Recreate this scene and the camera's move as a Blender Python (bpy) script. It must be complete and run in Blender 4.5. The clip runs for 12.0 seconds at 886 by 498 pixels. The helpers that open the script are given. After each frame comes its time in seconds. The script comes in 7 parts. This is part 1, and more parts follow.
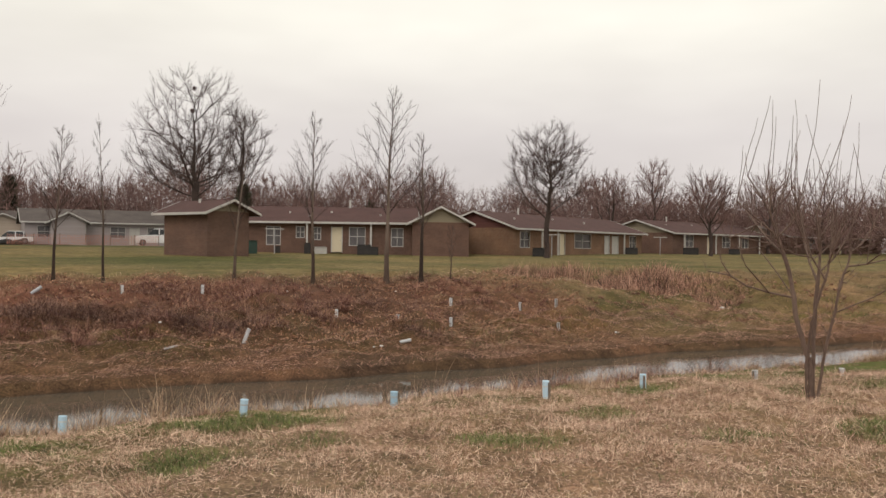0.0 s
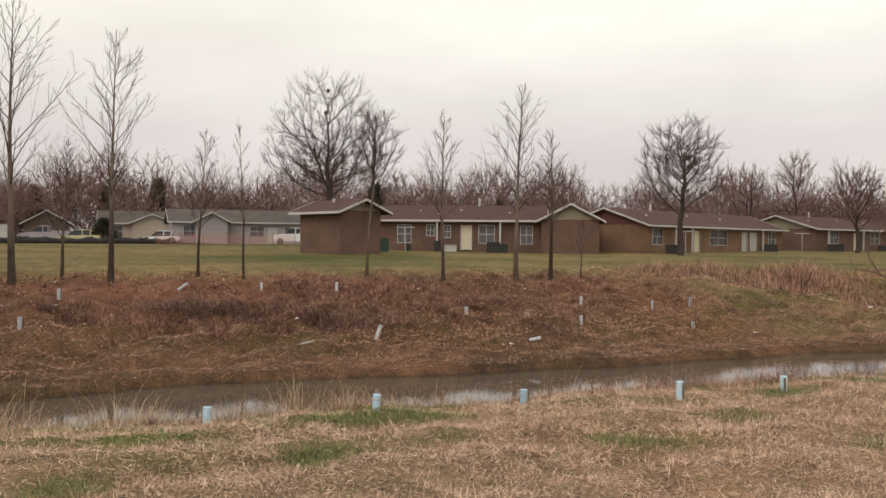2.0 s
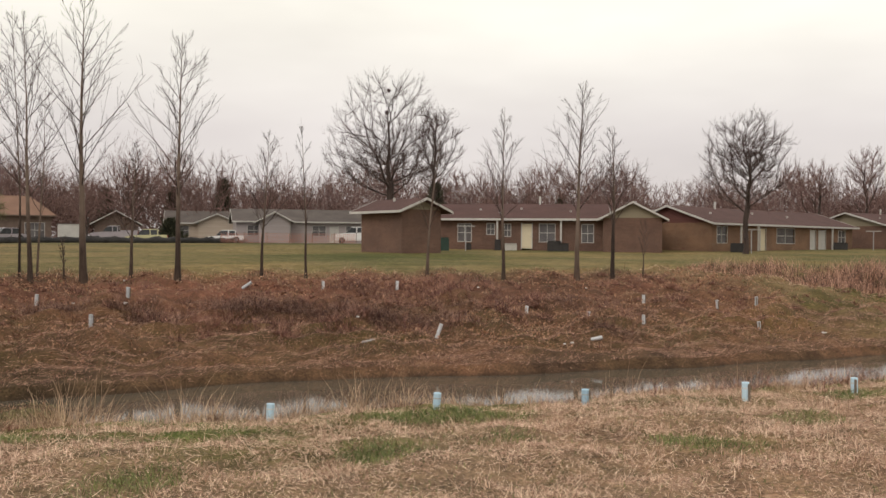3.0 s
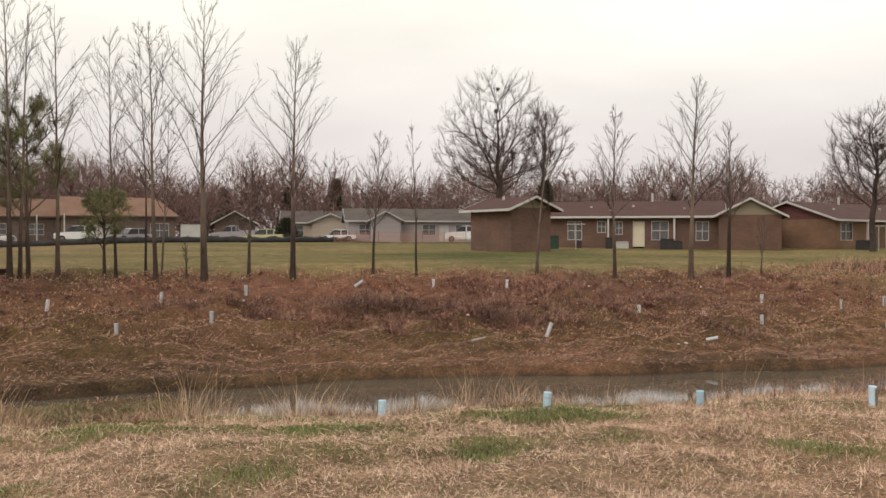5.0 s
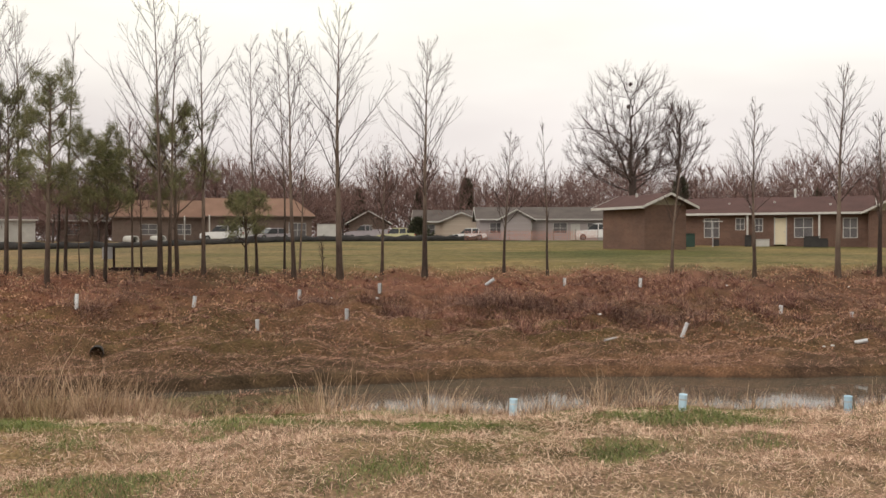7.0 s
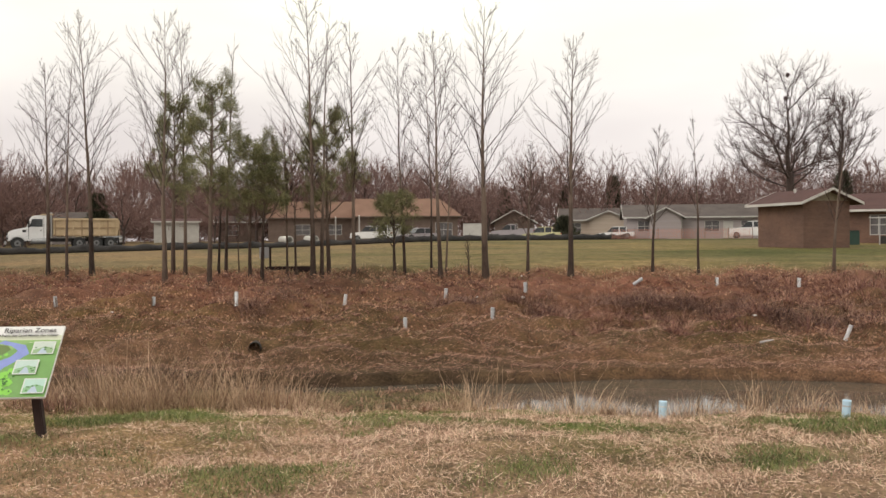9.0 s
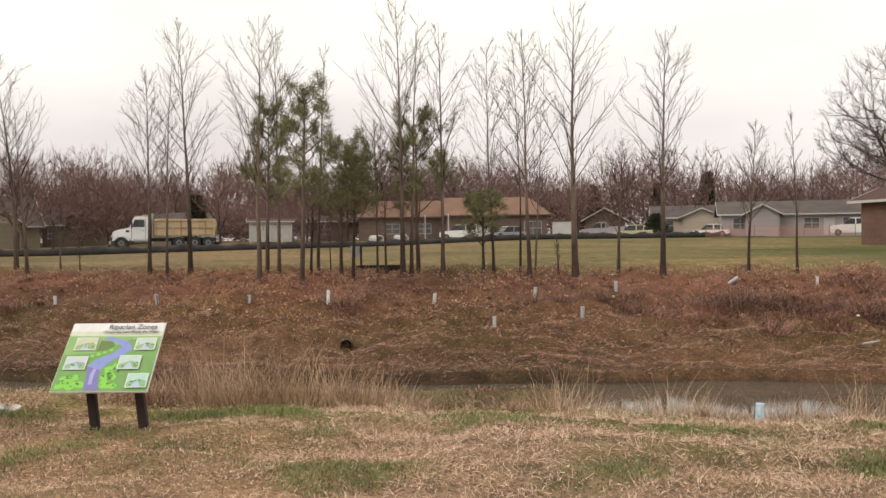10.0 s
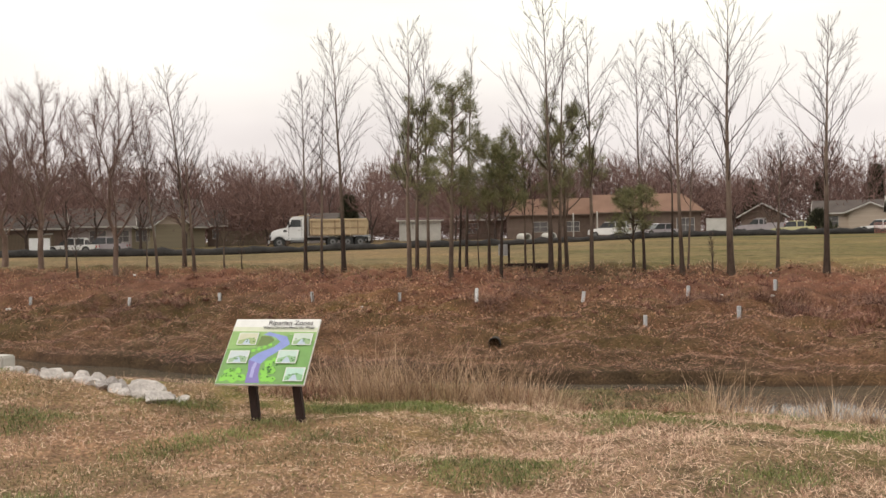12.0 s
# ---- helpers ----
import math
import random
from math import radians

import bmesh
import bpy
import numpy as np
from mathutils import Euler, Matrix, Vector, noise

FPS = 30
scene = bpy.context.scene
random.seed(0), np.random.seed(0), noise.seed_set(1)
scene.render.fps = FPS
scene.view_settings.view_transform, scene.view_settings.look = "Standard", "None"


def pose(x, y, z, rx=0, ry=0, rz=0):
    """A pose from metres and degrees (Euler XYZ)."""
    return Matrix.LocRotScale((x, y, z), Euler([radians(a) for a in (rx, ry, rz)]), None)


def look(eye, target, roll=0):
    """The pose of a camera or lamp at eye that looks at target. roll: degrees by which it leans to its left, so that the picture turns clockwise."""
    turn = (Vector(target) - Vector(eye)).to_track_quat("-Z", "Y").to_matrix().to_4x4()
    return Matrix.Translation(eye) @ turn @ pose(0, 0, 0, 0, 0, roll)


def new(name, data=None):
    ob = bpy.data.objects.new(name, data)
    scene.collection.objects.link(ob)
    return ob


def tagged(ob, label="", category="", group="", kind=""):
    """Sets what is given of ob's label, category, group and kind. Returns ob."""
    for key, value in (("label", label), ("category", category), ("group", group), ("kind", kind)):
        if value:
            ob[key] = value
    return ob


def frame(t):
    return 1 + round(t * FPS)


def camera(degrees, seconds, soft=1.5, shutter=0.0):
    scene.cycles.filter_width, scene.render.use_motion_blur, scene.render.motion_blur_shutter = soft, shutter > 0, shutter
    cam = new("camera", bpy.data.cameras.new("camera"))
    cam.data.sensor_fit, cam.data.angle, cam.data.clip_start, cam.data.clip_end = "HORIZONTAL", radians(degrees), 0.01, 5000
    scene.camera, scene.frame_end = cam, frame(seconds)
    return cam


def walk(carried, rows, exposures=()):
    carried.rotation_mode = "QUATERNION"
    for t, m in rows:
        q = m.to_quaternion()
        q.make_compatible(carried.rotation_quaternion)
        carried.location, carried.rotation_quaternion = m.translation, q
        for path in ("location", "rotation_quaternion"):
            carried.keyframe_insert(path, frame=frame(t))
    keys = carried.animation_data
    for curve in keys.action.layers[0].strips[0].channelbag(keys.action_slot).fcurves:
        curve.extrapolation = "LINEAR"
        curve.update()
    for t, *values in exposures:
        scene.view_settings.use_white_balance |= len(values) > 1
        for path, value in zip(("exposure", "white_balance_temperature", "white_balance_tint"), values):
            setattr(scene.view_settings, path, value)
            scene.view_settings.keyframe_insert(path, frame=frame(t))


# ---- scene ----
cam = camera(51.5, 12.0, soft=1.5)
EYE = 1.65
# seconds, turn to the left, tilt, lean: the camera stands on a tripod and pans
PAN = [
    (0, 0.00, -0.04, -0.64),
    (0.5, 2.23, -0.08, -0.63),
    (1, 4.20, -0.19, -0.56),
    (1.5, 6.24, -0.22, -0.49),
    (2, 8.05, -0.26, -0.44),
    (2.5, 9.98, -0.29, -0.38),
    (3, 11.81, -0.36, -0.34),
    (5, 18.63, -0.48, -0.12),
    (5.5, 20.41, -0.51, -0.09),
    (6, 22.51, -0.55, -0.00),
    (6.5, 24.59, -0.57, 0.02),
    (8.5, 33.61, -0.58, 0.32),
    (9, 35.83, -0.60, 0.35),
    (9.5, 38.42, -0.63, 0.45),
    (10, 41.38, -0.64, 0.55),
    (10.5, 43.97, -0.61, 0.68),
    (11, 46.12, -0.62, 0.74),
    (11.5, 48.14, -0.64, 0.78),
    (12, 50.58, -0.64, 0.88),
]
walk(cam, [(t, pose(0, 0, EYE, 90 + tilt, lean, turn)) for t, turn, tilt, lean in PAN], [(0.0, -0.22, 6900, 16.5), (3.0, -0.13, 6900, 16.5), (9.0, 0.10, 6900, 16.5), (12.0, 0.13, 6900, 16.5)])

# ---- world, sun ----
world = bpy.data.worlds.new("overcast")
scene.world = world
world.use_nodes = True
wn, wl = world.node_tree.nodes, world.node_tree.links
wn.clear()
w_out = wn.new("ShaderNodeOutputWorld")
w_bg = wn.new("ShaderNodeBackground")
w_sky = wn.new("ShaderNodeTexSky")
w_sky.sky_type, w_sky.sun_disc = "NISHITA", False
w_sky.sun_elevation, w_sky.sun_rotation = radians(38), radians(200)
w_dim = wn.new("ShaderNodeVectorMath")
w_dim.operation = "SCALE"
w_dim.inputs["Scale"].default_value = 0.10
w_tc = wn.new("ShaderNodeTexCoord")
w_map = wn.new("ShaderNodeMapping")
w_map.inputs["Scale"].default_value = (1.0, 1.0, 3.2)
w_noise = wn.new("ShaderNodeTexNoise")
w_noise.inputs["Scale"].default_value, w_noise.inputs["Detail"].default_value = 2.3, 4.0
w_ramp = wn.new("ShaderNodeValToRGB")
w_ramp.color_ramp.elements[0].position, w_ramp.color_ramp.elements[0].color = 0.33, (0.83, 0.82, 0.80, 1)
w_ramp.color_ramp.elements[1].position, w_ramp.color_ramp.elements[1].color = 0.66, (1.0, 1.0, 0.97, 1)
w_sep = wn.new("ShaderNodeSeparateXYZ")
w_low = wn.new("ShaderNodeValToRGB")
w_low.color_ramp.elements[0].position, w_low.color_ramp.elements[0].color = 0.0, (0.545, 0.53, 0.555, 1)
w_low.color_ramp.elements[1].position, w_low.color_ramp.elements[1].color = 0.24, (0.89, 0.915, 0.85, 1)
w_mid = w_low.color_ramp.elements.new(0.12)
w_mid.color = (0.685, 0.68, 0.68, 1)
w_mul = wn.new("ShaderNodeMix")
w_mul.data_type, w_mul.blend_type = "RGBA", "MULTIPLY"
w_mul.inputs[0].default_value = 1.0
w_mix = wn.new("ShaderNodeMix")
w_mix.data_type = "RGBA"
w_mix.inputs[0].default_value = 0.93
wl.new(w_tc.outputs["Generated"], w_map.inputs["Vector"])
wl.new(w_map.outputs["Vector"], w_noise.inputs["Vector"])
wl.new(w_noise.outputs["Fac"], w_ramp.inputs["Fac"])
wl.new(w_tc.outputs["Generated"], w_sep.inputs["Vector"])
wl.new(w_sep.outputs["Z"], w_low.inputs["Fac"])
wl.new(w_ramp.outputs["Color"], w_mul.inputs[6])
wl.new(w_low.outputs["Color"], w_mul.inputs[7])
wl.new(w_sky.outputs["Color"], w_dim.inputs[0])
wl.new(w_dim.outputs["Vector"], w_mix.inputs[6])
wl.new(w_mul.outputs[2], w_mix.inputs[7])
wl.new(w_mix.outputs[2], w_bg.inputs["Color"])
wl.new(w_bg.outputs["Background"], w_out.inputs["Surface"])
w_bg.inputs["Strength"].default_value = 1.35
sun = new("sun", bpy.data.lights.new("sun", "SUN"))
sun.data.energy, sun.data.angle, sun.data.color = 0.9, radians(30), (1.0, 0.97, 0.92)
sun.matrix_world = look((-8, -22, 20), (0, 0, 0))

# ---- materials ----


def mat(name, dark, light, scale=3.0, rough=0.85, bump=0.2, fine=9.0, island=0.0, each=0.0, world_space=False, metal=0.0, low=0.3, high=0.7, stretch=(1, 1, 1), mid=None):
    """Two scales of noise between two colours, with relief; island and each: how much single pieces and single objects differ."""
    m = bpy.data.materials.new(name)
    m.use_nodes = True
    n, k = m.node_tree.nodes, m.node_tree.links
    b = n["Principled BSDF"]
    b.inputs["Roughness"].default_value, b.inputs["Metallic"].default_value = rough, metal
    src = n.new("ShaderNodeNewGeometry").outputs["Position"] if world_space else n.new("ShaderNodeTexCoord").outputs["Object"]
    mp = n.new("ShaderNodeMapping")
    mp.inputs["Scale"].default_value = stretch
    k.new(src, mp.inputs["Vector"])
    n1, n2 = n.new("ShaderNodeTexNoise"), n.new("ShaderNodeTexNoise")
    for t, s, d in ((n1, scale, 3), (n2, scale * fine, 4)):
        t.inputs["Scale"].default_value, t.inputs["Detail"].default_value = s, d
        k.new(mp.outputs["Vector"], t.inputs["Vector"])
    mean = n.new("ShaderNodeMix")
    mean.data_type = "FLOAT"
    mean.inputs[0].default_value = 0.45
    k.new(n1.outputs["Fac"], mean.inputs[2])
    k.new(n2.outputs["Fac"], mean.inputs[3])
    value = mean.outputs[0]
    for amount, out in ((island, "Random Per Island"), (each, "Random")):
        if amount:
            node = n.new("ShaderNodeNewGeometry" if out == "Random Per Island" else "ShaderNodeObjectInfo")
            spread = n.new("ShaderNodeMath")
            spread.operation = "MULTIPLY_ADD"
            spread.inputs[1].default_value, spread.inputs[2].default_value = amount, -amount / 2
            k.new(node.outputs[out], spread.inputs[0])
            add = n.new("ShaderNodeMath")
            k.new(value, add.inputs[0])
            k.new(spread.outputs[0], add.inputs[1])
            value = add.outputs[0]
    ramp = n.new("ShaderNodeValToRGB")
    ramp.color_ramp.elements[0].position, ramp.color_ramp.elements[0].color = low, (*dark, 1)
    ramp.color_ramp.elements[1].position, ramp.color_ramp.elements[1].color = high, (*light, 1)
    if mid:
        ramp.color_ramp.elements.new((low + high) / 2).color = (*mid, 1)
    k.new(value, ramp.inputs["Fac"])
    k.new(ramp.outputs["Color"], b.inputs["Base Color"])
    if bump:
        bp = n.new("ShaderNodeBump")
        bp.inputs["Strength"].default_value, bp.inputs["Distance"].default_value = bump, 0.02
        k.new(n2.outputs["Fac"], bp.inputs["Height"])
        k.new(bp.outputs["Normal"], b.inputs["Normal"])
    return m


def ramp_node(tree, stops):
    r = tree.nodes.new("ShaderNodeValToRGB")
    e = r.color_ramp.elements
    e[0].position, e[0].color = stops[0][0], (*stops[0][1], 1)
    e[1].position, e[1].color = stops[-1][0], (*stops[-1][1], 1)
    for p, c in stops[1:-1]:
        e.new(p).color = (*c, 1)
    return r


def ground_material():
    """Turf, banks and lawn: bands along the ditch with torn edges, patches of green in dry straw, and fine grain."""
    m = bpy.data.materials.new("turf_and_banks")
    m.use_nodes = True
    t = m.node_tree
    n, k = t.nodes, t.links
    b = n["Principled BSDF"]
    b.inputs["Roughness"].default_value = 0.95
    b.inputs["Specular IOR Level"].default_value = 0.1
    pos = n.new("ShaderNodeNewGeometry").outputs["Position"]
    dot = n.new("ShaderNodeVectorMath")
    dot.operation = "DOT_PRODUCT"
    dot.inputs[1].default_value = (-0.515, 0.857, 0)
    k.new(pos, dot.inputs[0])

    def noise_of(scale, detail=4):
        q = n.new("ShaderNodeTexNoise")
        q.inputs["Scale"].default_value, q.inputs["Detail"].default_value = scale, detail
        k.new(pos, q.inputs["Vector"])
        return q.outputs["Fac"]

    def calc(op, a, c, e=None):
        q = n.new("ShaderNodeMath")
        q.operation = op
        for i, val in enumerate((a, c, e)):
            if val is None:
                continue
            if isinstance(val, (int, float)):
                q.inputs[i].default_value = val
            else:
                k.new(val, q.inputs[i])
        return q.outputs[0]

    wob = calc("MULTIPLY_ADD", noise_of(0.55), 3.2, -1.6)
    across = calc("ADD", dot.outputs["Value"], wob)
    fac = calc("DIVIDE", across, 100.0)
    straw, green = (0.265, 0.18, 0.125), (0.095, 0.135, 0.03)
    mud, rust, lawn = (0.10, 0.062, 0.043), (0.157, 0.082, 0.059), (0.205, 0.165, 0.082)
    # the darkest stops, near 0.16, paint shade under the shore's edge onto the mud
    one = ramp_node(t, [(0.0, straw), (0.080, straw), (0.090, (0.17, 0.14, 0.06)), (0.105, (0.17, 0.115, 0.065)), (0.128, (0.135, 0.092, 0.054)), (0.148, (0.150, 0.100, 0.060)), (0.155, mud), (0.160, (0.085, 0.053, 0.037)), (0.165, (0.14, 0.087, 0.055)), (0.172, (0.18, 0.102, 0.066)), (0.20, (0.145, 0.084, 0.053)), (0.22, rust), (0.262, rust), (0.28, (0.17, 0.12, 0.07)), (0.31, lawn), (0.75, lawn), (1.0, (0.11, 0.10, 0.05))])
    two = ramp_node(t, [(0.0, (0.235, 0.165, 0.108)), (0.075, (0.185, 0.140, 0.075)), (0.085, green), (0.097, green), (0.12, (0.11, 0.075, 0.045)), (0.135, (0.115, 0.088, 0.042)), (0.147, (0.105, 0.082, 0.040)), (0.156, (0.06, 0.042, 0.03)), (0.166, (0.115, 0.070, 0.046)), (0.20, (0.135, 0.095, 0.042)), (0.235, (0.13, 0.062, 0.045)), (0.27, (0.15, 0.09, 0.055)), (0.30, (0.15, 0.12, 0.055)), (0.34, (0.130, 0.116, 0.045)), (0.6, (0.140, 0.124, 0.050)), (1.0, (0.11, 0.105, 0.045))])
    k.new(fac, one.inputs["Fac"])
    k.new(fac, two.inputs["Fac"])
    patch = n.new("ShaderNodeMapRange")
    patch.inputs[1].default_value, patch.inputs[2].default_value = 0.42, 0.62
    k.new(calc("MULTIPLY_ADD", noise_of(4.5, 5), 0.4, calc("MULTIPLY", noise_of(0.35, 3), 0.6)), patch.inputs[0])
    mix = n.new("ShaderNodeMix")
    mix.data_type = "RGBA"
    k.new(patch.outputs[0], mix.inputs[0])
    k.new(one.outputs["Color"], mix.inputs[6])
    k.new(two.outputs["Color"], mix.inputs[7])
    dot_u = n.new("ShaderNodeVectorMath")
    dot_u.operation = "DOT_PRODUCT"
    dot_u.inputs[1].default_value = (0.857, 0.515, 0)
    k.new(pos, dot_u.inputs[0])
    end = n.new("ShaderNodeMapRange")
    end.inputs[1].default_value, end.inputs[2].default_value, end.inputs[4].default_value = 15.0, 20.0, 0.8
    k.new(calc("ADD", dot_u.outputs["Value"], calc("MULTIPLY_ADD", noise_of(0.5), 8.0, -4.0)), end.inputs[0])
    far_side = n.new("ShaderNodeMapRange")
    far_side.inputs[1].default_value, far_side.inputs[2].default_value = 17.0, 19.0
    k.new(dot.outputs["Value"], far_side.inputs[0])
    before_lawn = n.new("ShaderNodeMapRange")
    before_lawn.inputs[1].default_value, before_lawn.inputs[2].default_value, before_lawn.inputs[3].default_value, before_lawn.inputs[4].default_value = 26.0, 30.0, 1.0, 0.0
    k.new(dot.outputs["Value"], before_lawn.inputs[0])
    mound = n.new("ShaderNodeMix")
    mound.data_type = "RGBA"
    k.new(calc("MULTIPLY", end.outputs[0], calc("MULTIPLY", far_side.outputs[0], before_lawn.outputs[0])), mound.inputs[0])
    k.new(mix.outputs[2], mound.inputs[6])
    tone = ramp_node(t, [(0.38, (0.115, 0.105, 0.04)), (0.5, (0.19, 0.145, 0.075)), (0.62, (0.25, 0.18, 0.10))])
    k.new(noise_of(0.45, 5), tone.inputs["Fac"])
    k.new(tone.outputs["Color"], mound.inputs[7])
    dry = n.new("ShaderNodeMapRange")
    dry.inputs[1].default_value, dry.inputs[2].default_value, dry.inputs[3].default_value, dry.inputs[4].default_value = -22.0, 2.0, 0.72, 0.0
    k.new(calc("ADD", dot_u.outputs["Value"], calc("MULTIPLY_ADD", noise_of(0.16), 40.0, -20.0)), dry.inputs[0])
    on_lawn = n.new("ShaderNodeMapRange")
    on_lawn.inputs[1].default_value, on_lawn.inputs[2].default_value = 27.0, 31.0
    k.new(dot.outputs["Value"], on_lawn.inputs[0])
    tan = n.new("ShaderNodeMix")
    tan.data_type = "RGBA"
    tan.inputs[7].default_value = (0.205, 0.150, 0.092, 1)
    k.new(calc("MULTIPLY", dry.outputs[0], on_lawn.outputs[0]), tan.inputs[0])
    k.new(mound.outputs[2], tan.inputs[6])
    lush = n.new("ShaderNodeVectorMath")
    lush.operation = "DISTANCE"
    lush.inputs[1].default_value = (-14.0, 51.0, 0.8)
    k.new(pos, lush.inputs[0])
    lush_fac = n.new("ShaderNodeMapRange")
    lush_fac.inputs[1].default_value, lush_fac.inputs[2].default_value, lush_fac.inputs[3].default_value, lush_fac.inputs[4].default_value = 3.0, 11.0, 0.75, 0.0
    k.new(calc("ADD", lush.outputs["Value"], calc("MULTIPLY_ADD", noise_of(0.25), 10.0, -5.0)), lush_fac.inputs[0])
    greener = n.new("ShaderNodeMix")
    greener.data_type = "RGBA"
    greener.inputs[7].default_value = (0.060, 0.078, 0.022, 1)
    k.new(lush_fac.outputs[0], greener.inputs[0])
    k.new(tan.outputs[2], greener.inputs[6])
    wide = n.new("ShaderNodeMix")
    wide.data_type, wide.blend_type = "RGBA", "MULTIPLY"
    wide.inputs[0].default_value = 1.0
    w_tone = ramp_node(t, [(0.36, (0.72, 0.80, 0.72)), (0.5, (1.0, 1.0, 1.0)), (0.64, (1.28, 1.16, 1.12))])
    k.new(noise_of(0.11, 3), w_tone.inputs["Fac"])
    k.new(greener.outputs[2], wide.inputs[6])
    k.new(w_tone.outputs["Color"], wide.inputs[7])
    grain = n.new("ShaderNodeMix")
    grain.data_type, grain.blend_type = "RGBA", "MULTIPLY"
    grain.inputs[0].default_value = 0.75
    g = ramp_node(t, [(0.34, (0.35, 0.33, 0.32)), (0.66, (1.45, 1.38, 1.3))])
    k.new(noise_of(28, 6), g.inputs["Fac"])
    k.new(wide.outputs[2], grain.inputs[6])
    k.new(g.outputs["Color"], grain.inputs[7])
    clod = n.new("ShaderNodeMix")
    clod.data_type, clod.blend_type = "RGBA", "MULTIPLY"
    clod.inputs[0].default_value = 1.0
    c_tone = ramp_node(t, [(0.34, (0.70, 0.70, 0.70)), (0.66, (1.24, 1.23, 1.21))])
    k.new(noise_of(2.4, 5), c_tone.inputs["Fac"])
    k.new(grain.outputs[2], clod.inputs[6])
    k.new(c_tone.outputs["Color"], clod.inputs[7])
    height = n.new("ShaderNodeSeparateXYZ")
    k.new(pos, height.inputs[0])
    # dark band just above the water: shade of the undercut bank, put into colour
    bank_shade = n.new("ShaderNodeMapRange")
    bank_shade.inputs[1].default_value, bank_shade.inputs[2].default_value, bank_shade.inputs[3].default_value, bank_shade.inputs[4].default_value = -0.97, -0.88, 0.8, 0.0
    k.new(calc("ADD", height.outputs["Z"], calc("MULTIPLY_ADD", noise_of(3.0), 0.16, -0.08)), bank_shade.inputs[0])
    shaded_bank = n.new("ShaderNodeMix")
    shaded_bank.data_type = "RGBA"
    shaded_bank.inputs[7].default_value = (0.040, 0.027, 0.020, 1)
    k.new(bank_shade.outputs[0], shaded_bank.inputs[0])
    k.new(clod.outputs[2], shaded_bank.inputs[6])
    k.new(shaded_bank.outputs[2], b.inputs["Base Color"])
    bp = n.new("ShaderNodeBump")
    bp.inputs["Strength"].default_value, bp.inputs["Distance"].default_value = 0.7, 0.05
    k.new(noise_of(14, 6), bp.inputs["Height"])
    k.new(bp.outputs["Normal"], b.inputs["Normal"])
    return m


def water_material():
    m = bpy.data.materials.new("ditch_water")
    m.use_nodes = True
    n, k = m.node_tree.nodes, m.node_tree.links
    b = n["Principled BSDF"]
    b.inputs["Base Color"].default_value = (0.105, 0.087, 0.067, 1)
    b.inputs["Roughness"].default_value, b.inputs["IOR"].default_value = 0.05, 1.33
    pos = n.new("ShaderNodeNewGeometry").outputs["Position"]
    q = n.new("ShaderNodeTexNoise")
    q.inputs["Scale"].default_value, q.inputs["Detail"].default_value = 3.0, 3.0
    k.new(pos, q.inputs["Vector"])
    bp = n.new("ShaderNodeBump")
    bp.inputs["Strength"].default_value, bp.inputs["Distance"].default_value = 0.02, 0.03
    k.new(q.outputs["Fac"], bp.inputs["Height"])
    k.new(bp.outputs["Normal"], b.inputs["Normal"])
    return m


def brick_material(name="brown_brick", one=(0.112, 0.058, 0.043), two=(0.152, 0.082, 0.060), joint=(0.18, 0.120, 0.092)):
    """Small running-bond brick with mortar joints."""
    m = bpy.data.materials.new(name)
    m.use_nodes = True
    n, k = m.node_tree.nodes, m.node_tree.links
    b = n["Principled BSDF"]
    b.inputs["Roughness"].default_value = 0.9
    tc = n.new("ShaderNodeTexCoord")
    sep = n.new("ShaderNodeSeparateXYZ")
    add = n.new("ShaderNodeMath")
    com = n.new("ShaderNodeCombineXYZ")
    k.new(tc.outputs["Object"], sep.inputs[0])
    k.new(sep.outputs["X"], add.inputs[0])
    k.new(sep.outputs["Y"], add.inputs[1])
    k.new(add.outputs[0], com.inputs["X"])
    k.new(sep.outputs["Z"], com.inputs["Y"])
    t = n.new("ShaderNodeTexBrick")
    t.inputs["Scale"].default_value = 1.0
    t.inputs["Brick Width"].default_value, t.inputs["Row Height"].default_value, t.inputs["Mortar Size"].default_value = 0.22, 0.075, 0.01
    t.inputs["Color1"].default_value, t.inputs["Color2"].default_value = (*one, 1), (*two, 1)
    t.inputs["Mortar"].default_value = (*joint, 1)
    k.new(com.outputs[0], t.inputs["Vector"])
    q = n.new("ShaderNodeTexNoise")
    q.inputs["Scale"].default_value, q.inputs["Detail"].default_value = 0.8, 4
    k.new(tc.outputs["Object"], q.inputs["Vector"])
    r = ramp_node(m.node_tree, [(0.3, (0.78, 0.78, 0.8)), (0.7, (1.12, 1.1, 1.05))])
    k.new(q.outputs["Fac"], r.inputs["Fac"])
    mix = n.new("ShaderNodeMix")
    mix.data_type, mix.blend_type = "RGBA", "MULTIPLY"
    mix.inputs[0].default_value = 1.0
    k.new(t.outputs["Color"], mix.inputs[6])
    k.new(r.outputs["Color"], mix.inputs[7])
    k.new(mix.outputs[2], b.inputs["Base Color"])
    return m


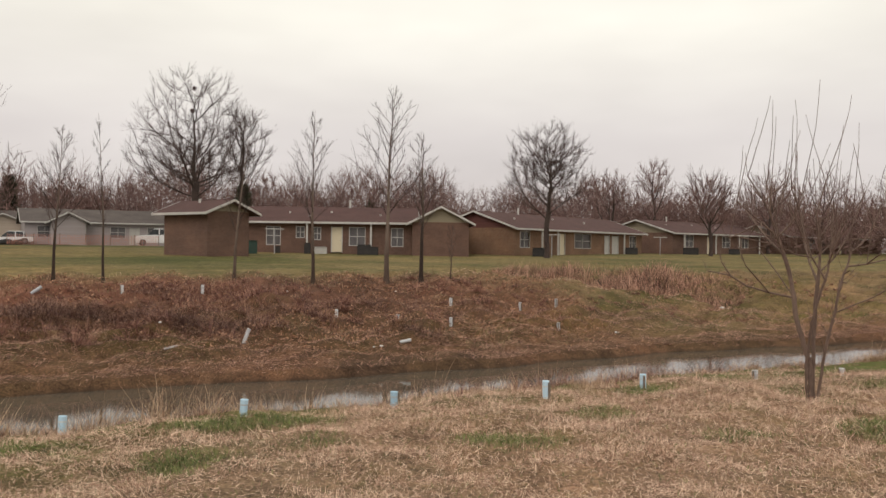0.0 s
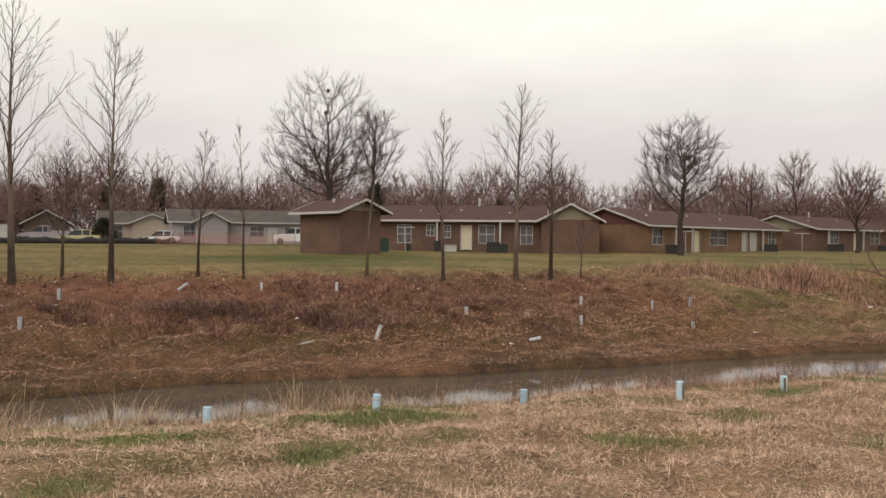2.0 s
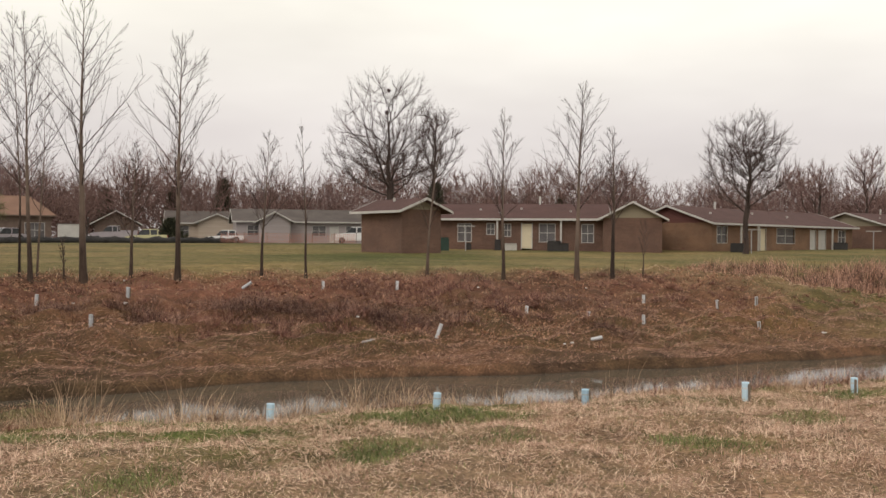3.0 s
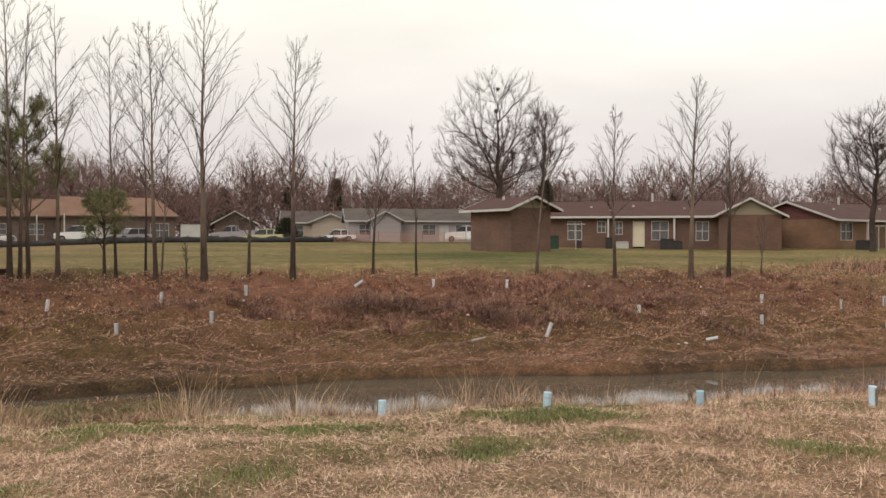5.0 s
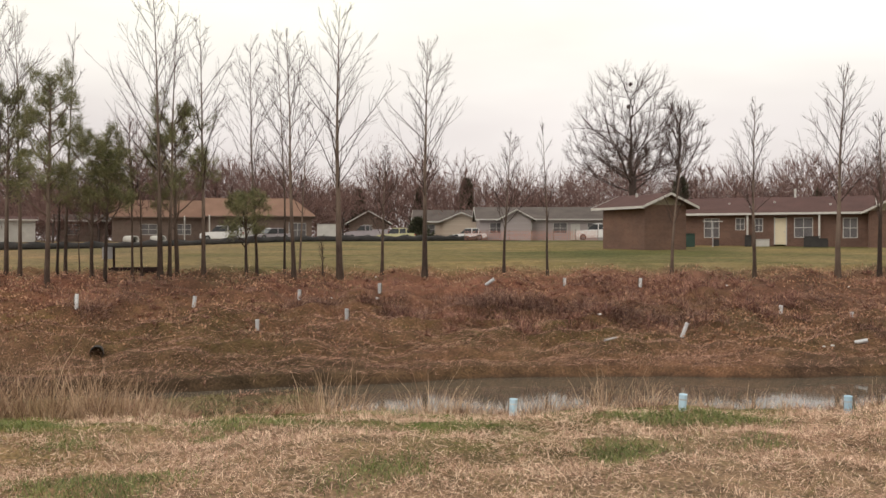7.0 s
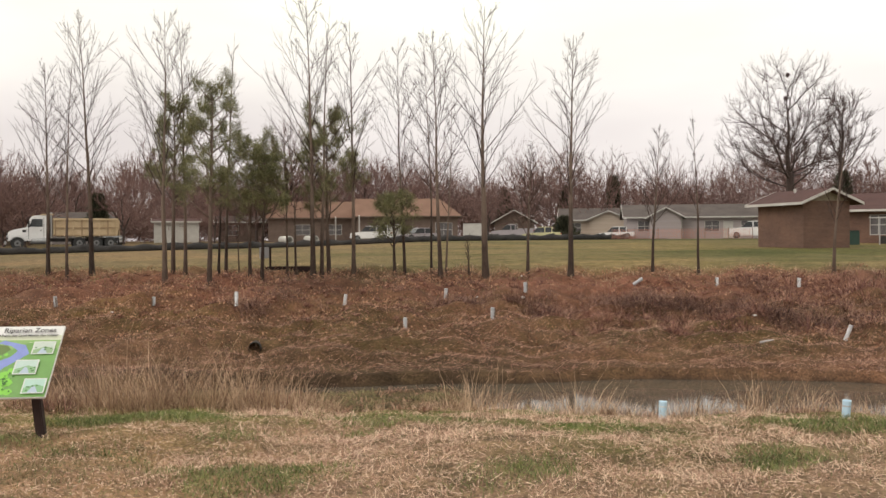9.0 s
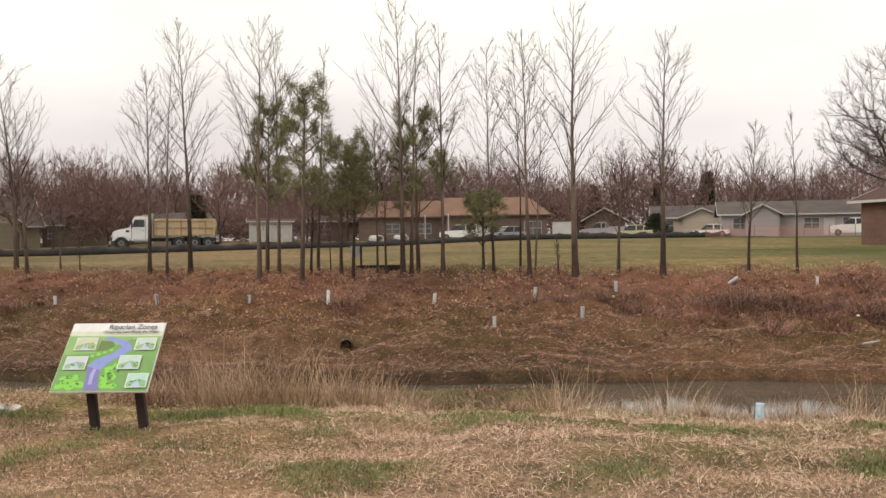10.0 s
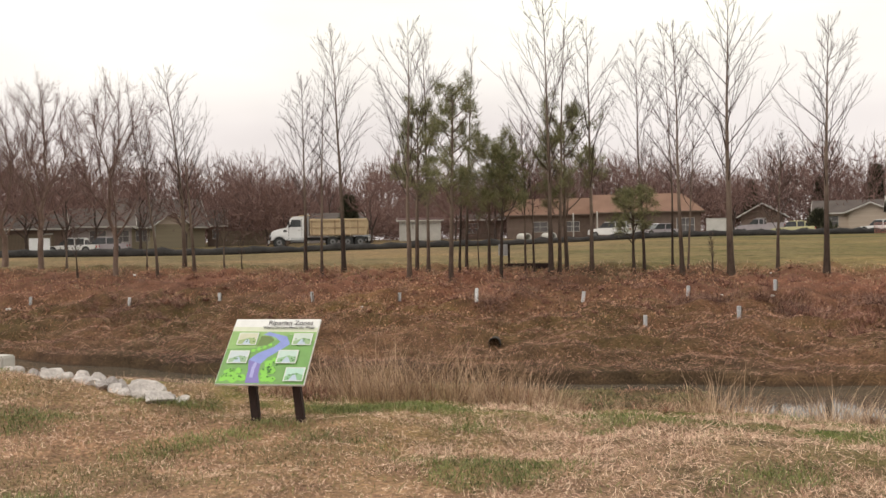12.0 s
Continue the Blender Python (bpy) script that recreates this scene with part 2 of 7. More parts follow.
M_GROUND, M_WATER, M_BRICK = ground_material(), water_material(), brick_material()
M_BRICK_ORANGE = brick_material("orange_brown_brick", (0.160, 0.080, 0.047), (0.215, 0.115, 0.068), (0.25, 0.17, 0.115))
M_STRAW = mat("dry_straw", (0.28, 0.155, 0.106), (0.89, 0.665, 0.50), 3.0, 0.8, 0, island=1.0, world_space=True, low=0.15, high=0.85, mid=(0.575, 0.365, 0.268))
M_GREEN = mat("green_grass", (0.075, 0.098, 0.026), (0.245, 0.275, 0.092), 1.2, 0.7, 0, island=0.5, world_space=True)
M_OLIVE = mat("olive_bank_grass", (0.10, 0.088, 0.034), (0.30, 0.25, 0.12), 1.2, 0.8, 0, island=0.6, world_space=True)
M_TALL = mat("tall_dead_grass", (0.22, 0.125, 0.08), (0.62, 0.44, 0.30), 1.2, 0.8, 0, island=0.6, world_space=True)
M_RUST = mat("dead_weeds", (0.088, 0.039, 0.032), (0.44, 0.248, 0.172), 0.9, 0.85, 0, island=0.5, world_space=True, low=0.28, high=0.74, mid=(0.248, 0.112, 0.087))
M_BRAMBLE = mat("mauve_brown_brambles", (0.085, 0.041, 0.033), (0.36, 0.215, 0.160), 0.9, 0.85, 0, island=0.7, world_space=True, mid=(0.195, 0.102, 0.077))
M_LEAF = mat("fallen_leaves", (0.16, 0.066, 0.036), (0.52, 0.295, 0.185), 0.6, 0.75, 0, island=0.7, world_space=True)
M_BENCH = mat("bank_grass", (0.078, 0.038, 0.028), (0.62, 0.37, 0.27), 0.9, 0.85, 0, island=1.0, world_space=True, mid=(0.277, 0.129, 0.092))


def young_bark():
    """Rough dark bark at the foot that gives way upwards to smooth pale bark in ragged patches."""
    m = mat("young_tree_bark", (0.024, 0.014, 0.010), (0.095, 0.060, 0.044), 3, 0.9, 0.6, each=0.3, stretch=(1, 1, 0.35))
    n, k = m.node_tree.nodes, m.node_tree.links
    b = n["Principled BSDF"]
    rough_bark = b.inputs["Base Color"].links[0].from_socket
    tc, sep, q = n.new("ShaderNodeTexCoord"), n.new("ShaderNodeSeparateXYZ"), n.new("ShaderNodeTexNoise")
    q.inputs["Scale"].default_value, q.inputs["Detail"].default_value = 1.6, 5
    k.new(tc.outputs["Object"], sep.inputs[0])
    k.new(tc.outputs["Object"], q.inputs["Vector"])
    own = n.new("ShaderNodeObjectInfo")
    total = sep.outputs["Z"]
    for out, gain in ((q.outputs["Fac"], 3.5), (own.outputs["Random"], 2.0)):
        add = n.new("ShaderNodeMath")
        add.operation = "MULTIPLY_ADD"
        add.inputs[1].default_value = gain
        k.new(out, add.inputs[0])
        k.new(total, add.inputs[2])
        total = add.outputs[0]
    pale = n.new("ShaderNodeMapRange")
    pale.inputs[1].default_value, pale.inputs[2].default_value, pale.inputs[4].default_value = 3.2, 5.2, 0.9
    k.new(total, pale.inputs[0])
    mix = n.new("ShaderNodeMix")
    mix.data_type = "RGBA"
    mix.inputs[7].default_value = (0.185, 0.137, 0.106, 1)
    k.new(pale.outputs[0], mix.inputs[0])
    k.new(rough_bark, mix.inputs[6])
    k.new(mix.outputs[2], b.inputs["Base Color"])
    return m


M_BARK = young_bark()
M_BARK_DARK = mat("dark_old_bark", (0.030, 0.020, 0.017), (0.085, 0.058, 0.050), 2, 0.9, 0.6, stretch=(1, 1, 0.3))
M_SHRUB = mat("brown_shoot_bark", (0.085, 0.052, 0.040), (0.22, 0.150, 0.118), 4, 0.85, 0.3, stretch=(1, 1, 0.4))
M_TWIG = mat("young_twigs", (0.030, 0.017, 0.014), (0.100, 0.066, 0.056), 3, 0.85, 0, island=0.4)
M_REDTWIG = mat("reddish_brown_twigs", (0.095, 0.055, 0.049), (0.24, 0.155, 0.138), 1.5, 0.85, 0, island=0.4)
M_DARKTWIG = mat("dark_twigs", (0.045, 0.028, 0.024), (0.115, 0.078, 0.068), 2, 0.9, 0, island=0.4)
M_WOODS = mat("far_wood_twigs", (0.118, 0.066, 0.058), (0.230, 0.141, 0.123), 0.06, 0.95, 0, island=0.4, world_space=True)
M_NEEDLE = mat("pine_needles", (0.090, 0.094, 0.038), (0.26, 0.255, 0.115), 1.5, 0.75, 0, island=0.5)
M_CEDAR = mat("dark_cedar_sprays", (0.022, 0.026, 0.014), (0.075, 0.075, 0.042), 0.8, 0.85, 0, island=0.5)
M_SHINGLE = mat("brown_shingles", (0.056, 0.024, 0.022), (0.100, 0.045, 0.040), 0.7, 0.95, 0.4, fine=25)
M_SHINGLE_TAN = mat("tan_shingles", (0.165, 0.090, 0.062), (0.245, 0.143, 0.102), 0.7, 0.95, 0.4, fine=25)
M_SHINGLE_GREY = mat("grey_shingles", (0.068, 0.055, 0.051), (0.130, 0.107, 0.098), 0.7, 0.95, 0.4, fine=25)
M_TRIM = mat("white_painted_trim", (0.42, 0.405, 0.38), (0.58, 0.565, 0.535), 1.5, 0.6, 0.05)
M_EAVE = mat("brown_painted_eaves", (0.10, 0.068, 0.052), (0.16, 0.115, 0.09), 1.5, 0.7, 0.05)
M_SIDING = mat("tan_siding", (0.215, 0.18, 0.125), (0.275, 0.235, 0.165), 1.0, 0.7, 0.1, stretch=(0.2, 0.2, 6))
M_SIDING_RED = mat("dark_red_siding", (0.10, 0.035, 0.03), (0.145, 0.055, 0.045), 1.0, 0.8, 0.1, stretch=(0.2, 0.2, 6))
M_SIDING_GREY = mat("lilac_grey_siding", (0.30, 0.262, 0.262), (0.39, 0.345, 0.342), 1.0, 0.7, 0.1, stretch=(0.2, 0.2, 6))
M_SIDING_CREAM = mat("cream_siding", (0.40, 0.325, 0.265), (0.50, 0.415, 0.345), 1.0, 0.7, 0.1, stretch=(0.2, 0.2, 6))
M_BRICK_DIM = mat("umber_brick_wall", (0.12, 0.083, 0.068), (0.185, 0.134, 0.11), 2.0, 0.9, 0.2, fine=14)
M_DOOR = mat("cream_door_paint", (0.60, 0.52, 0.36), (0.68, 0.60, 0.44), 1.0, 0.5, 0.05)
M_GLASS = mat("dark_window_glass", (0.035, 0.04, 0.045), (0.10, 0.105, 0.11), 0.9, 0.08, 0)
M_HOUSEGLASS = mat("curtained_window_glass", (0.07, 0.066, 0.07), (0.20, 0.185, 0.19), 1.1, 0.25, 0)
M_DARKMETAL = mat("dark_appliance_metal", (0.018, 0.016, 0.016), (0.045, 0.04, 0.038), 3, 0.8, 0.1)
M_GALV = mat("galvanised_steel", (0.30, 0.30, 0.31), (0.48, 0.48, 0.49), 6, 0.45, 0.1, metal=0.6)
M_RIM = mat("dusty_wheel_rims", (0.12, 0.12, 0.12), (0.22, 0.22, 0.22), 6, 0.5, 0.1, metal=0.4)
M_FENCE = mat("black_silt_fabric", (0.011, 0.011, 0.012), (0.062, 0.056, 0.055), 0.9, 0.75, 0.3)
M_STAKE = mat("weathered_stake", (0.13, 0.10, 0.08), (0.22, 0.18, 0.14), 5, 0.9, 0.3)
M_ORANGE = mat("faded_orange_netting", (0.48, 0.17, 0.12), (0.62, 0.28, 0.20), 2, 0.7, 0)
# darker copy of the bed's tan: shading that sets off ribs, painted in
M_BEDRIB = mat("shade_toned_tan_steel", (0.24, 0.155, 0.09), (0.46, 0.33, 0.20), 2.0, 0.7, 0.1)
M_ASPHALT = mat("worn_asphalt", (0.085, 0.083, 0.082), (0.15, 0.146, 0.142), 0.4, 0.95, 0.3, fine=30, world_space=True)
M_CONCRETE = mat("pale_concrete", (0.40, 0.385, 0.36), (0.56, 0.545, 0.51), 1.3, 0.9, 0.3)
M_ROCK = mat("pale_limestone", (0.26, 0.235, 0.228), (0.70, 0.65, 0.625), 4.5, 0.9, 1.0, fine=7, each=0.2)
M_TUBE = mat("pale_blue_plastic", (0.36, 0.55, 0.69), (0.54, 0.73, 0.86), 5, 0.4, 0.05, each=0.4)
M_TUBE_WHITE = mat("bleached_plastic", (0.42, 0.44, 0.47), (0.68, 0.69, 0.71), 5, 0.45, 0.05, each=0.4)
M_LITTER = mat("white_litter", (0.70, 0.70, 0.70), (0.85, 0.85, 0.85), 8, 0.6, 0.3)
M_CARWHITE = mat("white_car_paint", (0.68, 0.68, 0.68), (0.80, 0.80, 0.80), 1, 0.25, 0)
M_CARYELLOW = mat("pale_yellow_car_paint", (0.48, 0.455, 0.24), (0.58, 0.555, 0.33), 1, 0.3, 0)
M_CARGREY = mat("grey_car_paint", (0.15, 0.155, 0.16), (0.22, 0.225, 0.235), 1, 0.25, 0)
M_CARSILVER = mat("silver_mauve_car_paint", (0.30, 0.27, 0.29), (0.42, 0.38, 0.41), 1, 0.3, 0)
M_TYRE = mat("tyre_rubber", (0.018, 0.018, 0.018), (0.04, 0.04, 0.04), 4, 0.85, 0.2)
M_BED = mat("sun_faded_tan_steel", (0.43, 0.31, 0.18), (0.66, 0.52, 0.34), 1.4, 0.6, 0.1)
M_DARKWOOD = mat("dark_stained_post", (0.013, 0.006, 0.005), (0.034, 0.015, 0.012), 6, 0.9, 0.3, stretch=(1, 1, 0.2))
M_GREENBIN = mat("dark_green_plastic", (0.012, 0.036, 0.027), (0.022, 0.058, 0.043), 3, 0.5, 0.05)
M_PIPE = mat("dark_corrugated_pipe", (0.02, 0.017, 0.015), (0.05, 0.042, 0.036), 6, 0.95, 0.3)
M_WOODFENCE = mat("weathered_board_fence", (0.10, 0.075, 0.055), (0.19, 0.145, 0.105), 2, 0.9, 0.2, stretch=(3, 3, 0.3))


def plain(name, colour, rough=0.6):
    return mat(name, tuple(c * 0.9 for c in colour), tuple(min(1.0, c * 1.08) for c in colour), 14, rough, 0.02)


# ---- building blocks ----


def np_mesh(name, verts, faces):
    """A mesh from arrays; faces is (n, 3) or (n, 4), or a list of such arrays."""
    faces = faces if isinstance(faces, list) else [faces]
    me = bpy.data.meshes.new(name)
    verts = np.ascontiguousarray(verts, np.float32)
    me.vertices.add(len(verts))
    me.vertices.foreach_set("co", verts.ravel())
    loops = np.concatenate([f.ravel() for f in faces]).astype(np.int32)
    sizes = np.concatenate([np.full(len(f), f.shape[1], np.int32) for f in faces])
    me.loops.add(len(loops))
    me.loops.foreach_set("vertex_index", loops)
    me.polygons.add(len(sizes))
    me.polygons.foreach_set("loop_start", np.concatenate([[0], np.cumsum(sizes)[:-1]]).astype(np.int32))
    me.update(calc_edges=True)
    return me


def link(name, me, material, parent=None, label="", m=None, smooth=False):
    if not me.materials:
        me.materials.append(material)
    if smooth:
        me.polygons.foreach_set("use_smooth", np.ones(len(me.polygons), bool))
    ob = new(name, me)
    if parent:
        ob.parent = parent
    if m is not None:
        ob.matrix_local = m
    return tagged(ob, label)


def part(name, bm, material, parent=None, label="", m=None, smooth=False):
    me = bpy.data.meshes.new(name)
    bmesh.ops.recalc_face_normals(bm, faces=bm.faces)
    bm.to_mesh(me)
    bm.free()
    return link(name, me, material, parent, label, m, smooth)


def box(x0, x1, y0, y1, z0, z1, bevel=0.0, bm=None):
    own = bm is None
    bm = bmesh.new() if own else bm
    made = bmesh.ops.create_cube(bm, size=1, matrix=Matrix.Translation(((x0 + x1) / 2, (y0 + y1) / 2, (z0 + z1) / 2)) @ Matrix.Diagonal((x1 - x0, y1 - y0, z1 - z0, 1)))
    if bevel:
        edges = list({e for v in made["verts"] for e in v.link_edges})
        bmesh.ops.bevel(bm, geom=edges, offset=bevel, segments=2, affect="EDGES")
    return bm


def prism(points, y0, y1, bm=None, bevel=0.0):
    """A side profile of (x, z) points pushed from y0 to y1."""
    bm = bm or bmesh.new()
    a = [bm.verts.new((x, y0, z)) for x, z in points]
    c = [bm.verts.new((x, y1, z)) for x, z in points]
    made = [bm.faces.new(a), bm.faces.new(c[::-1])]
    for i in range(len(a)):
        j = (i + 1) % len(a)
        made.append(bm.faces.new((a[j], a[i], c[i], c[j])))
    if bevel:
        bmesh.ops.bevel(bm, geom=list({e for f in made for e in f.edges}), offset=bevel, segments=2, affect="EDGES")
    return bm


def drum(r, length, axis="z", sides=16, bm=None, at=(0, 0, 0), r2=None):
    bm = bm or bmesh.new()
    turn = {"z": Matrix(), "y": pose(0, 0, 0, 90), "x": pose(0, 0, 0, 0, 90)}[axis]
    bmesh.ops.create_cone(bm, cap_ends=True, segments=sides, radius1=r, radius2=r if r2 is None else r2, depth=length, matrix=Matrix.Translation(at) @ turn)
    return bm


def thing(name, label, category, m, group="", kind=""):
    ob = new(name)
    ob.matrix_world = m
    ob.empty_display_size = 0.2
    return tagged(ob, label, category, group, kind)


def bearing(az, d):
    """Plan place at that bearing to the left of north and distance from the tripod."""
    return -d * math.sin(radians(az)), d * math.cos(radians(az))


# ---- the ground ----
V_KNOTS = [-60, 0, 7.5, 9.0, 9.4, 10.3, 11.6, 12.8, 13.5, 14.6, 15.9, 16.26, 16.36, 17.2, 18, 20, 22.5, 25, 28, 34, 45, 62, 75, 90, 130, 900]
Z_KNOTS = [0.3, 0.03, 0.0, -0.05, -0.14, -0.46, -0.80, -0.98, -1.1, -1.3, -1.15, -0.98, -0.77, -0.63, -0.47, -0.12, 0.30, 0.54, 0.64, 0.70, 0.80, 1.02, 1.28, 1.5, 1.6, 1.6]
WATER_Z = -0.95
SHORE_U = [-30, -17, -11.5, -8, -3.5, -0.8, 1.4, 4.2, 6.2, 11.4, 16.5, 19, 22, 30]
SHORE_V = [0.2, 0.2, -0.7, -0.9, -0.25, 0.15, 0.7, 0.95, 0.5, 0.4, 0.85, 0.75, 0.35, 0.0]


def along_across(x, y):
    """Metres along the ditch and across it."""
    return 0.857 * x + 0.515 * y, -0.515 * x + 0.857 * y


def step(a, b, x):
    s = np.clip((x - a) / (b - a), 0, 1)
    return s * s * (3 - 2 * s)


def swale_gap(x, y):
    """Distance from the line of the shallow side ditch, and the fraction along it."""
    s = np.clip(((x - 1.6) * 9.6 + (y - 39.0) * -6.0) / (9.6**2 + 6.0**2), 0, 1)
    return np.hypot(x - 1.6 - s * 9.6, y - 39.0 + s * 6.0), s


def from_shore(x, y):
    """Metres along the ditch, and across it with the windings of its shores taken out."""
    u, v = along_across(np.asarray(x, float), np.asarray(y, float))
    v = v + 2.0 * step(5.6, 7.6, -u) * step(7.3, 8.7, v) * (1 - step(10.4, 13.8, v))
    bend = step(11, 15, v) * (1 - step(20, 26, v))
    return u, v - np.interp(u, SHORE_U, SHORE_V) * bend + 0.10 * np.sin(1.7 * u + 1) * bend


def ground(x, y):
    x, y = np.asarray(x, float), np.asarray(y, float)
    u, v = from_shore(x, y)
    z = np.interp(v, V_KNOTS, Z_KNOTS)
    shelf = step(-9.0, -7.0, u) * (1 - step(-1.4, 0.5, u)) * step(12.6, 13.2, v) * (1 - step(14.95, 15.3, v))
    z = np.where(z < -0.82, z + (-0.82 - z) * shelf, z)
    z = z + 0.10 * np.clip(-4.5 - u, 0, 12) * (1 - step(8.0, 11.5, v)) * step(-10, 0, v)
    ledge = (v + 0.30 * np.sin(0.9 * u) + 0.16 * np.sin(2.3 * u + 1) + 0.07 * np.sin(5.1 * u)) / 0.8
    ledge = ledge - np.floor(ledge)
    z = z + 0.15 * (step(0.62, 0.9, ledge) - ledge) * step(16.6, 17.1, v) * (1 - step(20, 23, v)) * (0.65 + 0.35 * np.sin(0.7 * u + 2.2 * v))
    z = z - 0.38 * step(6, 24, -u) * step(44, 64, v) * (1 - 0.7 * step(88, 102, v))
    gap, _ = swale_gap(x, y)
    z = z - 0.60 * np.exp(-((gap / 2.0) ** 2))
    z = z - 0.26 * step(17, 22, u) * step(17.3, 19.5, v) * (1 - step(24, 28, v))
    far = np.hypot(x, y)
    rough = 0.035 * (1 - step(40, 90, far)) * (0.3 + 1.7 * step(16.6, 18.5, v) * (1 - step(29, 33, v)) + 0.25 * (1 - step(8, 12, v)))
    return z + rough * (np.sin(2.1 * x + 0.7 * y) + np.sin(1.3 * y - 2.7 * x + 2) + 0.7 * np.sin(4.9 * x + 3.1 * y + 1) + 0.7 * np.sin(5.3 * y - 3.3 * x))


def gz(x, y):
    return float(ground(x, y))


def build_ground():
    ang = np.concatenate([np.arange(-42, 92, 0.5), np.arange(92, 318, 4.0)])
    rad = np.concatenate([[0.3, 1, 2, 3], np.arange(4, 15, 0.14), np.arange(15, 24, 0.08), np.arange(24, 42, 0.16), np.arange(42, 110, 1.0), np.geomspace(110, 4000, 30)])
    a, r = np.meshgrid(np.radians(ang), rad, indexing="ij")
    x, y = -r * np.sin(a), r * np.cos(a)
    z = ground(x, y)
    verts = np.stack([x, y, z], -1).reshape(-1, 3)
    na, nr = x.shape
    i, j = np.meshgrid(np.arange(na), np.arange(nr - 1), indexing="ij")
    i2 = (i + 1) % na
    quads = np.stack([i * nr + j, i * nr + j + 1, i2 * nr + j + 1, i2 * nr + j], -1).reshape(-1, 4)
    hub = len(verts)
    verts = np.vstack([verts, [[0, 0, gz(0, 0)]]])
    k = np.arange(na)
    fan = np.stack([np.full(na, hub), k * nr, ((k + 1) % na) * nr], -1)
    ob = link("ground", np_mesh("ground", verts, [quads, fan]), M_GROUND, smooth=True)
    tagged(ob, "mown dry turf, weedy ditch banks and green lawn beyond", "ground", kind="structure")


def build_water():
    c = [(u, v) for u, v in ((-70, 12.0), (70, 12.0), (70, 18.2), (-70, 18.2))]
    bm = bmesh.new()
    bm.faces.new([bm.verts.new((0.857 * u - 0.515 * v, 0.515 * u + 0.857 * v, WATER_Z)) for u, v in c])
    tagged(part("water", bm, M_WATER), "still murky brown water in a narrow ditch", "water", kind="structure")


def build_road():
    line = np.array([(-82, -20), (-80, 5), (-77.5, 25), (-75, 42), (-70, 57), (-62, 72), (-53, 86), (-46, 100), (-40, 118), (-34, 150)], float)
    t = np.linspace(0, len(line) - 1, 120)
    x, y = np.interp(t, range(len(line)), line[:, 0]), np.interp(t, range(len(line)), line[:, 1])
    dx, dy = np.gradient(x), np.gradient(y)
    ln = np.hypot(dx, dy)
    verts, w = [], 3.6
    for side in (-w, w):
        px, py = x - dy / ln * side, y + dx / ln * side
        verts.append(np.stack([px, py, ground(px, py) + 0.06], -1))
    n = len(x)
    k = np.arange(n - 1)
    ob = link("road", np_mesh("road", np.vstack(verts), np.stack([k, k + 1, k + 1 + n, k + n], -1)), M_ASPHALT)
    tagged(ob, "worn grey asphalt road behind the lawn", "road", kind="structure")


build_ground()
build_water()
build_road()

# ---- houses ----


def roof_slab(corners, thick, bm):
    """A sloping slab whose top has these four corners."""
    top = [bm.verts.new(c) for c in corners]
    low = [bm.verts.new((c[0], c[1], c[2] - thick)) for c in corners]
    bm.faces.new(top)
    bm.faces.new(low[::-1])
    for i in range(4):
        j = (i + 1) % 4
        bm.faces.new((top[j], top[i], low[i], low[j]))


def window_part(parent, x, w, z0, h, y=0.0, cross=2):
    f = 0.05
    win = part("window", box(x, x + w, y + 0.10, y + 0.13, z0, z0 + h), M_HOUSEGLASS, parent, "dim glass window in a white frame")
    bm = box(x - f, x, y - 0.03, y + 0.09, z0 - f, z0 + h + f)
    box(x + w, x + w + f, y - 0.03, y + 0.09, z0 - f, z0 + h + f, bm=bm)
    box(x, x + w, y - 0.03, y + 0.09, z0 + h, z0 + h + f, bm=bm)
    box(x, x + w, y - 0.03, y + 0.09, z0 - f, z0, bm=bm)
    for i in range(1, cross):
        box(x + w * i / cross - 0.02, x + w * i / cross + 0.02, y + 0.02, y + 0.09, z0, z0 + h, bm=bm)
    box(x, x + w, y + 0.02, y + 0.085, z0 + h / 2 - 0.025, z0 + h / 2 + 0.025, bm=bm)
    part("window_frame", bm, M_TRIM, win)


def door_part(parent, x, w, h, material, y=0.0):
    d = part("door", box(x, x + w, y + 0.05, y + 0.11, 0.05, h, 0.01), material, parent, "plain painted door")
    for xa in (x - 0.07, x + w):
        part("door_jamb", box(xa, xa + 0.07, y - 0.02, y + 0.12, 0.02, h + 0.06), M_TRIM, d)
    part("handle", drum(0.04, 0.07, "y", 8, at=(x + w - 0.1, y + 0.02, 1.0)), M_GALV, d)


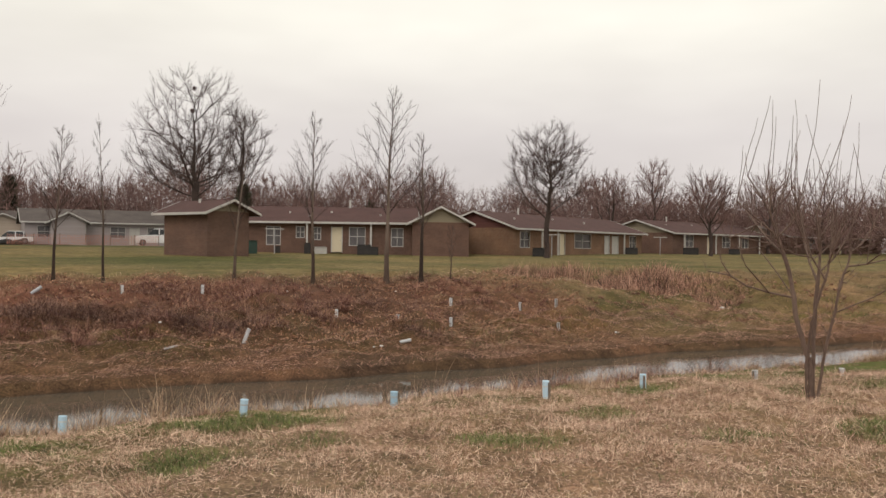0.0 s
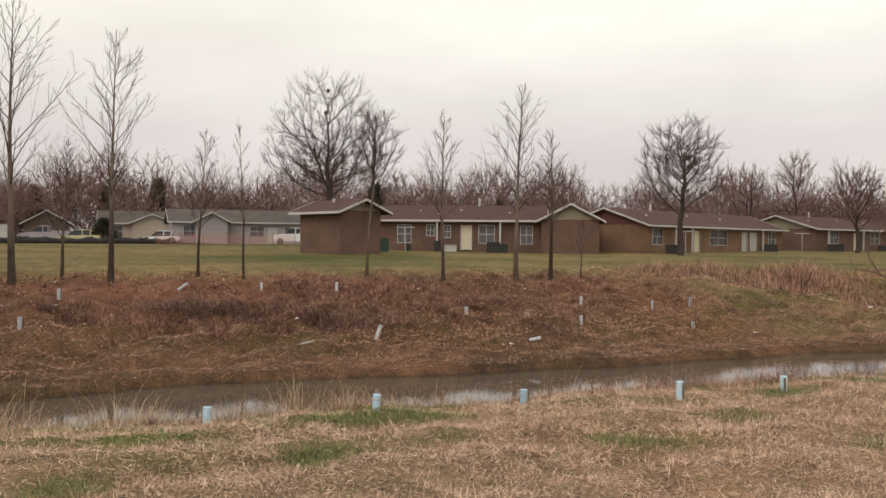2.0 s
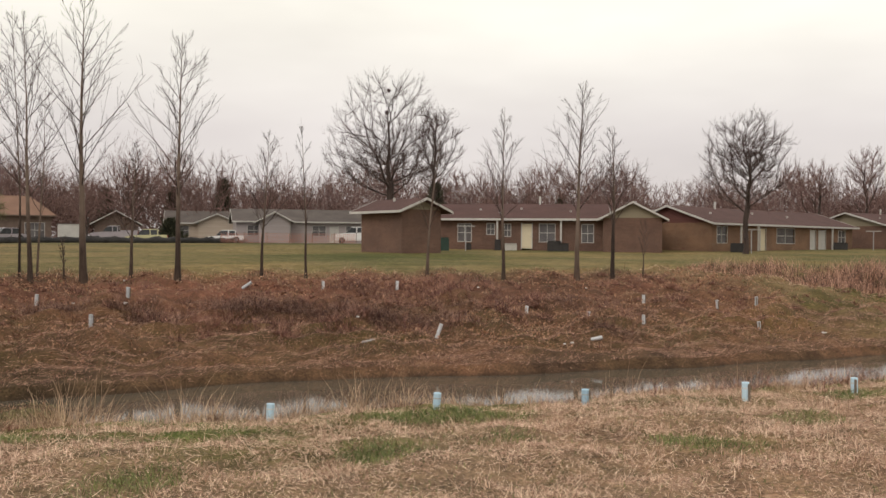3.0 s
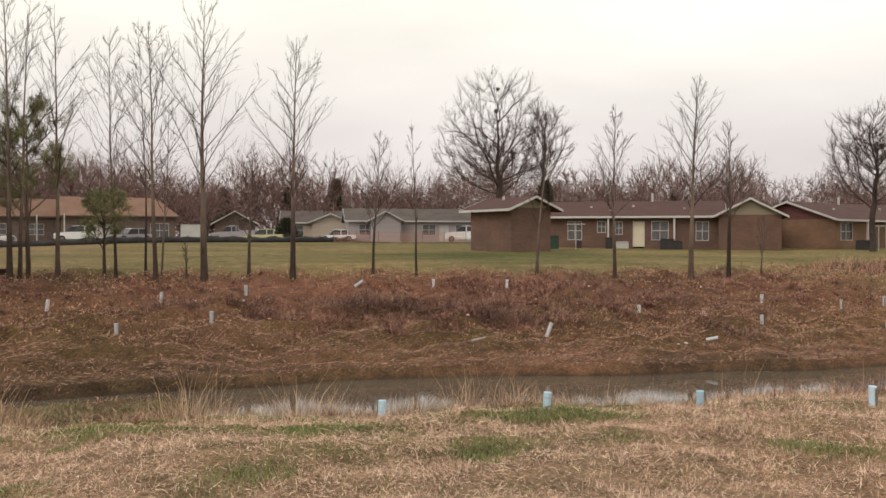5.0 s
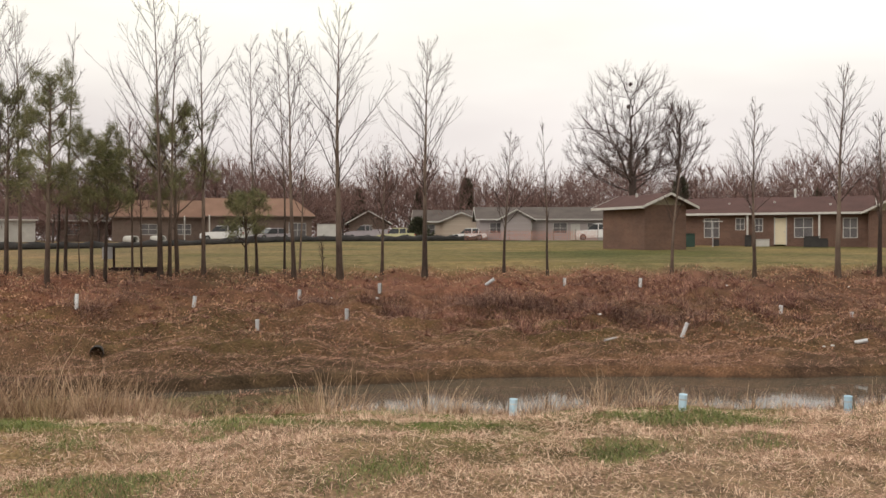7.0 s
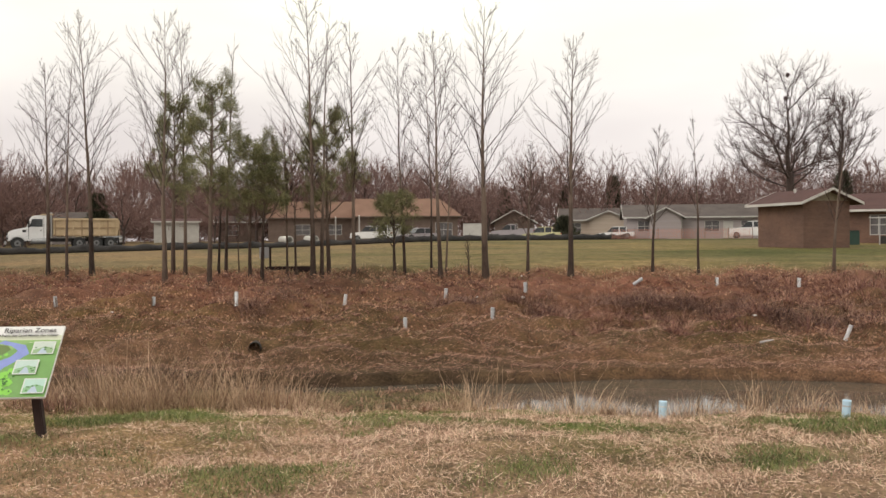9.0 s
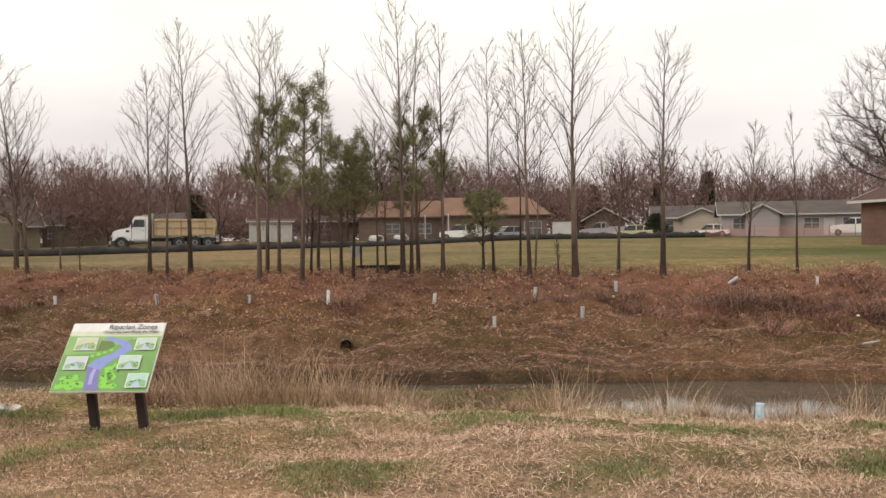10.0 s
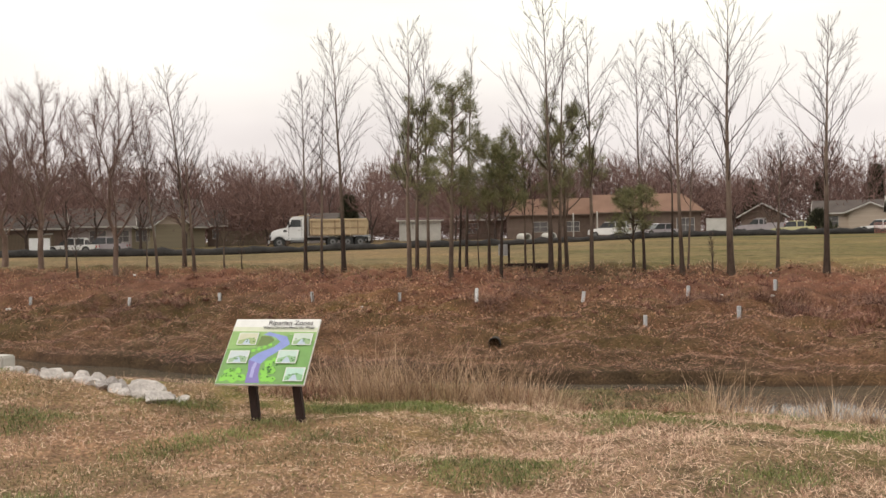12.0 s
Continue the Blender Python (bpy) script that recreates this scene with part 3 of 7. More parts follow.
def front_wall(parent, x0, x1, y, thick, h, openings, material, z_low=-0.3):
    """A wall along x in one piece, with its openings left free: (kind, x, width, sill, height, ...)."""
    holes = [(o[1], o[1] + o[2], o[3] if o[3] > 0.06 else z_low, o[3] + o[4]) for o in openings]
    xs = sorted({x0, x1, *[a for q in holes for a in q[:2]]})
    zs = sorted({z_low, h, *[a for q in holes for a in q[2:]]})
    bm = bmesh.new()
    vert = {}

    def at(i, k, side):
        if (i, k, side) not in vert:
            vert[i, k, side] = bm.verts.new((xs[i], y + (thick if side else 0), zs[k]))
        return vert[i, k, side]

    def solid(i, k):
        if not (0 <= i < len(xs) - 1 and 0 <= k < len(zs) - 1):
            return False
        cx, cz = (xs[i] + xs[i + 1]) / 2, (zs[k] + zs[k + 1]) / 2
        return not any(a < cx < b and c < cz < d for a, b, c, d in holes)

    for i in range(len(xs) - 1):
        for k in range(len(zs) - 1):
            if not solid(i, k):
                continue
            for side in (0, 1):
                bm.faces.new((at(i, k, side), at(i + 1, k, side), at(i + 1, k + 1, side), at(i, k + 1, side)))
            for di, dk, a, b in ((-1, 0, (0, 0), (0, 1)), (1, 0, (1, 0), (1, 1)), (0, -1, (0, 0), (1, 0)), (0, 1, (0, 1), (1, 1))):
                if not solid(i + di, k + dk):
                    bm.faces.new((at(i + a[0], k + a[1], 0), at(i + b[0], k + b[1], 0), at(i + b[0], k + b[1], 1), at(i + a[0], k + a[1], 1)))
    part("wall", bm, material, parent)
    for o in openings:
        if o[0] == "window":
            window_part(parent, o[1], o[2], o[3], o[4], y, 2)
        elif o[0] == "door":
            door_part(parent, o[1], o[2], o[4], M_DOOR, y)
        elif o[0] == "white_door":
            door_part(parent, o[1], o[2], o[4], M_TRIM, y)


def section(parent, x0, y0, length, depth, h, rise, ridge, wall, roof, gable, openings=(), over=0.5, trim=M_TRIM, hip=0.0):
    """One box of a house with its gabled roof; ridge: the axis along which the ridge runs. The front is at y0 and looks to -y."""
    x1, y1, t = x0 + length, y0 + depth, 0.2
    front_wall(parent, x0, x1, y0, t, h, list(openings), wall)
    bm = bmesh.new()
    plan = [(x0, y0 + t), (x0 + t, y0 + t), (x0 + t, y1 - t), (x1 - t, y1 - t), (x1 - t, y0 + t), (x1, y0 + t), (x1, y1), (x0, y1)]
    low = [bm.verts.new((a, b, -0.3)) for a, b in plan]
    top = [bm.verts.new((a, b, h)) for a, b in plan]
    bm.faces.new(low[::-1])
    bm.faces.new(top)
    for a in range(8):
        b = (a + 1) % 8
        bm.faces.new((low[a], low[b], top[b], top[a]))
    part("wall", bm, wall, parent)
    th = 0.13

    def slab(name, corners, thick, material):
        bm = bmesh.new()
        roof_slab(corners, thick, bm)
        part(name, bm, material, parent)

    if hip:
        # a solid roof whose ridge stops short of one end
        mid, e = (y0 + y1) / 2, h - over * rise / (depth / 2) + 0.12
        bm = bmesh.new()
        eave = [bm.verts.new(c) for c in ((x0 - over, y0 - over, e), (x1 + over, y0 - over, e), (x1 + over, y1 + over, e), (x0 - over, y1 + over, e))]
        r0, r1 = bm.verts.new((x0 - over, mid, h + rise)), bm.verts.new((x1 + over - hip, mid, h + rise))
        for f in (eave[::-1], (eave[0], eave[1], r1, r0), (eave[2], eave[3], r0, r1), (eave[1], eave[2], r1), (eave[3], eave[0], r0)):
            bm.faces.new(f)
        part("roof", bm, roof, parent)
        for ya in (y0 - over - 0.04, y1 + over):
            part("fascia", box(x0 - over, x1 + over, ya, ya + 0.04, e - 0.13, e + 0.02), trim, parent)
        part("fascia", box(x1 + over, x1 + over + 0.04, y0 - over, y1 + over, e - 0.13, e + 0.02), trim, parent)
    elif ridge == "x":
        s, mid = rise / (depth / 2), (y0 + y1) / 2
        e = h + 0.12 - over * s
        for ya in (y0 - over, y1 + over):
            slab("roof", [(x0 - over, ya, e), (x1 + over, ya, e), (x1 + over, mid, h + 0.12 + rise), (x0 - over, mid, h + 0.12 + rise)], th, roof)
            yb = ya + (-0.04 if ya < mid else 0.04)
            part("fascia", box(x0 - over, x1 + over, min(ya, yb), max(ya, yb), e - 0.15, e + 0.01), trim, parent)
            for xa in (x0 - over - 0.04, x1 + over):
                slab("bargeboard", [(xa, ya, e + 0.02), (xa + 0.04, ya, e + 0.02), (xa + 0.04, mid, h + rise + 0.14), (xa, mid, h + rise + 0.14)], 0.16, trim)
        for xa in (x0, x1 - t):
            gb = prism([(y0, h), (y1, h), (mid, h + rise)], xa, xa + t)
            bmesh.ops.transform(gb, matrix=Matrix(((0, 1, 0, 0), (1, 0, 0, 0), (0, 0, 1, 0), (0, 0, 0, 1))), verts=gb.verts)
            part("gable", gb, gable, parent)
    else:
        s, mid = rise / (length / 2), (x0 + x1) / 2
        e = h + 0.12 - over * s
        for xa in (x0 - over, x1 + over):
            slab("roof", [(xa, y0 - over, e), (xa, y1 + over, e), (mid, y1 + over, h + 0.12 + rise), (mid, y0 - over, h + 0.12 + rise)], th, roof)
            xb = xa + (-0.04 if xa < mid else 0.04)
            part("fascia", box(min(xa, xb), max(xa, xb), y0 - over, y1 + over, e - 0.15, e + 0.01), trim, parent)
            for ya in (y0 - over - 0.04, y1 + over):
                slab("bargeboard", [(xa, ya, e + 0.02), (xa, ya + 0.04, e + 0.02), (mid, ya + 0.04, h + rise + 0.14), (mid, ya, h + rise + 0.14)], 0.16, trim)
        for ya in (y0, y1 - t):
            part("gable", prism([(x0, h), (x1, h), (mid, h + rise)], ya, ya + t), gable, parent)


def posts(parent, xs, y, h):
    for x in xs:
        part("porch_post", box(x - 0.07, x + 0.07, y - 0.07, y + 0.07, -0.2, h, 0.01), M_TRIM, parent, "white porch post")


def roof_vents(parent, spots):
    for x, y, z, h in spots:
        part("vent_pipe", drum(0.09, h + 0.06, "z", 10, at=(x, y, z + h / 2 - 0.03)), M_TRIM, parent, "pale metal roof vent")


def facing(p, q):
    """A pose at p whose x axis runs towards q in plan."""
    return pose(p[0], p[1], gz(*p), 0, 0, math.degrees(math.atan2(q[1] - p[1], q[0] - p[0])))


def brick_row():
    # the long row that faces the ditch, with a gabled wing at its end
    a, b = bearing(12.9, 75), bearing(1.95, 74)
    row = thing("brick_row_house", "long low brown brick row house with brown shingle roof", "house", facing(a, b))
    ln = math.dist(a, b)
    k = ln / 10.95

    def at(deg):
        return (12.9 - deg) * k

    opens = [("window", 2.68, 1.06, 0.62, 1.40), ("window", 5.03, 0.60, 1.20, 0.84), ("window", 6.44, 0.50, 1.05, 0.95), ("door", 7.85, 0.78, 0.05, 2.05), ("window", 9.26, 1.22, 0.62, 1.40), ("window", 12.62, 0.90, 0.58, 1.40)]
    section(row, 0, 0, ln, 8.5, 2.5, 1.2, "x", M_BRICK, M_SHINGLE, M_SIDING, opens, 0.6)
    section(row, ln, -1.3, 4.5, 9.0, 2.5, 1.15, "y", M_BRICK, M_SHINGLE, M_SIDING, [], 0.45)
    posts(row, (5.9, 10.97), -0.45, 2.35)
    roof_vents(row, [(at(5.9), 4.1, 3.7, 0.75), (at(9.6), 2.2, 3.2, 0.14), (at(8.3), 1.2, 2.92, 0.14), (at(11.5), 0.8, 2.82, 0.14), (at(7.0), 2.4, 3.26, 0.16), (at(3.9), 1.6, 3.03, 0.14)])
    return row


def brick_row_side(name_az, d0, az1, d1, gable, half, label, opens_at, post_at, brick=M_BRICK):
    # a row seen along its front, with its gable end towards the ditch
    a, b = bearing(name_az, d0), bearing(az1, d1)
    row = thing("brick_row_house", label, "house", facing(a, b), "brick row houses")
    ln = math.dist(a, b)
    opens = [(kd, f * ln, w, s, h) for kd, f, w, s, h in opens_at]
    section(row, 0, 0, ln, half * 2, 2.45, 1.4, "x", brick, M_SHINGLE, gable, opens, 0.5)
    posts(row, [f * ln for f in post_at], -0.4, 2.3)
    roof_vents(row, [(ln * 0.25, half - 0.3, 3.8, 0.7), (ln * 0.42, half - 1.5, 3.45, 0.15), (ln * 0.62, half - 2.2, 3.24, 0.15), (ln * 0.12, half - 2, 3.3, 0.12)])
    return row


brick_row()
brick_row_side(-4.5, 80, -12.2, 104, M_SIDING_RED, 4.1, "brown brick row house with a dark red gable end", [("window", 0.03, 1.6, 0.75, 1.35), ("door", 0.30, 0.95, 0.05, 2.05), ("window", 0.41, 3.4, 0.75, 1.35), ("white_door", 0.655, 1.1, 0.05, 2.05), ("white_door", 0.72, 1.5, 0.05, 2.05), ("window", 0.88, 1.6, 0.75, 1.3)], (0.15, 0.26, 0.80), M_BRICK_ORANGE)
brick_row_side(-14.05, 107, -19.3, 128, M_SIDING, 4.6, "brown brick row house with a tan gable end", [("window", 0.12, 1.8, 0.85, 1.35), ("door", 0.34, 0.95, 0.05, 2.05), ("window", 0.5, 2.0, 0.85, 1.3), ("window", 0.72, 1.8, 0.85, 1.3)], (0.08, 0.4, 0.66, 0.9))
brick_row_side(-20.6, 132, -25.5, 165, M_SIDING, 4.4, "distant brown brick row house with pale fascia", [("window", 0.2, 1.8, 0.85, 1.35), ("door", 0.5, 0.95, 0.05, 2.05)], (0.3,))


def brick_shed():
    # a square brick outbuilding seen corner on
    c, e = bearing(14.4, 60.5), bearing(11.95, 62.6)
    shed = thing("brick_outbuilding", "small windowless brown brick outbuilding with a gabled shingle roof", "outbuilding", facing(c, e))
    section(shed, 0, 0, math.dist(c, e), 4.6, 2.92, 0.66, "y", M_BRICK, M_SHINGLE, M_SIDING, [], 0.58)
    roof_vents(shed, [(1.2, 2.4, 3.58, 0.2)])


brick_shed()


def small_house(az0, d0, az1, d1, depth, h, rise, wall, roof, gable, label, opens=(), ridge="x", wings=(), posts_at=(), over=0.5, trim=M_TRIM, hip=0.0):
    a, b = bearing(az0, d0), bearing(az1, d1)
    house = thing("bungalow", label, "house", facing(a, b), "bungalows along the road")
    ln = math.dist(a, b)
    section(house, 0, 0, ln, depth, h, rise, ridge, wall, roof, gable, [(kd, f * ln, w, s, hh) for kd, f, w, s, hh in opens], over, trim, hip)
    for f, w, fwd, wr in wings:
        section(house, f * ln, -fwd, w, fwd + depth * 0.5, h, wr, "y", wall, roof, gable, [], over, trim)
    posts(house, [f * ln for f in posts_at], -0.9, h)
    return house


small_house(46.6, 117, 40.9, 117, 8, 3.15, 1.95, M_BRICK_DIM, M_SHINGLE_TAN, M_SIDING_CREAM, "brown bungalow with orange-tan shingle roof", [("window", 0.28, 1.9, 0.9, 1.2), ("window", 0.62, 1.9, 0.9, 1.2)], posts_at=(0.72, 0.95), trim=M_EAVE)
small_house(41.2, 113, 34.9, 113, 8.5, 3.2, 2.2, M_BRICK_DIM, M_SHINGLE_TAN, M_SIDING_CREAM, "brick bungalow with orange-tan hipped roof and carport", [("white_door", 0.25, 2.4, 0.05, 2.1), ("window", 0.78, 2.0, 0.6, 1.6)], posts_at=(0.03, 0.35), trim=M_EAVE, hip=2.6)
small_house(53.3, 112, 50.7, 112, 6, 2.45, 0.35, M_TRIM, M_SHINGLE, M_TRIM, "white garage with twin doors and a low dark roof", [("white_door", 0.06, 2.1, 0.05, 2.1), ("white_door", 0.54, 2.1, 0.05, 2.1)], over=0.3)
small_house(49.6, 120, 46.9, 120, 7, 2.6, 0.7, M_BRICK_DIM, M_SHINGLE_GREY, M_BRICK_DIM, "low brown house with pale eaves", [("window", 0.2, 1.4, 0.9, 1.2)])
small_house(59.0, 112, 55.6, 112, 7, 2.5, 1.1, M_SIDING_GREY, M_SHINGLE_GREY, M_SIDING_GREY, "grey bungalow with a white-posted porch", [("window", 0.1, 1.2, 0.8, 1.3), ("door", 0.4, 0.95, 0.05, 2.05), ("window", 0.6, 1.4, 0.8, 1.3)], posts_at=(0.03, 0.36, 0.7))
small_house(72.6, 104, 69.3, 104, 7, 2.7, 1.8, M_SIDING_GREY, M_SHINGLE_GREY, M_SIDING_GREY, "lilac-grey house behind the road", [("window", 0.3, 1.6, 0.9, 1.2), ("window", 0.75, 1.2, 0.9, 1.2)])
small_house(69.6, 106, 65.1, 108, 7, 2.7, 2.9, M_SIDING, M_SHINGLE_GREY, M_SIDING_CREAM, "tan house with pale gable and garage", [("window", 0.12, 1.4, 0.9, 1.2), ("door", 0.26, 1.0, 0.05, 2.05)], wings=((0.34, 3.6, 1.0, 1.3),), posts_at=(0.33,))
small_house(64.95, 110, 63.9, 110, 5, 2.5, 1.7, M_BRICK_DIM, M_SHINGLE_GREY, M_SIDING_CREAM, "small brown annex with a steep pale gable", [("window", 0.3, 0.8, 0.9, 1.1)], over=0.3)
small_house(78.5, 100, 73.0, 100, 7, 2.6, 1.4, M_BRICK_DIM, M_SHINGLE_GREY, M_BRICK_DIM, "low dim brown house behind trees", [("window", 0.3, 1.6, 0.9, 1.2), ("white_door", 0.78, 1.0, 0.05, 2.05)])
small_house(32.6, 128, 30.2, 128, 8, 2.5, 1.5, M_BRICK_DIM, M_SHINGLE_GREY, M_BRICK_DIM, "small brown gabled house", [("window", 0.3, 1.5, 0.9, 1.2)], ridge="y")
small_house(28.5, 124, 24.6, 124, 8, 2.6, 1.5, M_SIDING_CREAM, M_SHINGLE_GREY, M_SIDING_CREAM, "cream bungalow with grey shingle roof", [("window", 0.12, 1.6, 0.9, 1.2), ("door", 0.78, 0.95, 0.05, 2.05)], wings=((0.45, 4.8, 1.6, 1.0),), posts_at=(0.9, 0.99))
small_house(24.5, 112, 16.2, 114, 8.5, 2.65, 1.45, M_SIDING_GREY, M_SHINGLE_GREY, M_SIDING_GREY, "lilac-grey bungalow with grey shingle roof", [("window", 0.08, 1.5, 0.9, 1.2), ("window", 0.55, 1.6, 0.9, 1.2), ("white_door", 0.68, 1.0, 0.05, 2.05), ("window", 0.8, 1.6, 0.9, 1.2)], wings=((0.155, 3.6, 1.8, 0.95),), posts_at=(0.38,))

# ---- trees ----


def unit(a):
    return a / np.maximum(np.linalg.norm(a, axis=-1, keepdims=True), 1e-9)


def shoots(rng, start, way, length, k, lift, wander):
    """Polylines of k points that set out from start and bend up by lift."""
    pts = [start]
    d = unit(way)
    for _ in range(k - 1):
        d = unit(d + np.array([0, 0, lift / (k - 1)]) + rng.normal(0, wander, d.shape))
        pts.append(pts[-1] + d * (length / (k - 1))[:, None])
    return np.stack(pts, 1)


def forks(rng, lines, per, t0, t1, spread, jitter=0.3):
    """Starting points and ways of side shoots: per of them on each line, between the fractions t0 and t1 of it."""
    n, k, _ = lines.shape
    t = (t0 + (t1 - t0) * ((np.arange(per) + rng.uniform(0.1, 0.9, (n, per))) / per)).ravel()
    own = np.repeat(np.arange(n), per)
    f = t * (k - 1)
    i = np.minimum(f.astype(int), k - 2)
    w = (f - i)[:, None]
    p = lines[own, i] * (1 - w) + lines[own, i + 1] * w
    tan = unit(lines[own, i + 1] - lines[own, i])
    roll = np.tile(np.arange(per) * 2.4, n) + np.repeat(rng.uniform(0, 6.28, n), per) + rng.normal(0, jitter, n * per)
    ref = np.where(np.abs(tan[:, 2:3]) > 0.9, np.array([[1.0, 0, 0]]), np.array([[0, 0, 1.0]]))
    e1 = unit(np.cross(tan, ref))
    e2 = np.cross(tan, e1)
    side = e1 * np.cos(roll)[:, None] + e2 * np.sin(roll)[:, None]
    ang = spread + rng.normal(0, 0.12, n * per)
    return p, tan * np.cos(ang)[:, None] + side * np.sin(ang)[:, None], t, own


def tubes(lines, r0, r1, sides, power=1.0):
    """Vertices and quads of tapering tubes round polylines."""
    n, k, _ = lines.shape
    r0, r1 = np.broadcast_to(r0, n), np.broadcast_to(r1, n)
    tan = unit(np.gradient(lines, axis=1))
    ref = np.where(np.abs(tan[:, :1, 2:3]) > 0.9, np.array([[[1.0, 0, 0]]]), np.array([[[0, 0, 1.0]]]))
    e1 = unit(np.cross(tan, ref))
    e2 = np.cross(tan, e1)
    rad = r1[:, None] + (r0 - r1)[:, None] * (1 - np.linspace(0, 1, k)[None]) ** power
    a = np.arange(sides) * 2 * math.pi / sides
    ring = e1[:, :, None] * np.cos(a)[None, None, :, None] + e2[:, :, None] * np.sin(a)[None, None, :, None]
    v = lines[:, :, None] + ring * rad[:, :, None, None]
    i, j, s = np.meshgrid(np.arange(n), np.arange(k - 1), np.arange(sides), indexing="ij")
    s2 = (s + 1) % sides
    base = (i * k + j) * sides
    q = np.stack([base + s, base + s2, base + sides + s2, base + sides + s], -1).reshape(-1, 4)
    return v.reshape(-1, 3), q


def join(pieces):
    vs, qs, at = [], [], 0
    for v, q in pieces:
        vs.append(v)
        qs.append(q + at)
        at += len(v)
    return np.vstack(vs), np.vstack(qs)


def ribbons(lines, w0, w1, rng):
    """Flat tapering strips along polylines, each turned its own way, for twigs far off."""
    n, k, _ = lines.shape
    tan = unit(lines[:, -1] - lines[:, 0])
    side = unit(np.cross(tan, rng.normal(0, 1, (n, 3))))[:, None, :] * (np.broadcast_to(w0, n)[:, None] + (w1 - np.broadcast_to(w0, n))[:, None] * np.linspace(0, 1, k)[None])[:, :, None] / 2
    v = np.stack([lines - side, lines + side], 2).reshape(-1, 3)
    i, j = np.meshgrid(np.arange(n), np.arange(k - 1), indexing="ij")
    b = (i * k + j) * 2
    return v, np.stack([b, b + 1, b + 3, b + 2], -1).reshape(-1, 4)


def grown(rng, aims, stem, parent, straight=0.5, droop=0.6, smooth=3):
    """A branching skeleton from stem nodes to all the aims, by short and direct ways. Returns nodes, parents and the tips that each node carries."""
    aims = np.asarray(aims, float)
    nodes, par = [np.asarray(p, float) for p in stem], list(parent)
    path = []
    for p, i in zip(nodes, par):
        path.append(0.0 if i < 0 else path[i] + np.linalg.norm(p - nodes[i]))
    cost, near = np.full(len(aims), 1e9), np.zeros(len(aims), int)

    def offer(k):
        gap = aims - nodes[k]
        c = np.linalg.norm(gap, axis=1) + straight * path[k] + droop * np.maximum(0, -gap[:, 2])
        better = c < cost
        cost[better], near[better] = c[better], k

    for k in range(len(nodes)):
        offer(k)
    free = np.ones(len(aims), bool)
    for _ in range(len(aims)):
        j = int(np.where(free, cost, 1e12).argmin())
        free[j] = False
        par.append(int(near[j]))
        path.append(path[near[j]] + np.linalg.norm(aims[j] - nodes[near[j]]))
        nodes.append(aims[j])
        offer(len(nodes) - 1)
    nodes, par = np.array(nodes), np.array(par)
    load, heavy = np.zeros(len(nodes)), np.full(len(nodes), -1)
    for i in range(len(nodes) - 1, -1, -1):
        load[i] = max(load[i], 1)
        if par[i] >= 0:
            load[par[i]] += load[i]
            if heavy[par[i]] < 0 or load[i] > load[heavy[par[i]]]:
                heavy[par[i]] = i
    inner = np.flatnonzero((heavy >= 0) & (np.arange(len(nodes)) >= len(stem)))
    for _ in range(smooth):
        nodes[inner] = 0.4 * nodes[inner] + 0.3 * nodes[par[inner]] + 0.3 * nodes[heavy[inner]]
    return nodes, par, load


def crown_space(rng, n, low, high, wide, off=(0, 0), belly=0.45, shell=0.5, flat=1.0):
    """Points in an egg-shaped crown from low to high, widest at the fraction belly of its height."""
    p = unit(rng.normal(0, 1, (n, 3))) * (rng.uniform(0, 1, n) ** shell)[:, None]
    mid = low + (high - low) * belly
    z = np.where(p[:, 2] > 0, mid + p[:, 2] * (high - mid), mid + p[:, 2] * (mid - low))
    return np.stack([p[:, 0] * wide + off[0], p[:, 1] * wide * flat + off[1], z], 1)


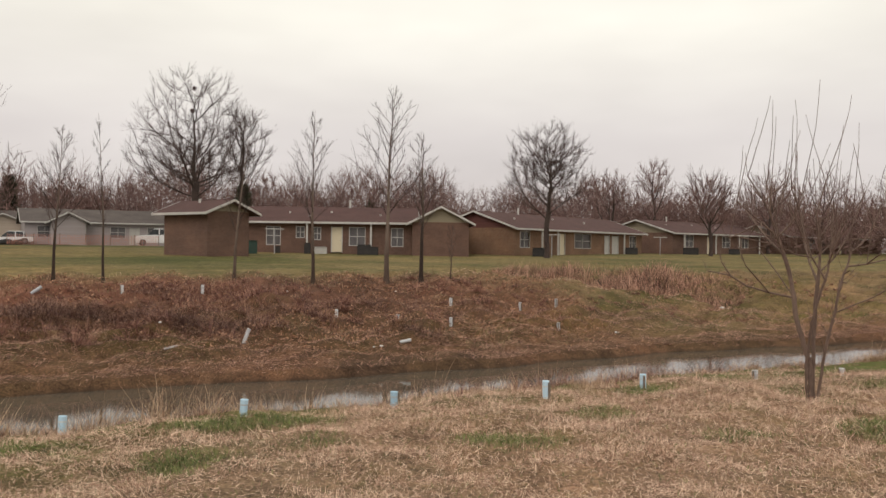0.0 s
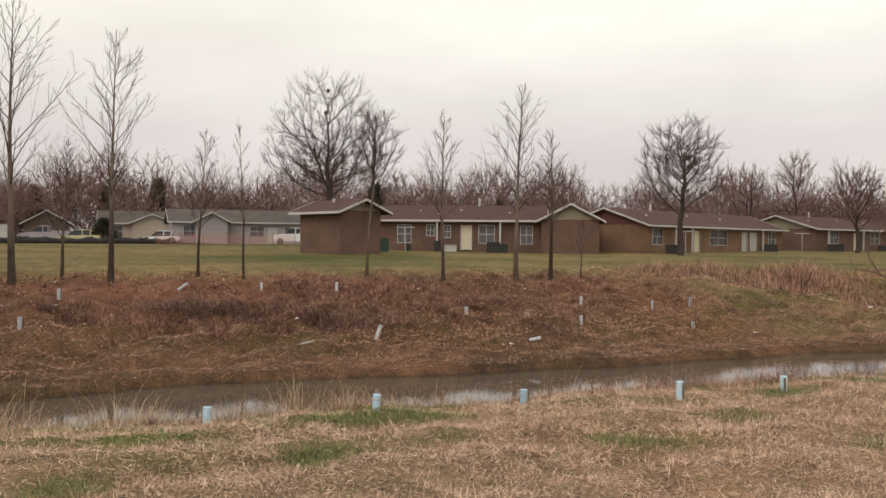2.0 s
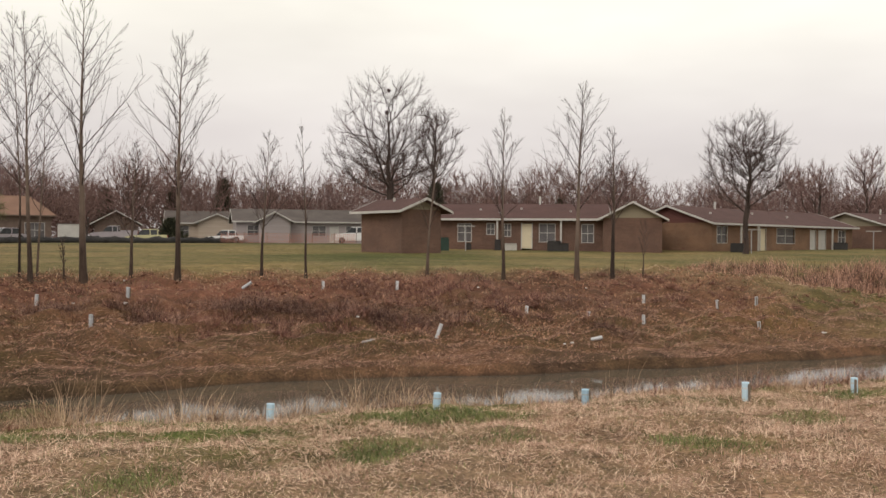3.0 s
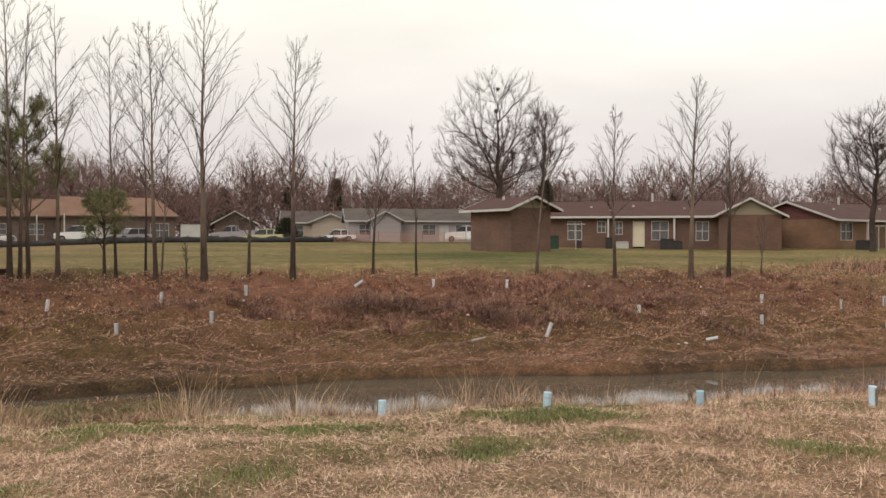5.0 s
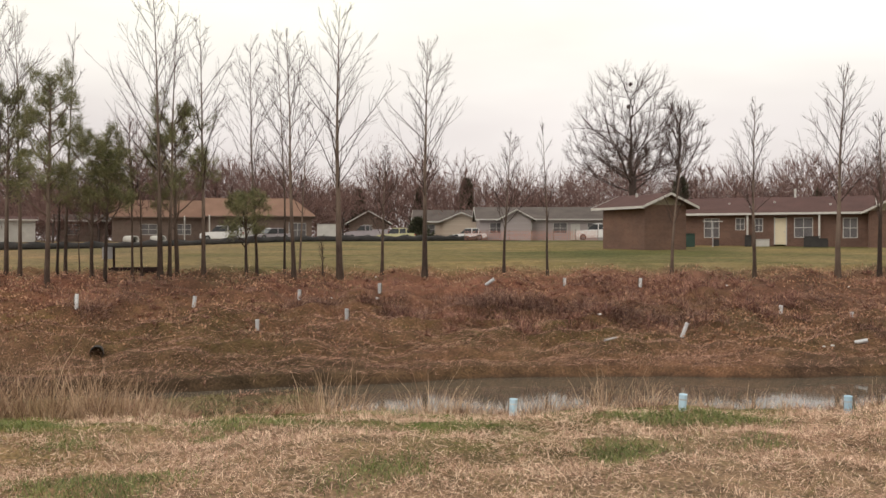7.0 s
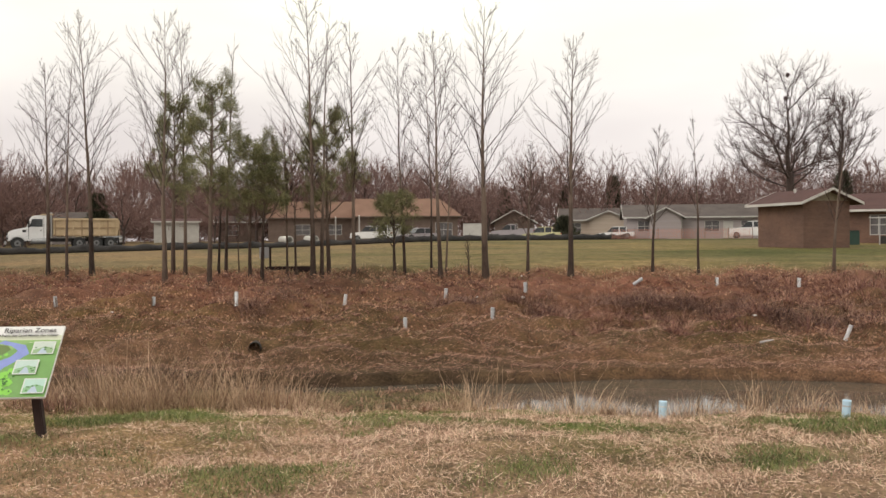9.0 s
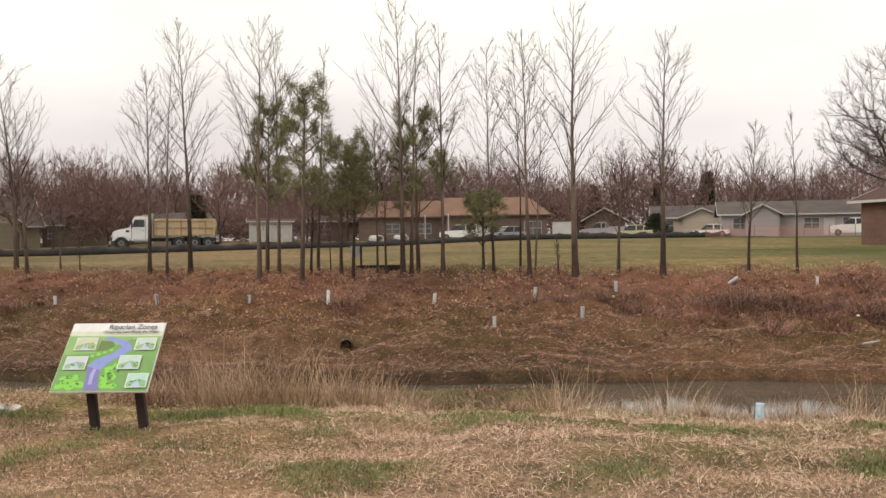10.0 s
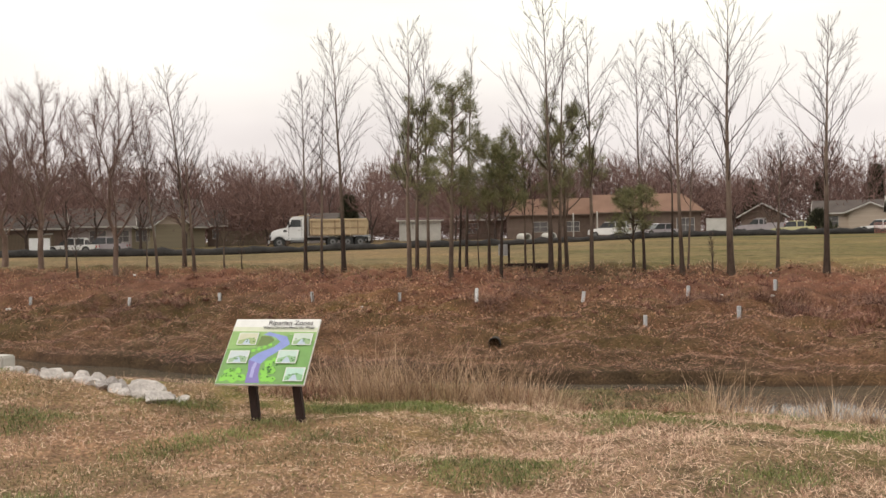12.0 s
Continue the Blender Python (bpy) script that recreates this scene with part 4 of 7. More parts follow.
def spreading_tree(seed, az, d, label, r, clear, low, high, wide, aims=420, off=(0, 0), belly=0.45, seg=0.45, name="bare_tree", twig=None, tip_r=0.016, twigs=3, twig_len=0.9, straight=0.5, droop=0.6, group="large trees", shell=0.5, lean=(0, 0), bark=None):
    """An old leafless tree: one trunk up to clear, then limbs that fill a round crown and end in fine twigs."""
    rng = np.random.default_rng(seed)
    x, y = bearing(az, d)
    tree = thing(name, label, "tree", pose(x, y, gz(x, y) - 0.05), group)
    k = max(4, int(clear / seg))
    stem = np.stack([np.linspace(0, lean[0], k), np.linspace(0, lean[1], k), np.linspace(0, clear, k)], 1)
    stem[1:, :2] += np.cumsum(rng.normal(0, 0.02, (k - 1, 2)), 0)
    lead = np.stack([np.linspace(lean[0], off[0] * 0.7, 12), np.linspace(lean[1], off[1] * 0.7, 12), np.linspace(clear, low + (high - low) * 0.62, 12)], 1)[1:]
    lead[:, :2] += np.cumsum(rng.normal(0, 0.09, (11, 2)), 0)
    stem = np.vstack([stem, lead])
    nodes, par, load = grown(rng, crown_space(rng, aims, low, high, wide, off, belly, shell), stem, [-1] + list(range(len(stem) - 1)), straight, droop)
    rad = tip_r + (r - tip_r) * (load / load.max()) ** 0.66
    i = np.arange(1, len(nodes))
    thick = rad[i] > tip_r * 2.2
    main = i[thick]
    v, q = tubes(np.stack([nodes[par[main]], nodes[main]], 1), np.minimum(rad[par[main]], rad[main] * 1.3), rad[main], 6)
    foot = v[:, 2] < 0.5
    v[foot, :2] *= 1 + 0.25 * (1 - v[foot, 2:3] / 0.5)
    link("trunk", np_mesh("trunk", v, q), bark or M_BARK_DARK, tree, smooth=True)
    thin = i[~thick]
    out = [ribbons(np.stack([nodes[par[thin]], nodes[thin]], 1), rad[par[thin]].clip(max=tip_r * 2.2) * 2, tip_r * 1.6, rng)]
    own = np.repeat(i[load[i] < 10], twigs)
    start = nodes[own] + (nodes[par[own]] - nodes[own]) * rng.uniform(0, 0.8, (len(own), 1))
    way = unit(nodes[own] - nodes[par[own]]) * 1.2 + unit(nodes[own] - [0, 0, low]) * 0.5 + rng.normal(0, 0.38, (len(own), 3))
    one = shoots(rng, start, way, twig_len * rng.uniform(0.35, 1.25, len(own)), 3, 0.25, 0.08)
    out.append(ribbons(one, tip_r * 1.5, tip_r * 0.7, rng))
    p, w, t, o = forks(rng, one, 2, 0.2, 0.9, 0.5)
    out.append(ribbons(shoots(rng, p, w, twig_len * 0.5 * rng.uniform(0.4, 1.2, len(t)), 2, 0.2, 0.1), tip_r * 1.1, tip_r * 0.5, rng))
    v, q = join(out)
    link("crown", np_mesh("crown", v, q), twig or M_DARKTWIG, tree)
    return tree


def bare_crown(rng, trunk, height, r, limbs, reach, spread, lift, t0, n2, n3, l2=0.45, l3=0.5, thin=1.0, shape=0.75):
    """Limbs, branches and twigs of a leafless tree; reach: length of the lowest limbs."""
    p, d, t, _ = forks(rng, trunk, limbs, t0, 0.95, spread)
    up = (t - t0) / (1 - t0)
    ln = reach * (1 - shape * up**1.15) * (0.62 + 0.38 * np.clip(up / 0.22, 0, 1)) * rng.uniform(0.62, 1.2, len(t))
    one = shoots(rng, p, d, ln, 7, lift, 0.05)
    r1 = r * 0.19 * (1 - 0.85 * t) + 0.003
    out = [tubes(one, r1, 0.005 * thin, 4)]
    p, d, t, own = forks(rng, one, n2, 0.2, 0.98, 0.46)
    two = shoots(rng, p, d, l2 * ln[own] * (1.1 - 0.6 * t) * rng.uniform(0.6, 1.3, len(t)), 4, lift * 0.7, 0.03)
    out.append(tubes(two, np.maximum(r1[own] * 0.42, 0.006 * thin), 0.0035 * thin, 3))
    if n3:
        l_two = np.linalg.norm(two[:, -1] - two[:, 0], axis=1)
        p, d, t, own = forks(rng, two, n3, 0.15, 0.9, 0.42)
        three = shoots(rng, p, d, l3 * l_two[own] * (1.2 - 0.5 * t) * rng.uniform(0.6, 1.4, len(t)) + 0.05, 3, lift * 0.4, 0.03)
        out.append(ribbons(three, 0.0075 * thin, 0.004 * thin, rng))
    return join(out)


def bare_tree(seed, x, y, height, r, label, limbs=24, reach=None, spread=0.62, lift=0.55, t0=0.25, n2=6, n3=4, lean=(0, 0), twig=None, name="bare_tree", thin=1.0, group="young trees on the bank", z=None, wander=0.018, shape=0.66):
    rng = np.random.default_rng(seed)
    tree = thing(name, label, "tree", pose(x, y, gz(x, y) - 0.05 if z is None else z), group)
    trunk = shoots(rng, np.zeros((1, 3)), np.array([[lean[0], lean[1], 1.0]]), np.array([height]), 14, 0.12, wander)
    v, q = tubes(trunk, r * 1.0, r * 0.06, 7, 1.35)
    foot = v[:, 2] < 0.35
    v[foot, :2] *= 1 + 0.18 * (1 - v[foot, 2:3] / 0.35)
    link("trunk", np_mesh("trunk", v, q), M_BARK, tree, smooth=True)
    v, q = bare_crown(rng, trunk, height, r, limbs, reach or height * 0.3, spread, lift, t0, n2, n3, thin=thin, shape=shape)
    link("crown", np_mesh("crown", v, q), twig or M_TWIG, tree)
    return tree


SLIM, TALL = "slim leafless young tree with fine upswept twigs", "tall leafless young tree with pale twigs"
# bearing, distance, height, trunk radius, bearing's kind of crown
YOUNG = [
    (22.98, 26.5, 4.3, 0.06, 0), (20.27, 26.8, 4.7, 0.05, 1), (12.80, 28.8, 4.6, 0.07, 0), (8.03, 28.7, 5.4, 0.075, 0), (3.50, 28.8, 6.2, 0.105, 2), (1.35, 29.3, 4.9, 0.09, 0), (-0.48, 28.9, 1.7, 0.035, 3),
    (33.18, 26.3, 7.7, 0.125, 2), (30.60, 27.0, 4.0, 0.07, 0), (27.93, 25.5, 6.7, 0.1, 2), (45.47, 27.9, 4.8, 0.05, 1), (44.94, 28.0, 4.8, 0.05, 1), (43.90, 25.9, 8.0, 0.095, 2), (43.38, 26.1, 7.7, 0.07, 1),
    (41.38, 26.5, 7.4, 0.08, 0), (36.57, 26.1, 7.0, 0.045, 1), (36.01, 25.4, 6.9, 0.08, 2), (35.65, 27.4, 5.4, 0.045, 1), (38.24, 27.5, 7.2, 0.06, 0), (76.11, 42.4, 7.2, 0.14, 4), (74.25, 38.3, 7.3, 0.12, 4),
    (72.88, 37.6, 1.7, 0.06, 3), (72.31, 33.2, 1.7, 0.045, 3), (70.21, 31.3, 6.2, 0.095, 4), (68.47, 35.3, 1.6, 0.045, 3), (67.86, 31.2, 5.0, 0.065, 0), (66.30, 33.3, 7.1, 0.1, 2), (65.75, 32.9, 5.4, 0.08, 0),
    (63.99, 34.6, 2.2, 0.045, 3), (62.95, 33.2, 1.2, 0.035, 3), (59.11, 29.3, 6.3, 0.08, 2), (58.10, 29.0, 6.7, 0.06, 1), (56.75, 29.9, 8.1, 0.1, 2), (52.69, 26.8, 7.8, 0.095, 2), (51.52, 28.9, 7.7, 0.075, 0),
    (49.58, 27.8, 4.0, 0.055, 1), (49.12, 27.5, 7.2, 0.065, 1), (48.35, 28.3, 3.1, 0.03, 1), (34.21, 26.1, 1.1, 0.04, 3),
]
for i, (az, d, h, r, kind) in enumerate(YOUNG):
    x, y = bearing(az, d)
    r = r * 0.86
    rng = random.Random(i)
    lean = (rng.uniform(-0.03, 0.03), rng.uniform(-0.03, 0.03))
    if kind == 0:
        bare_tree(100 + i, x, y, h, r, SLIM, 25, h * 0.31, 0.62, 0.22, 0.30, 6, 2, lean, thin=0.85, shape=0.9)
    elif kind == 1:
        bare_tree(100 + i, x, y, h, r, SLIM, 16, h * 0.18, 0.55, 0.4, 0.3, 5, 2, lean, thin=0.75, shape=0.8)
    elif kind == 2:
        bare_tree(100 + i, x, y, h, r, TALL, 29, h * 0.37, 0.66, 0.22, 0.30, 6, 2, lean, thin=0.85, shape=0.9)
    elif kind == 3:
        bare_tree(100 + i, x, y, h, r, "knee-high leafless sapling on the bank", 9, h * 0.35, 0.5, 0.5, 0.3, 4, 2, lean)
    else:
        spreading_tree(100 + i, az, d, "broad leafless tree with dense brown twigs", r, 1.2, 1.5, h * 1.04, h * 0.30, 260, (0, 0), 0.50, 0.2, tip_r=0.005, twigs=9, twig_len=0.6, twig=M_REDTWIG, bark=M_SHRUB, group="young trees on the bank", straight=0.55)

# the larger trees behind
spreading_tree(1, 15.1, 108, "large spreading leafless tree with dark limbs", 0.46, 5.6, 5.8, 20.4, 7.5, 900, (-0.5, 0), 0.33, 0.5, tip_r=0.017, twigs=5, twig_len=1.3, shell=0.55, straight=0.32, droop=0.25)
spreading_tree(2, 12.45, 112, "leafless tree with dark limbs beside a larger one", 0.24, 6.0, 7.5, 17.6, 3.5, 240, (0.3, 0), 0.5, 0.5, tip_r=0.020, twigs=5, twig_len=1.2)
spreading_tree(3, -6.43, 73.6, "round-crowned leafless tree on the lawn", 0.22, 2.6, 3.4, 10.7, 3.5, 560, (0, 0), 0.46, 0.28, tip_r=0.012, twigs=6, twig_len=0.9, straight=0.32, droop=0.25)
spreading_tree(4, -16.26, 100, "low leafless tree with dense reddish twigs", 0.20, 2.2, 2.8, 8.2, 3.2, 260, (0, 0), 0.5, 0.4, tip_r=0.018, twigs=5, twig_len=1.0, twig=M_WOODS)

BEHIND = "tall twiggy leafless tree behind the houses"
for i, (az, d, low, high, w) in enumerate(((45.3, 124, 3.0, 16.5, 5.2), (62.6, 126, 3, 12.5, 5.5), (60.2, 130, 3, 11.8, 5.0), (71.8, 120, 3, 14.0, 5.0), (75.6, 112, 3, 13.5, 5.0), (-10.3, 122, 3.5, 10.8, 2.7), (-12.9, 118, 3.5, 11.7, 2.7), (40.5, 135, 4, 12.0, 6.0), (-19.5, 126, 4, 11.5, 3.6), (-15.8, 150, 5, 13.5, 4.2), (-22.5, 140, 4, 12.0, 4.4), (78.5, 92, 2, 9.5, 4.0), (75.0, 94, 2, 8.0, 3.6), (71.3, 97, 2, 8.6, 3.8), (64.4, 100, 2, 6.8, 3.2), (61.4, 104, 0.8, 8.2, 4.4), (60.3, 101, 0.6, 7.0, 3.8), (55.0, 106, 2, 8.2, 3.4), (49.8, 104, 2, 6.8, 2.8), (33.0, 106, 2, 6.8, 2.8), (47.3, 118, 3, 9.4, 3.6), (66.2, 92, 2, 6.8, 3.2), (68.8, 94, 2, 8.8, 3.8), (72.9, 88, 2, 8.8, 3.8), (76.8, 86, 2, 8.4, 3.8), (74.2, 100, 2, 9.8, 4.2), (63.0, 112, 0.8, 9.5, 5.0), (57.6, 118, 2, 9.6, 4.0))):
    spreading_tree(20 + i, az, d, BEHIND, 0.017 * high, low * 0.75, low, high, w, 190, (0, 0), 0.52, 0.055 * high, tip_r=0.021, twigs=4, twig_len=0.10 * high, twig=M_WOODS)


def shrubby_tree():
    """A few stems bundled at the foot that open into a wide crown of crooked limbs and straight upright shoots."""
    rng = np.random.default_rng(5)
    x, y = bearing(-21.95, 11.2)
    tree = thing("shrubby_tree", "leafless multi-stemmed young tree with upright shoots", "tree", pose(x, y, gz(x, y) - 0.05, 0, 0, -22))
    stem, parent = [], []
    for pts in (((0.0, 0.0, 0.0), (-0.02, 0.0, 0.45), (-0.16, 0.03, 0.95), (-0.22, 0.05, 1.5), (-0.36, 0.0, 2.0)), ((0.03, 0.03, 0.0), (0.03, 0.06, 0.5), (0.01, 0.1, 1.1), (0.05, 0.1, 1.7), (0.0, 0.05, 2.15)), ((0.06, -0.02, 0.0), (0.13, -0.05, 0.45), (0.22, -0.08, 0.85), (0.30, -0.1, 1.3), (0.42, -0.05, 1.75)), ((-0.04, -0.03, 0.0), (-0.07, -0.06, 0.5), (-0.02, -0.14, 1.0), (0.12, -0.2, 1.5), (0.18, -0.2, 1.95))):
        pts = np.array(pts)
        t = np.linspace(0, len(pts) - 1, 22)
        line = np.stack([np.interp(t, range(len(pts)), pts[:, c]) for c in range(3)], 1)
        line[1:, :2] += np.cumsum(rng.normal(0, 0.006, (21, 2)), 0)
        parent += [-1] + list(range(len(stem), len(stem) + 21))
        stem += list(line)
    aims = np.vstack([crown_space(rng, 84, 1.2, 2.75, 1.15, (-0.08, 0), 0.5, 0.55, 0.7), [(-1.15, 0, 1.5), (-1.0, 0.1, 1.4), (-0.8, 0, 1.3), (0.75, 0, 1.15), (0.95, 0.1, 1.45)]])
    nodes, par, load = grown(rng, aims, stem, parent, 0.45, 0.5, 2)
    rad = 0.0042 + 0.024 * (load / load.max()) ** 0.7
    i = np.flatnonzero(par >= 0)
    main = i[rad[i] > 0.009]
    v, q = tubes(np.stack([nodes[par[main]], nodes[main]], 1), np.minimum(rad[par[main]], rad[main] * 1.2), rad[main], 7)
    link("trunk", np_mesh("trunk", v, q), M_SHRUB, tree, smooth=True)
    thin = i[rad[i] <= 0.009]
    out = [tubes(np.stack([nodes[par[thin]], nodes[thin]], 1), rad[par[thin]].clip(max=0.009), rad[thin], 5)]
    own = rng.permutation(i[(load[i] < 6) & (nodes[i, 2] > 1.55)])[:46]
    length = rng.uniform(0.25, 1.15, len(own)) * np.clip(3.75 - nodes[own, 2], 0.3, 1.6) / 1.15
    up = shoots(rng, nodes[own], rng.normal(0, 0.16, (len(own), 3)) + [0, 0, 1], length, 7, 0.35, 0.045)
    out.append(tubes(up, 0.0052, 0.0022, 4))
    side = rng.permutation(i[load[i] < 8])[:120]
    way = unit(nodes[side] - nodes[par[side]]) + rng.normal(0, 0.5, (len(side), 3)) + [0, 0, 0.3]
    short = shoots(rng, nodes[side], way, rng.uniform(0.08, 0.36, len(side)), 4, 0.4, 0.1)
    out.append(tubes(short, 0.0036, 0.0018, 3))
    p, d, t, o = forks(rng, np.vstack([up[:, :4], short]), 3, 0.1, 0.9, 0.8)
    out.append(tubes(shoots(rng, p, d, rng.uniform(0.015, 0.06, len(t)), 2, 0.3, 0.1), 0.0026, 0.0016, 3))
    v, q = join(out)
    link("crown", np_mesh("crown", v, q), M_SHRUB, tree)


shrubby_tree()


def pine(seed, az, d, height, crown_from, width, r):
    rng = np.random.default_rng(seed)
    x, y = bearing(az, d)
    tree = thing("pine_tree", "young pine with thin bottle-brush tufts of green needles", "pine tree", pose(x, y, gz(x, y) - 0.05), "pines on the bank")
    trunk = shoots(rng, np.zeros((1, 3)), np.array([[0.0, 0, 1]]), np.array([height]), 12, 0.1, 0.015)
    v, q = tubes(trunk, r, r * 0.12, 7)
    link("trunk", np_mesh("trunk", v, q), M_BARK, tree, smooth=True)
    width *= 1.5
    n1 = int(7 + 6.0 * (height - crown_from))
    p, dr, t, _ = forks(rng, trunk, n1, crown_from / height, 0.98, 1.1)
    ln = width * (0.35 + 0.65 * np.sqrt(np.clip(1 - (t - crown_from / height) / (1 - crown_from / height), 0, 1))) * rng.uniform(0.55, 1.1, len(t))
    one = shoots(rng, p, dr, ln, 5, 0.7, 0.08)
    p, dr, t2, own = forks(rng, one, 5, 0.4, 1.0, 0.75)
    two = shoots(rng, p, dr, 0.42 * ln[own] * rng.uniform(0.6, 1.2, len(own)), 3, 0.4, 0.1)
    v, q = join([tubes(one, 0.022, 0.008, 4), tubes(two, 0.009, 0.005, 3)])
    link("crown_wood", np_mesh("crown_wood", v, q), M_BARK, tree)
    tips = np.concatenate([one[:, -1], two[:, -1], (two[:, -1] + two[:, 1]) / 2])
    per = 52 if width > 1.4 else 40
    c = np.repeat(tips, per, 0) + rng.normal(0, 0.05, (len(tips) * per, 3))
    dr = unit(rng.normal(0, 1, c.shape) + np.array([0, 0, 0.25]))
    e = unit(np.cross(dr, rng.normal(0, 1, c.shape)))
    ln = rng.uniform(0.10, 0.23, len(c))[:, None]
    v = np.stack([c - e * 0.005, c + e * 0.005, c + dr * ln], 1).reshape(-1, 3)
    link("needles", np_mesh("needles", v, np.arange(len(v)).reshape(-1, 3)), M_NEEDLE, tree, "tufts of dull green needles")


pine(11, 52.22, 28.1, 5.0, 2.0, 0.75, 0.070)
pine(12, 50.12, 25.2, 5.3, 1.8, 0.85, 0.075)
pine(13, 47.71, 27.2, 3.7, 1.3, 1.0, 0.060)
pine(14, 42.93, 26.8, 4.4, 1.2, 1.15, 0.070)
pine(15, 38.85, 27.1, 2.3, 0.9, 0.62, 0.060)
pine(16, 46.98, 25.9, 3.4, 1.5, 0.60, 0.060)


def wood_tree(rng, low, high, wide):
    """One leafless wood tree of strips, standing at the origin."""
    stem = np.stack([np.zeros(8), np.zeros(8), np.linspace(0, low + 0.35 * (high - low), 8)], 1)
    stem[1:, :2] += np.cumsum(rng.normal(0, 0.12, (7, 2)), 0)
    nodes, par, load = grown(rng, crown_space(rng, 150, low, high, wide, (0, 0), 0.55), stem, [-1] + list(range(7)))
    rad = 0.022 + 0.16 * (load / load.max()) ** 0.66
    i = np.arange(1, len(nodes))
    out = [ribbons(np.stack([nodes[par[i]], nodes[i]], 1), rad[i] * 1.6, 0.05, rng)]
    own = np.repeat(i[load[i] < 8], 3)
    start = nodes[own] + (nodes[par[own]] - nodes[own]) * rng.uniform(0, 0.9, (len(own), 1))
    way = unit(nodes[own] - nodes[par[own]]) + rng.normal(0, 0.42, (len(own), 3)) + [0, 0, 0.2]
    out.append(ribbons(shoots(rng, start, way, rng.uniform(0.5, 1.7, len(own)), 2, 0.2, 0.15), 0.055, 0.02, rng))
    return join(out)


def woods():
    """The leafless wood behind the houses, with thickets under it."""
    rng = np.random.default_rng(7)
    kinds = [wood_tree(rng, low, 12.0, wide) for low, wide in ((3.5, 3.6), (3.0, 4.6), (4.5, 3.0), (2.5, 4.0), (4.0, 5.0), (3.5, 2.6), (3.0, 3.4))]
    pieces = []
    for d0, d1, n in ((128, 142, 80), (142, 165, 96), (165, 210, 96), (210, 290, 66)):
        az = -36 + 124 * (np.arange(n) + rng.uniform(0, 1, n)) / n
        d = rng.uniform(d0, d1, n)
        x, y = -d * np.sin(np.radians(az)), d * np.cos(np.radians(az))
        h = rng.uniform(7.6, 13.6, n) * (d / 140) ** 0.75 * (1 + 0.14 * np.sin(az * 0.5) + 0.10 * np.sin(az * 1.3 + 1)) * (0.74 + 0.26 * step(-12, 6, az))
        z = ground(x, y)
        for px, py, pz, tall in zip(x, y, z, h):
            v, q = kinds[rng.integers(len(kinds))]
            a, f = rng.uniform(0, 6.28), tall / 12.0
            turn = np.array([[math.cos(a), -math.sin(a), 0], [math.sin(a), math.cos(a), 0], [0, 0, 1]])
            wide = f ** 0.5 * rng.uniform(0.85, 1.25)
            pieces.append(((v * [wide, wide, f]) @ turn.T + [px, py, pz], q))
    v, q = join(pieces)
    tagged(link("far_woods", np_mesh("far_woods", v, q), M_WOODS), "bare brown winter woodland behind the houses", "woods", kind="stuff")
    n, per = 1350, 165
    az, d = rng.uniform(-36, 88, n), rng.uniform(126, 200, n)
    top = rng.uniform(4.5, 11.4, n) * (d / 150) * (1 + 0.16 * np.sin(az * 0.9) + 0.13 * np.sin(az * 2.3)) * (0.96 + 0.04 * step(-12, 6, az)) * (1 + 0.35 * np.exp(-(((az - 36) / 14) ** 2)))
    wide = rng.uniform(2.4, 4.6, n)
    # taller brush that stands apart: bearing, distance, height, half width
    for brush in ((61.5, 108, 9.6, 4.0), (60.1, 106, 7.6, 3.4), (63.2, 111, 8.6, 3.6), (62.2, 116, 9.8, 4.0), (70.5, 118, 8.5, 4.0), (45.3, 126, 15.0, 4.2), (73.5, 112, 9.0, 4.0), (76.5, 108, 9.0, 4.2), (47.6, 128, 8.5, 3.6), (59.0, 122, 5.0, 5.0), (65.5, 120, 5.4, 5.0), (68.0, 118, 5.2, 5.0), (70.0, 119, 5.0, 5.0), (72.5, 117, 5.2, 5.0), (75.5, 115, 5.0, 5.0), (78.5, 114, 5.2, 5.0), (57.0, 122, 5.0, 5.0), (54.6, 122, 4.6, 5.0), (52.3, 122, 4.6, 5.0), (50.0, 124, 4.6, 5.0), (48.3, 126, 4.6, 5.0)):
        for _ in range(6):
            az, d, top, wide = (np.append(old, value * rng.uniform(0.93, 1.07) if k else value + rng.uniform(-0.5, 0.5)) for k, (old, value) in enumerate(zip((az, d, top, wide), brush)))
    n = len(az)
    x, y = -d * np.sin(np.radians(az)), d * np.cos(np.radians(az))
    out = unit(rng.normal(0, 1, (n * per, 3)))
    r = rng.uniform(0, 1, n * per) ** 0.45
    half = np.repeat(top, per) * 0.5
    p = np.stack([np.repeat(x, per) + out[:, 0] * r * np.repeat(wide, per), np.repeat(y, per) + out[:, 1] * r * np.repeat(wide, per), np.repeat(ground(x, y), per) + half + out[:, 2] * r * half], 1)
    way = out * [1, 1, 0.6] + [0, 0, 0.6] + rng.normal(0, 0.5, out.shape)
    fine = 0.15 - 0.11 * np.clip(out[:, 2] * r + 0.35, 0, 1)
    fine = fine * np.repeat(np.where(d < 125, 0.62, 1.0), per)
    v, q = ribbons(shoots(rng, p, way, rng.uniform(0.7, 1.7, n * per), 2, 0.2, 0.2), fine, 0.025, rng)
    tagged(link("thicket", np_mesh("thicket", v, q), M_WOODS), "dense brown thicket under the far trees", "thicket", kind="stuff")


woods()


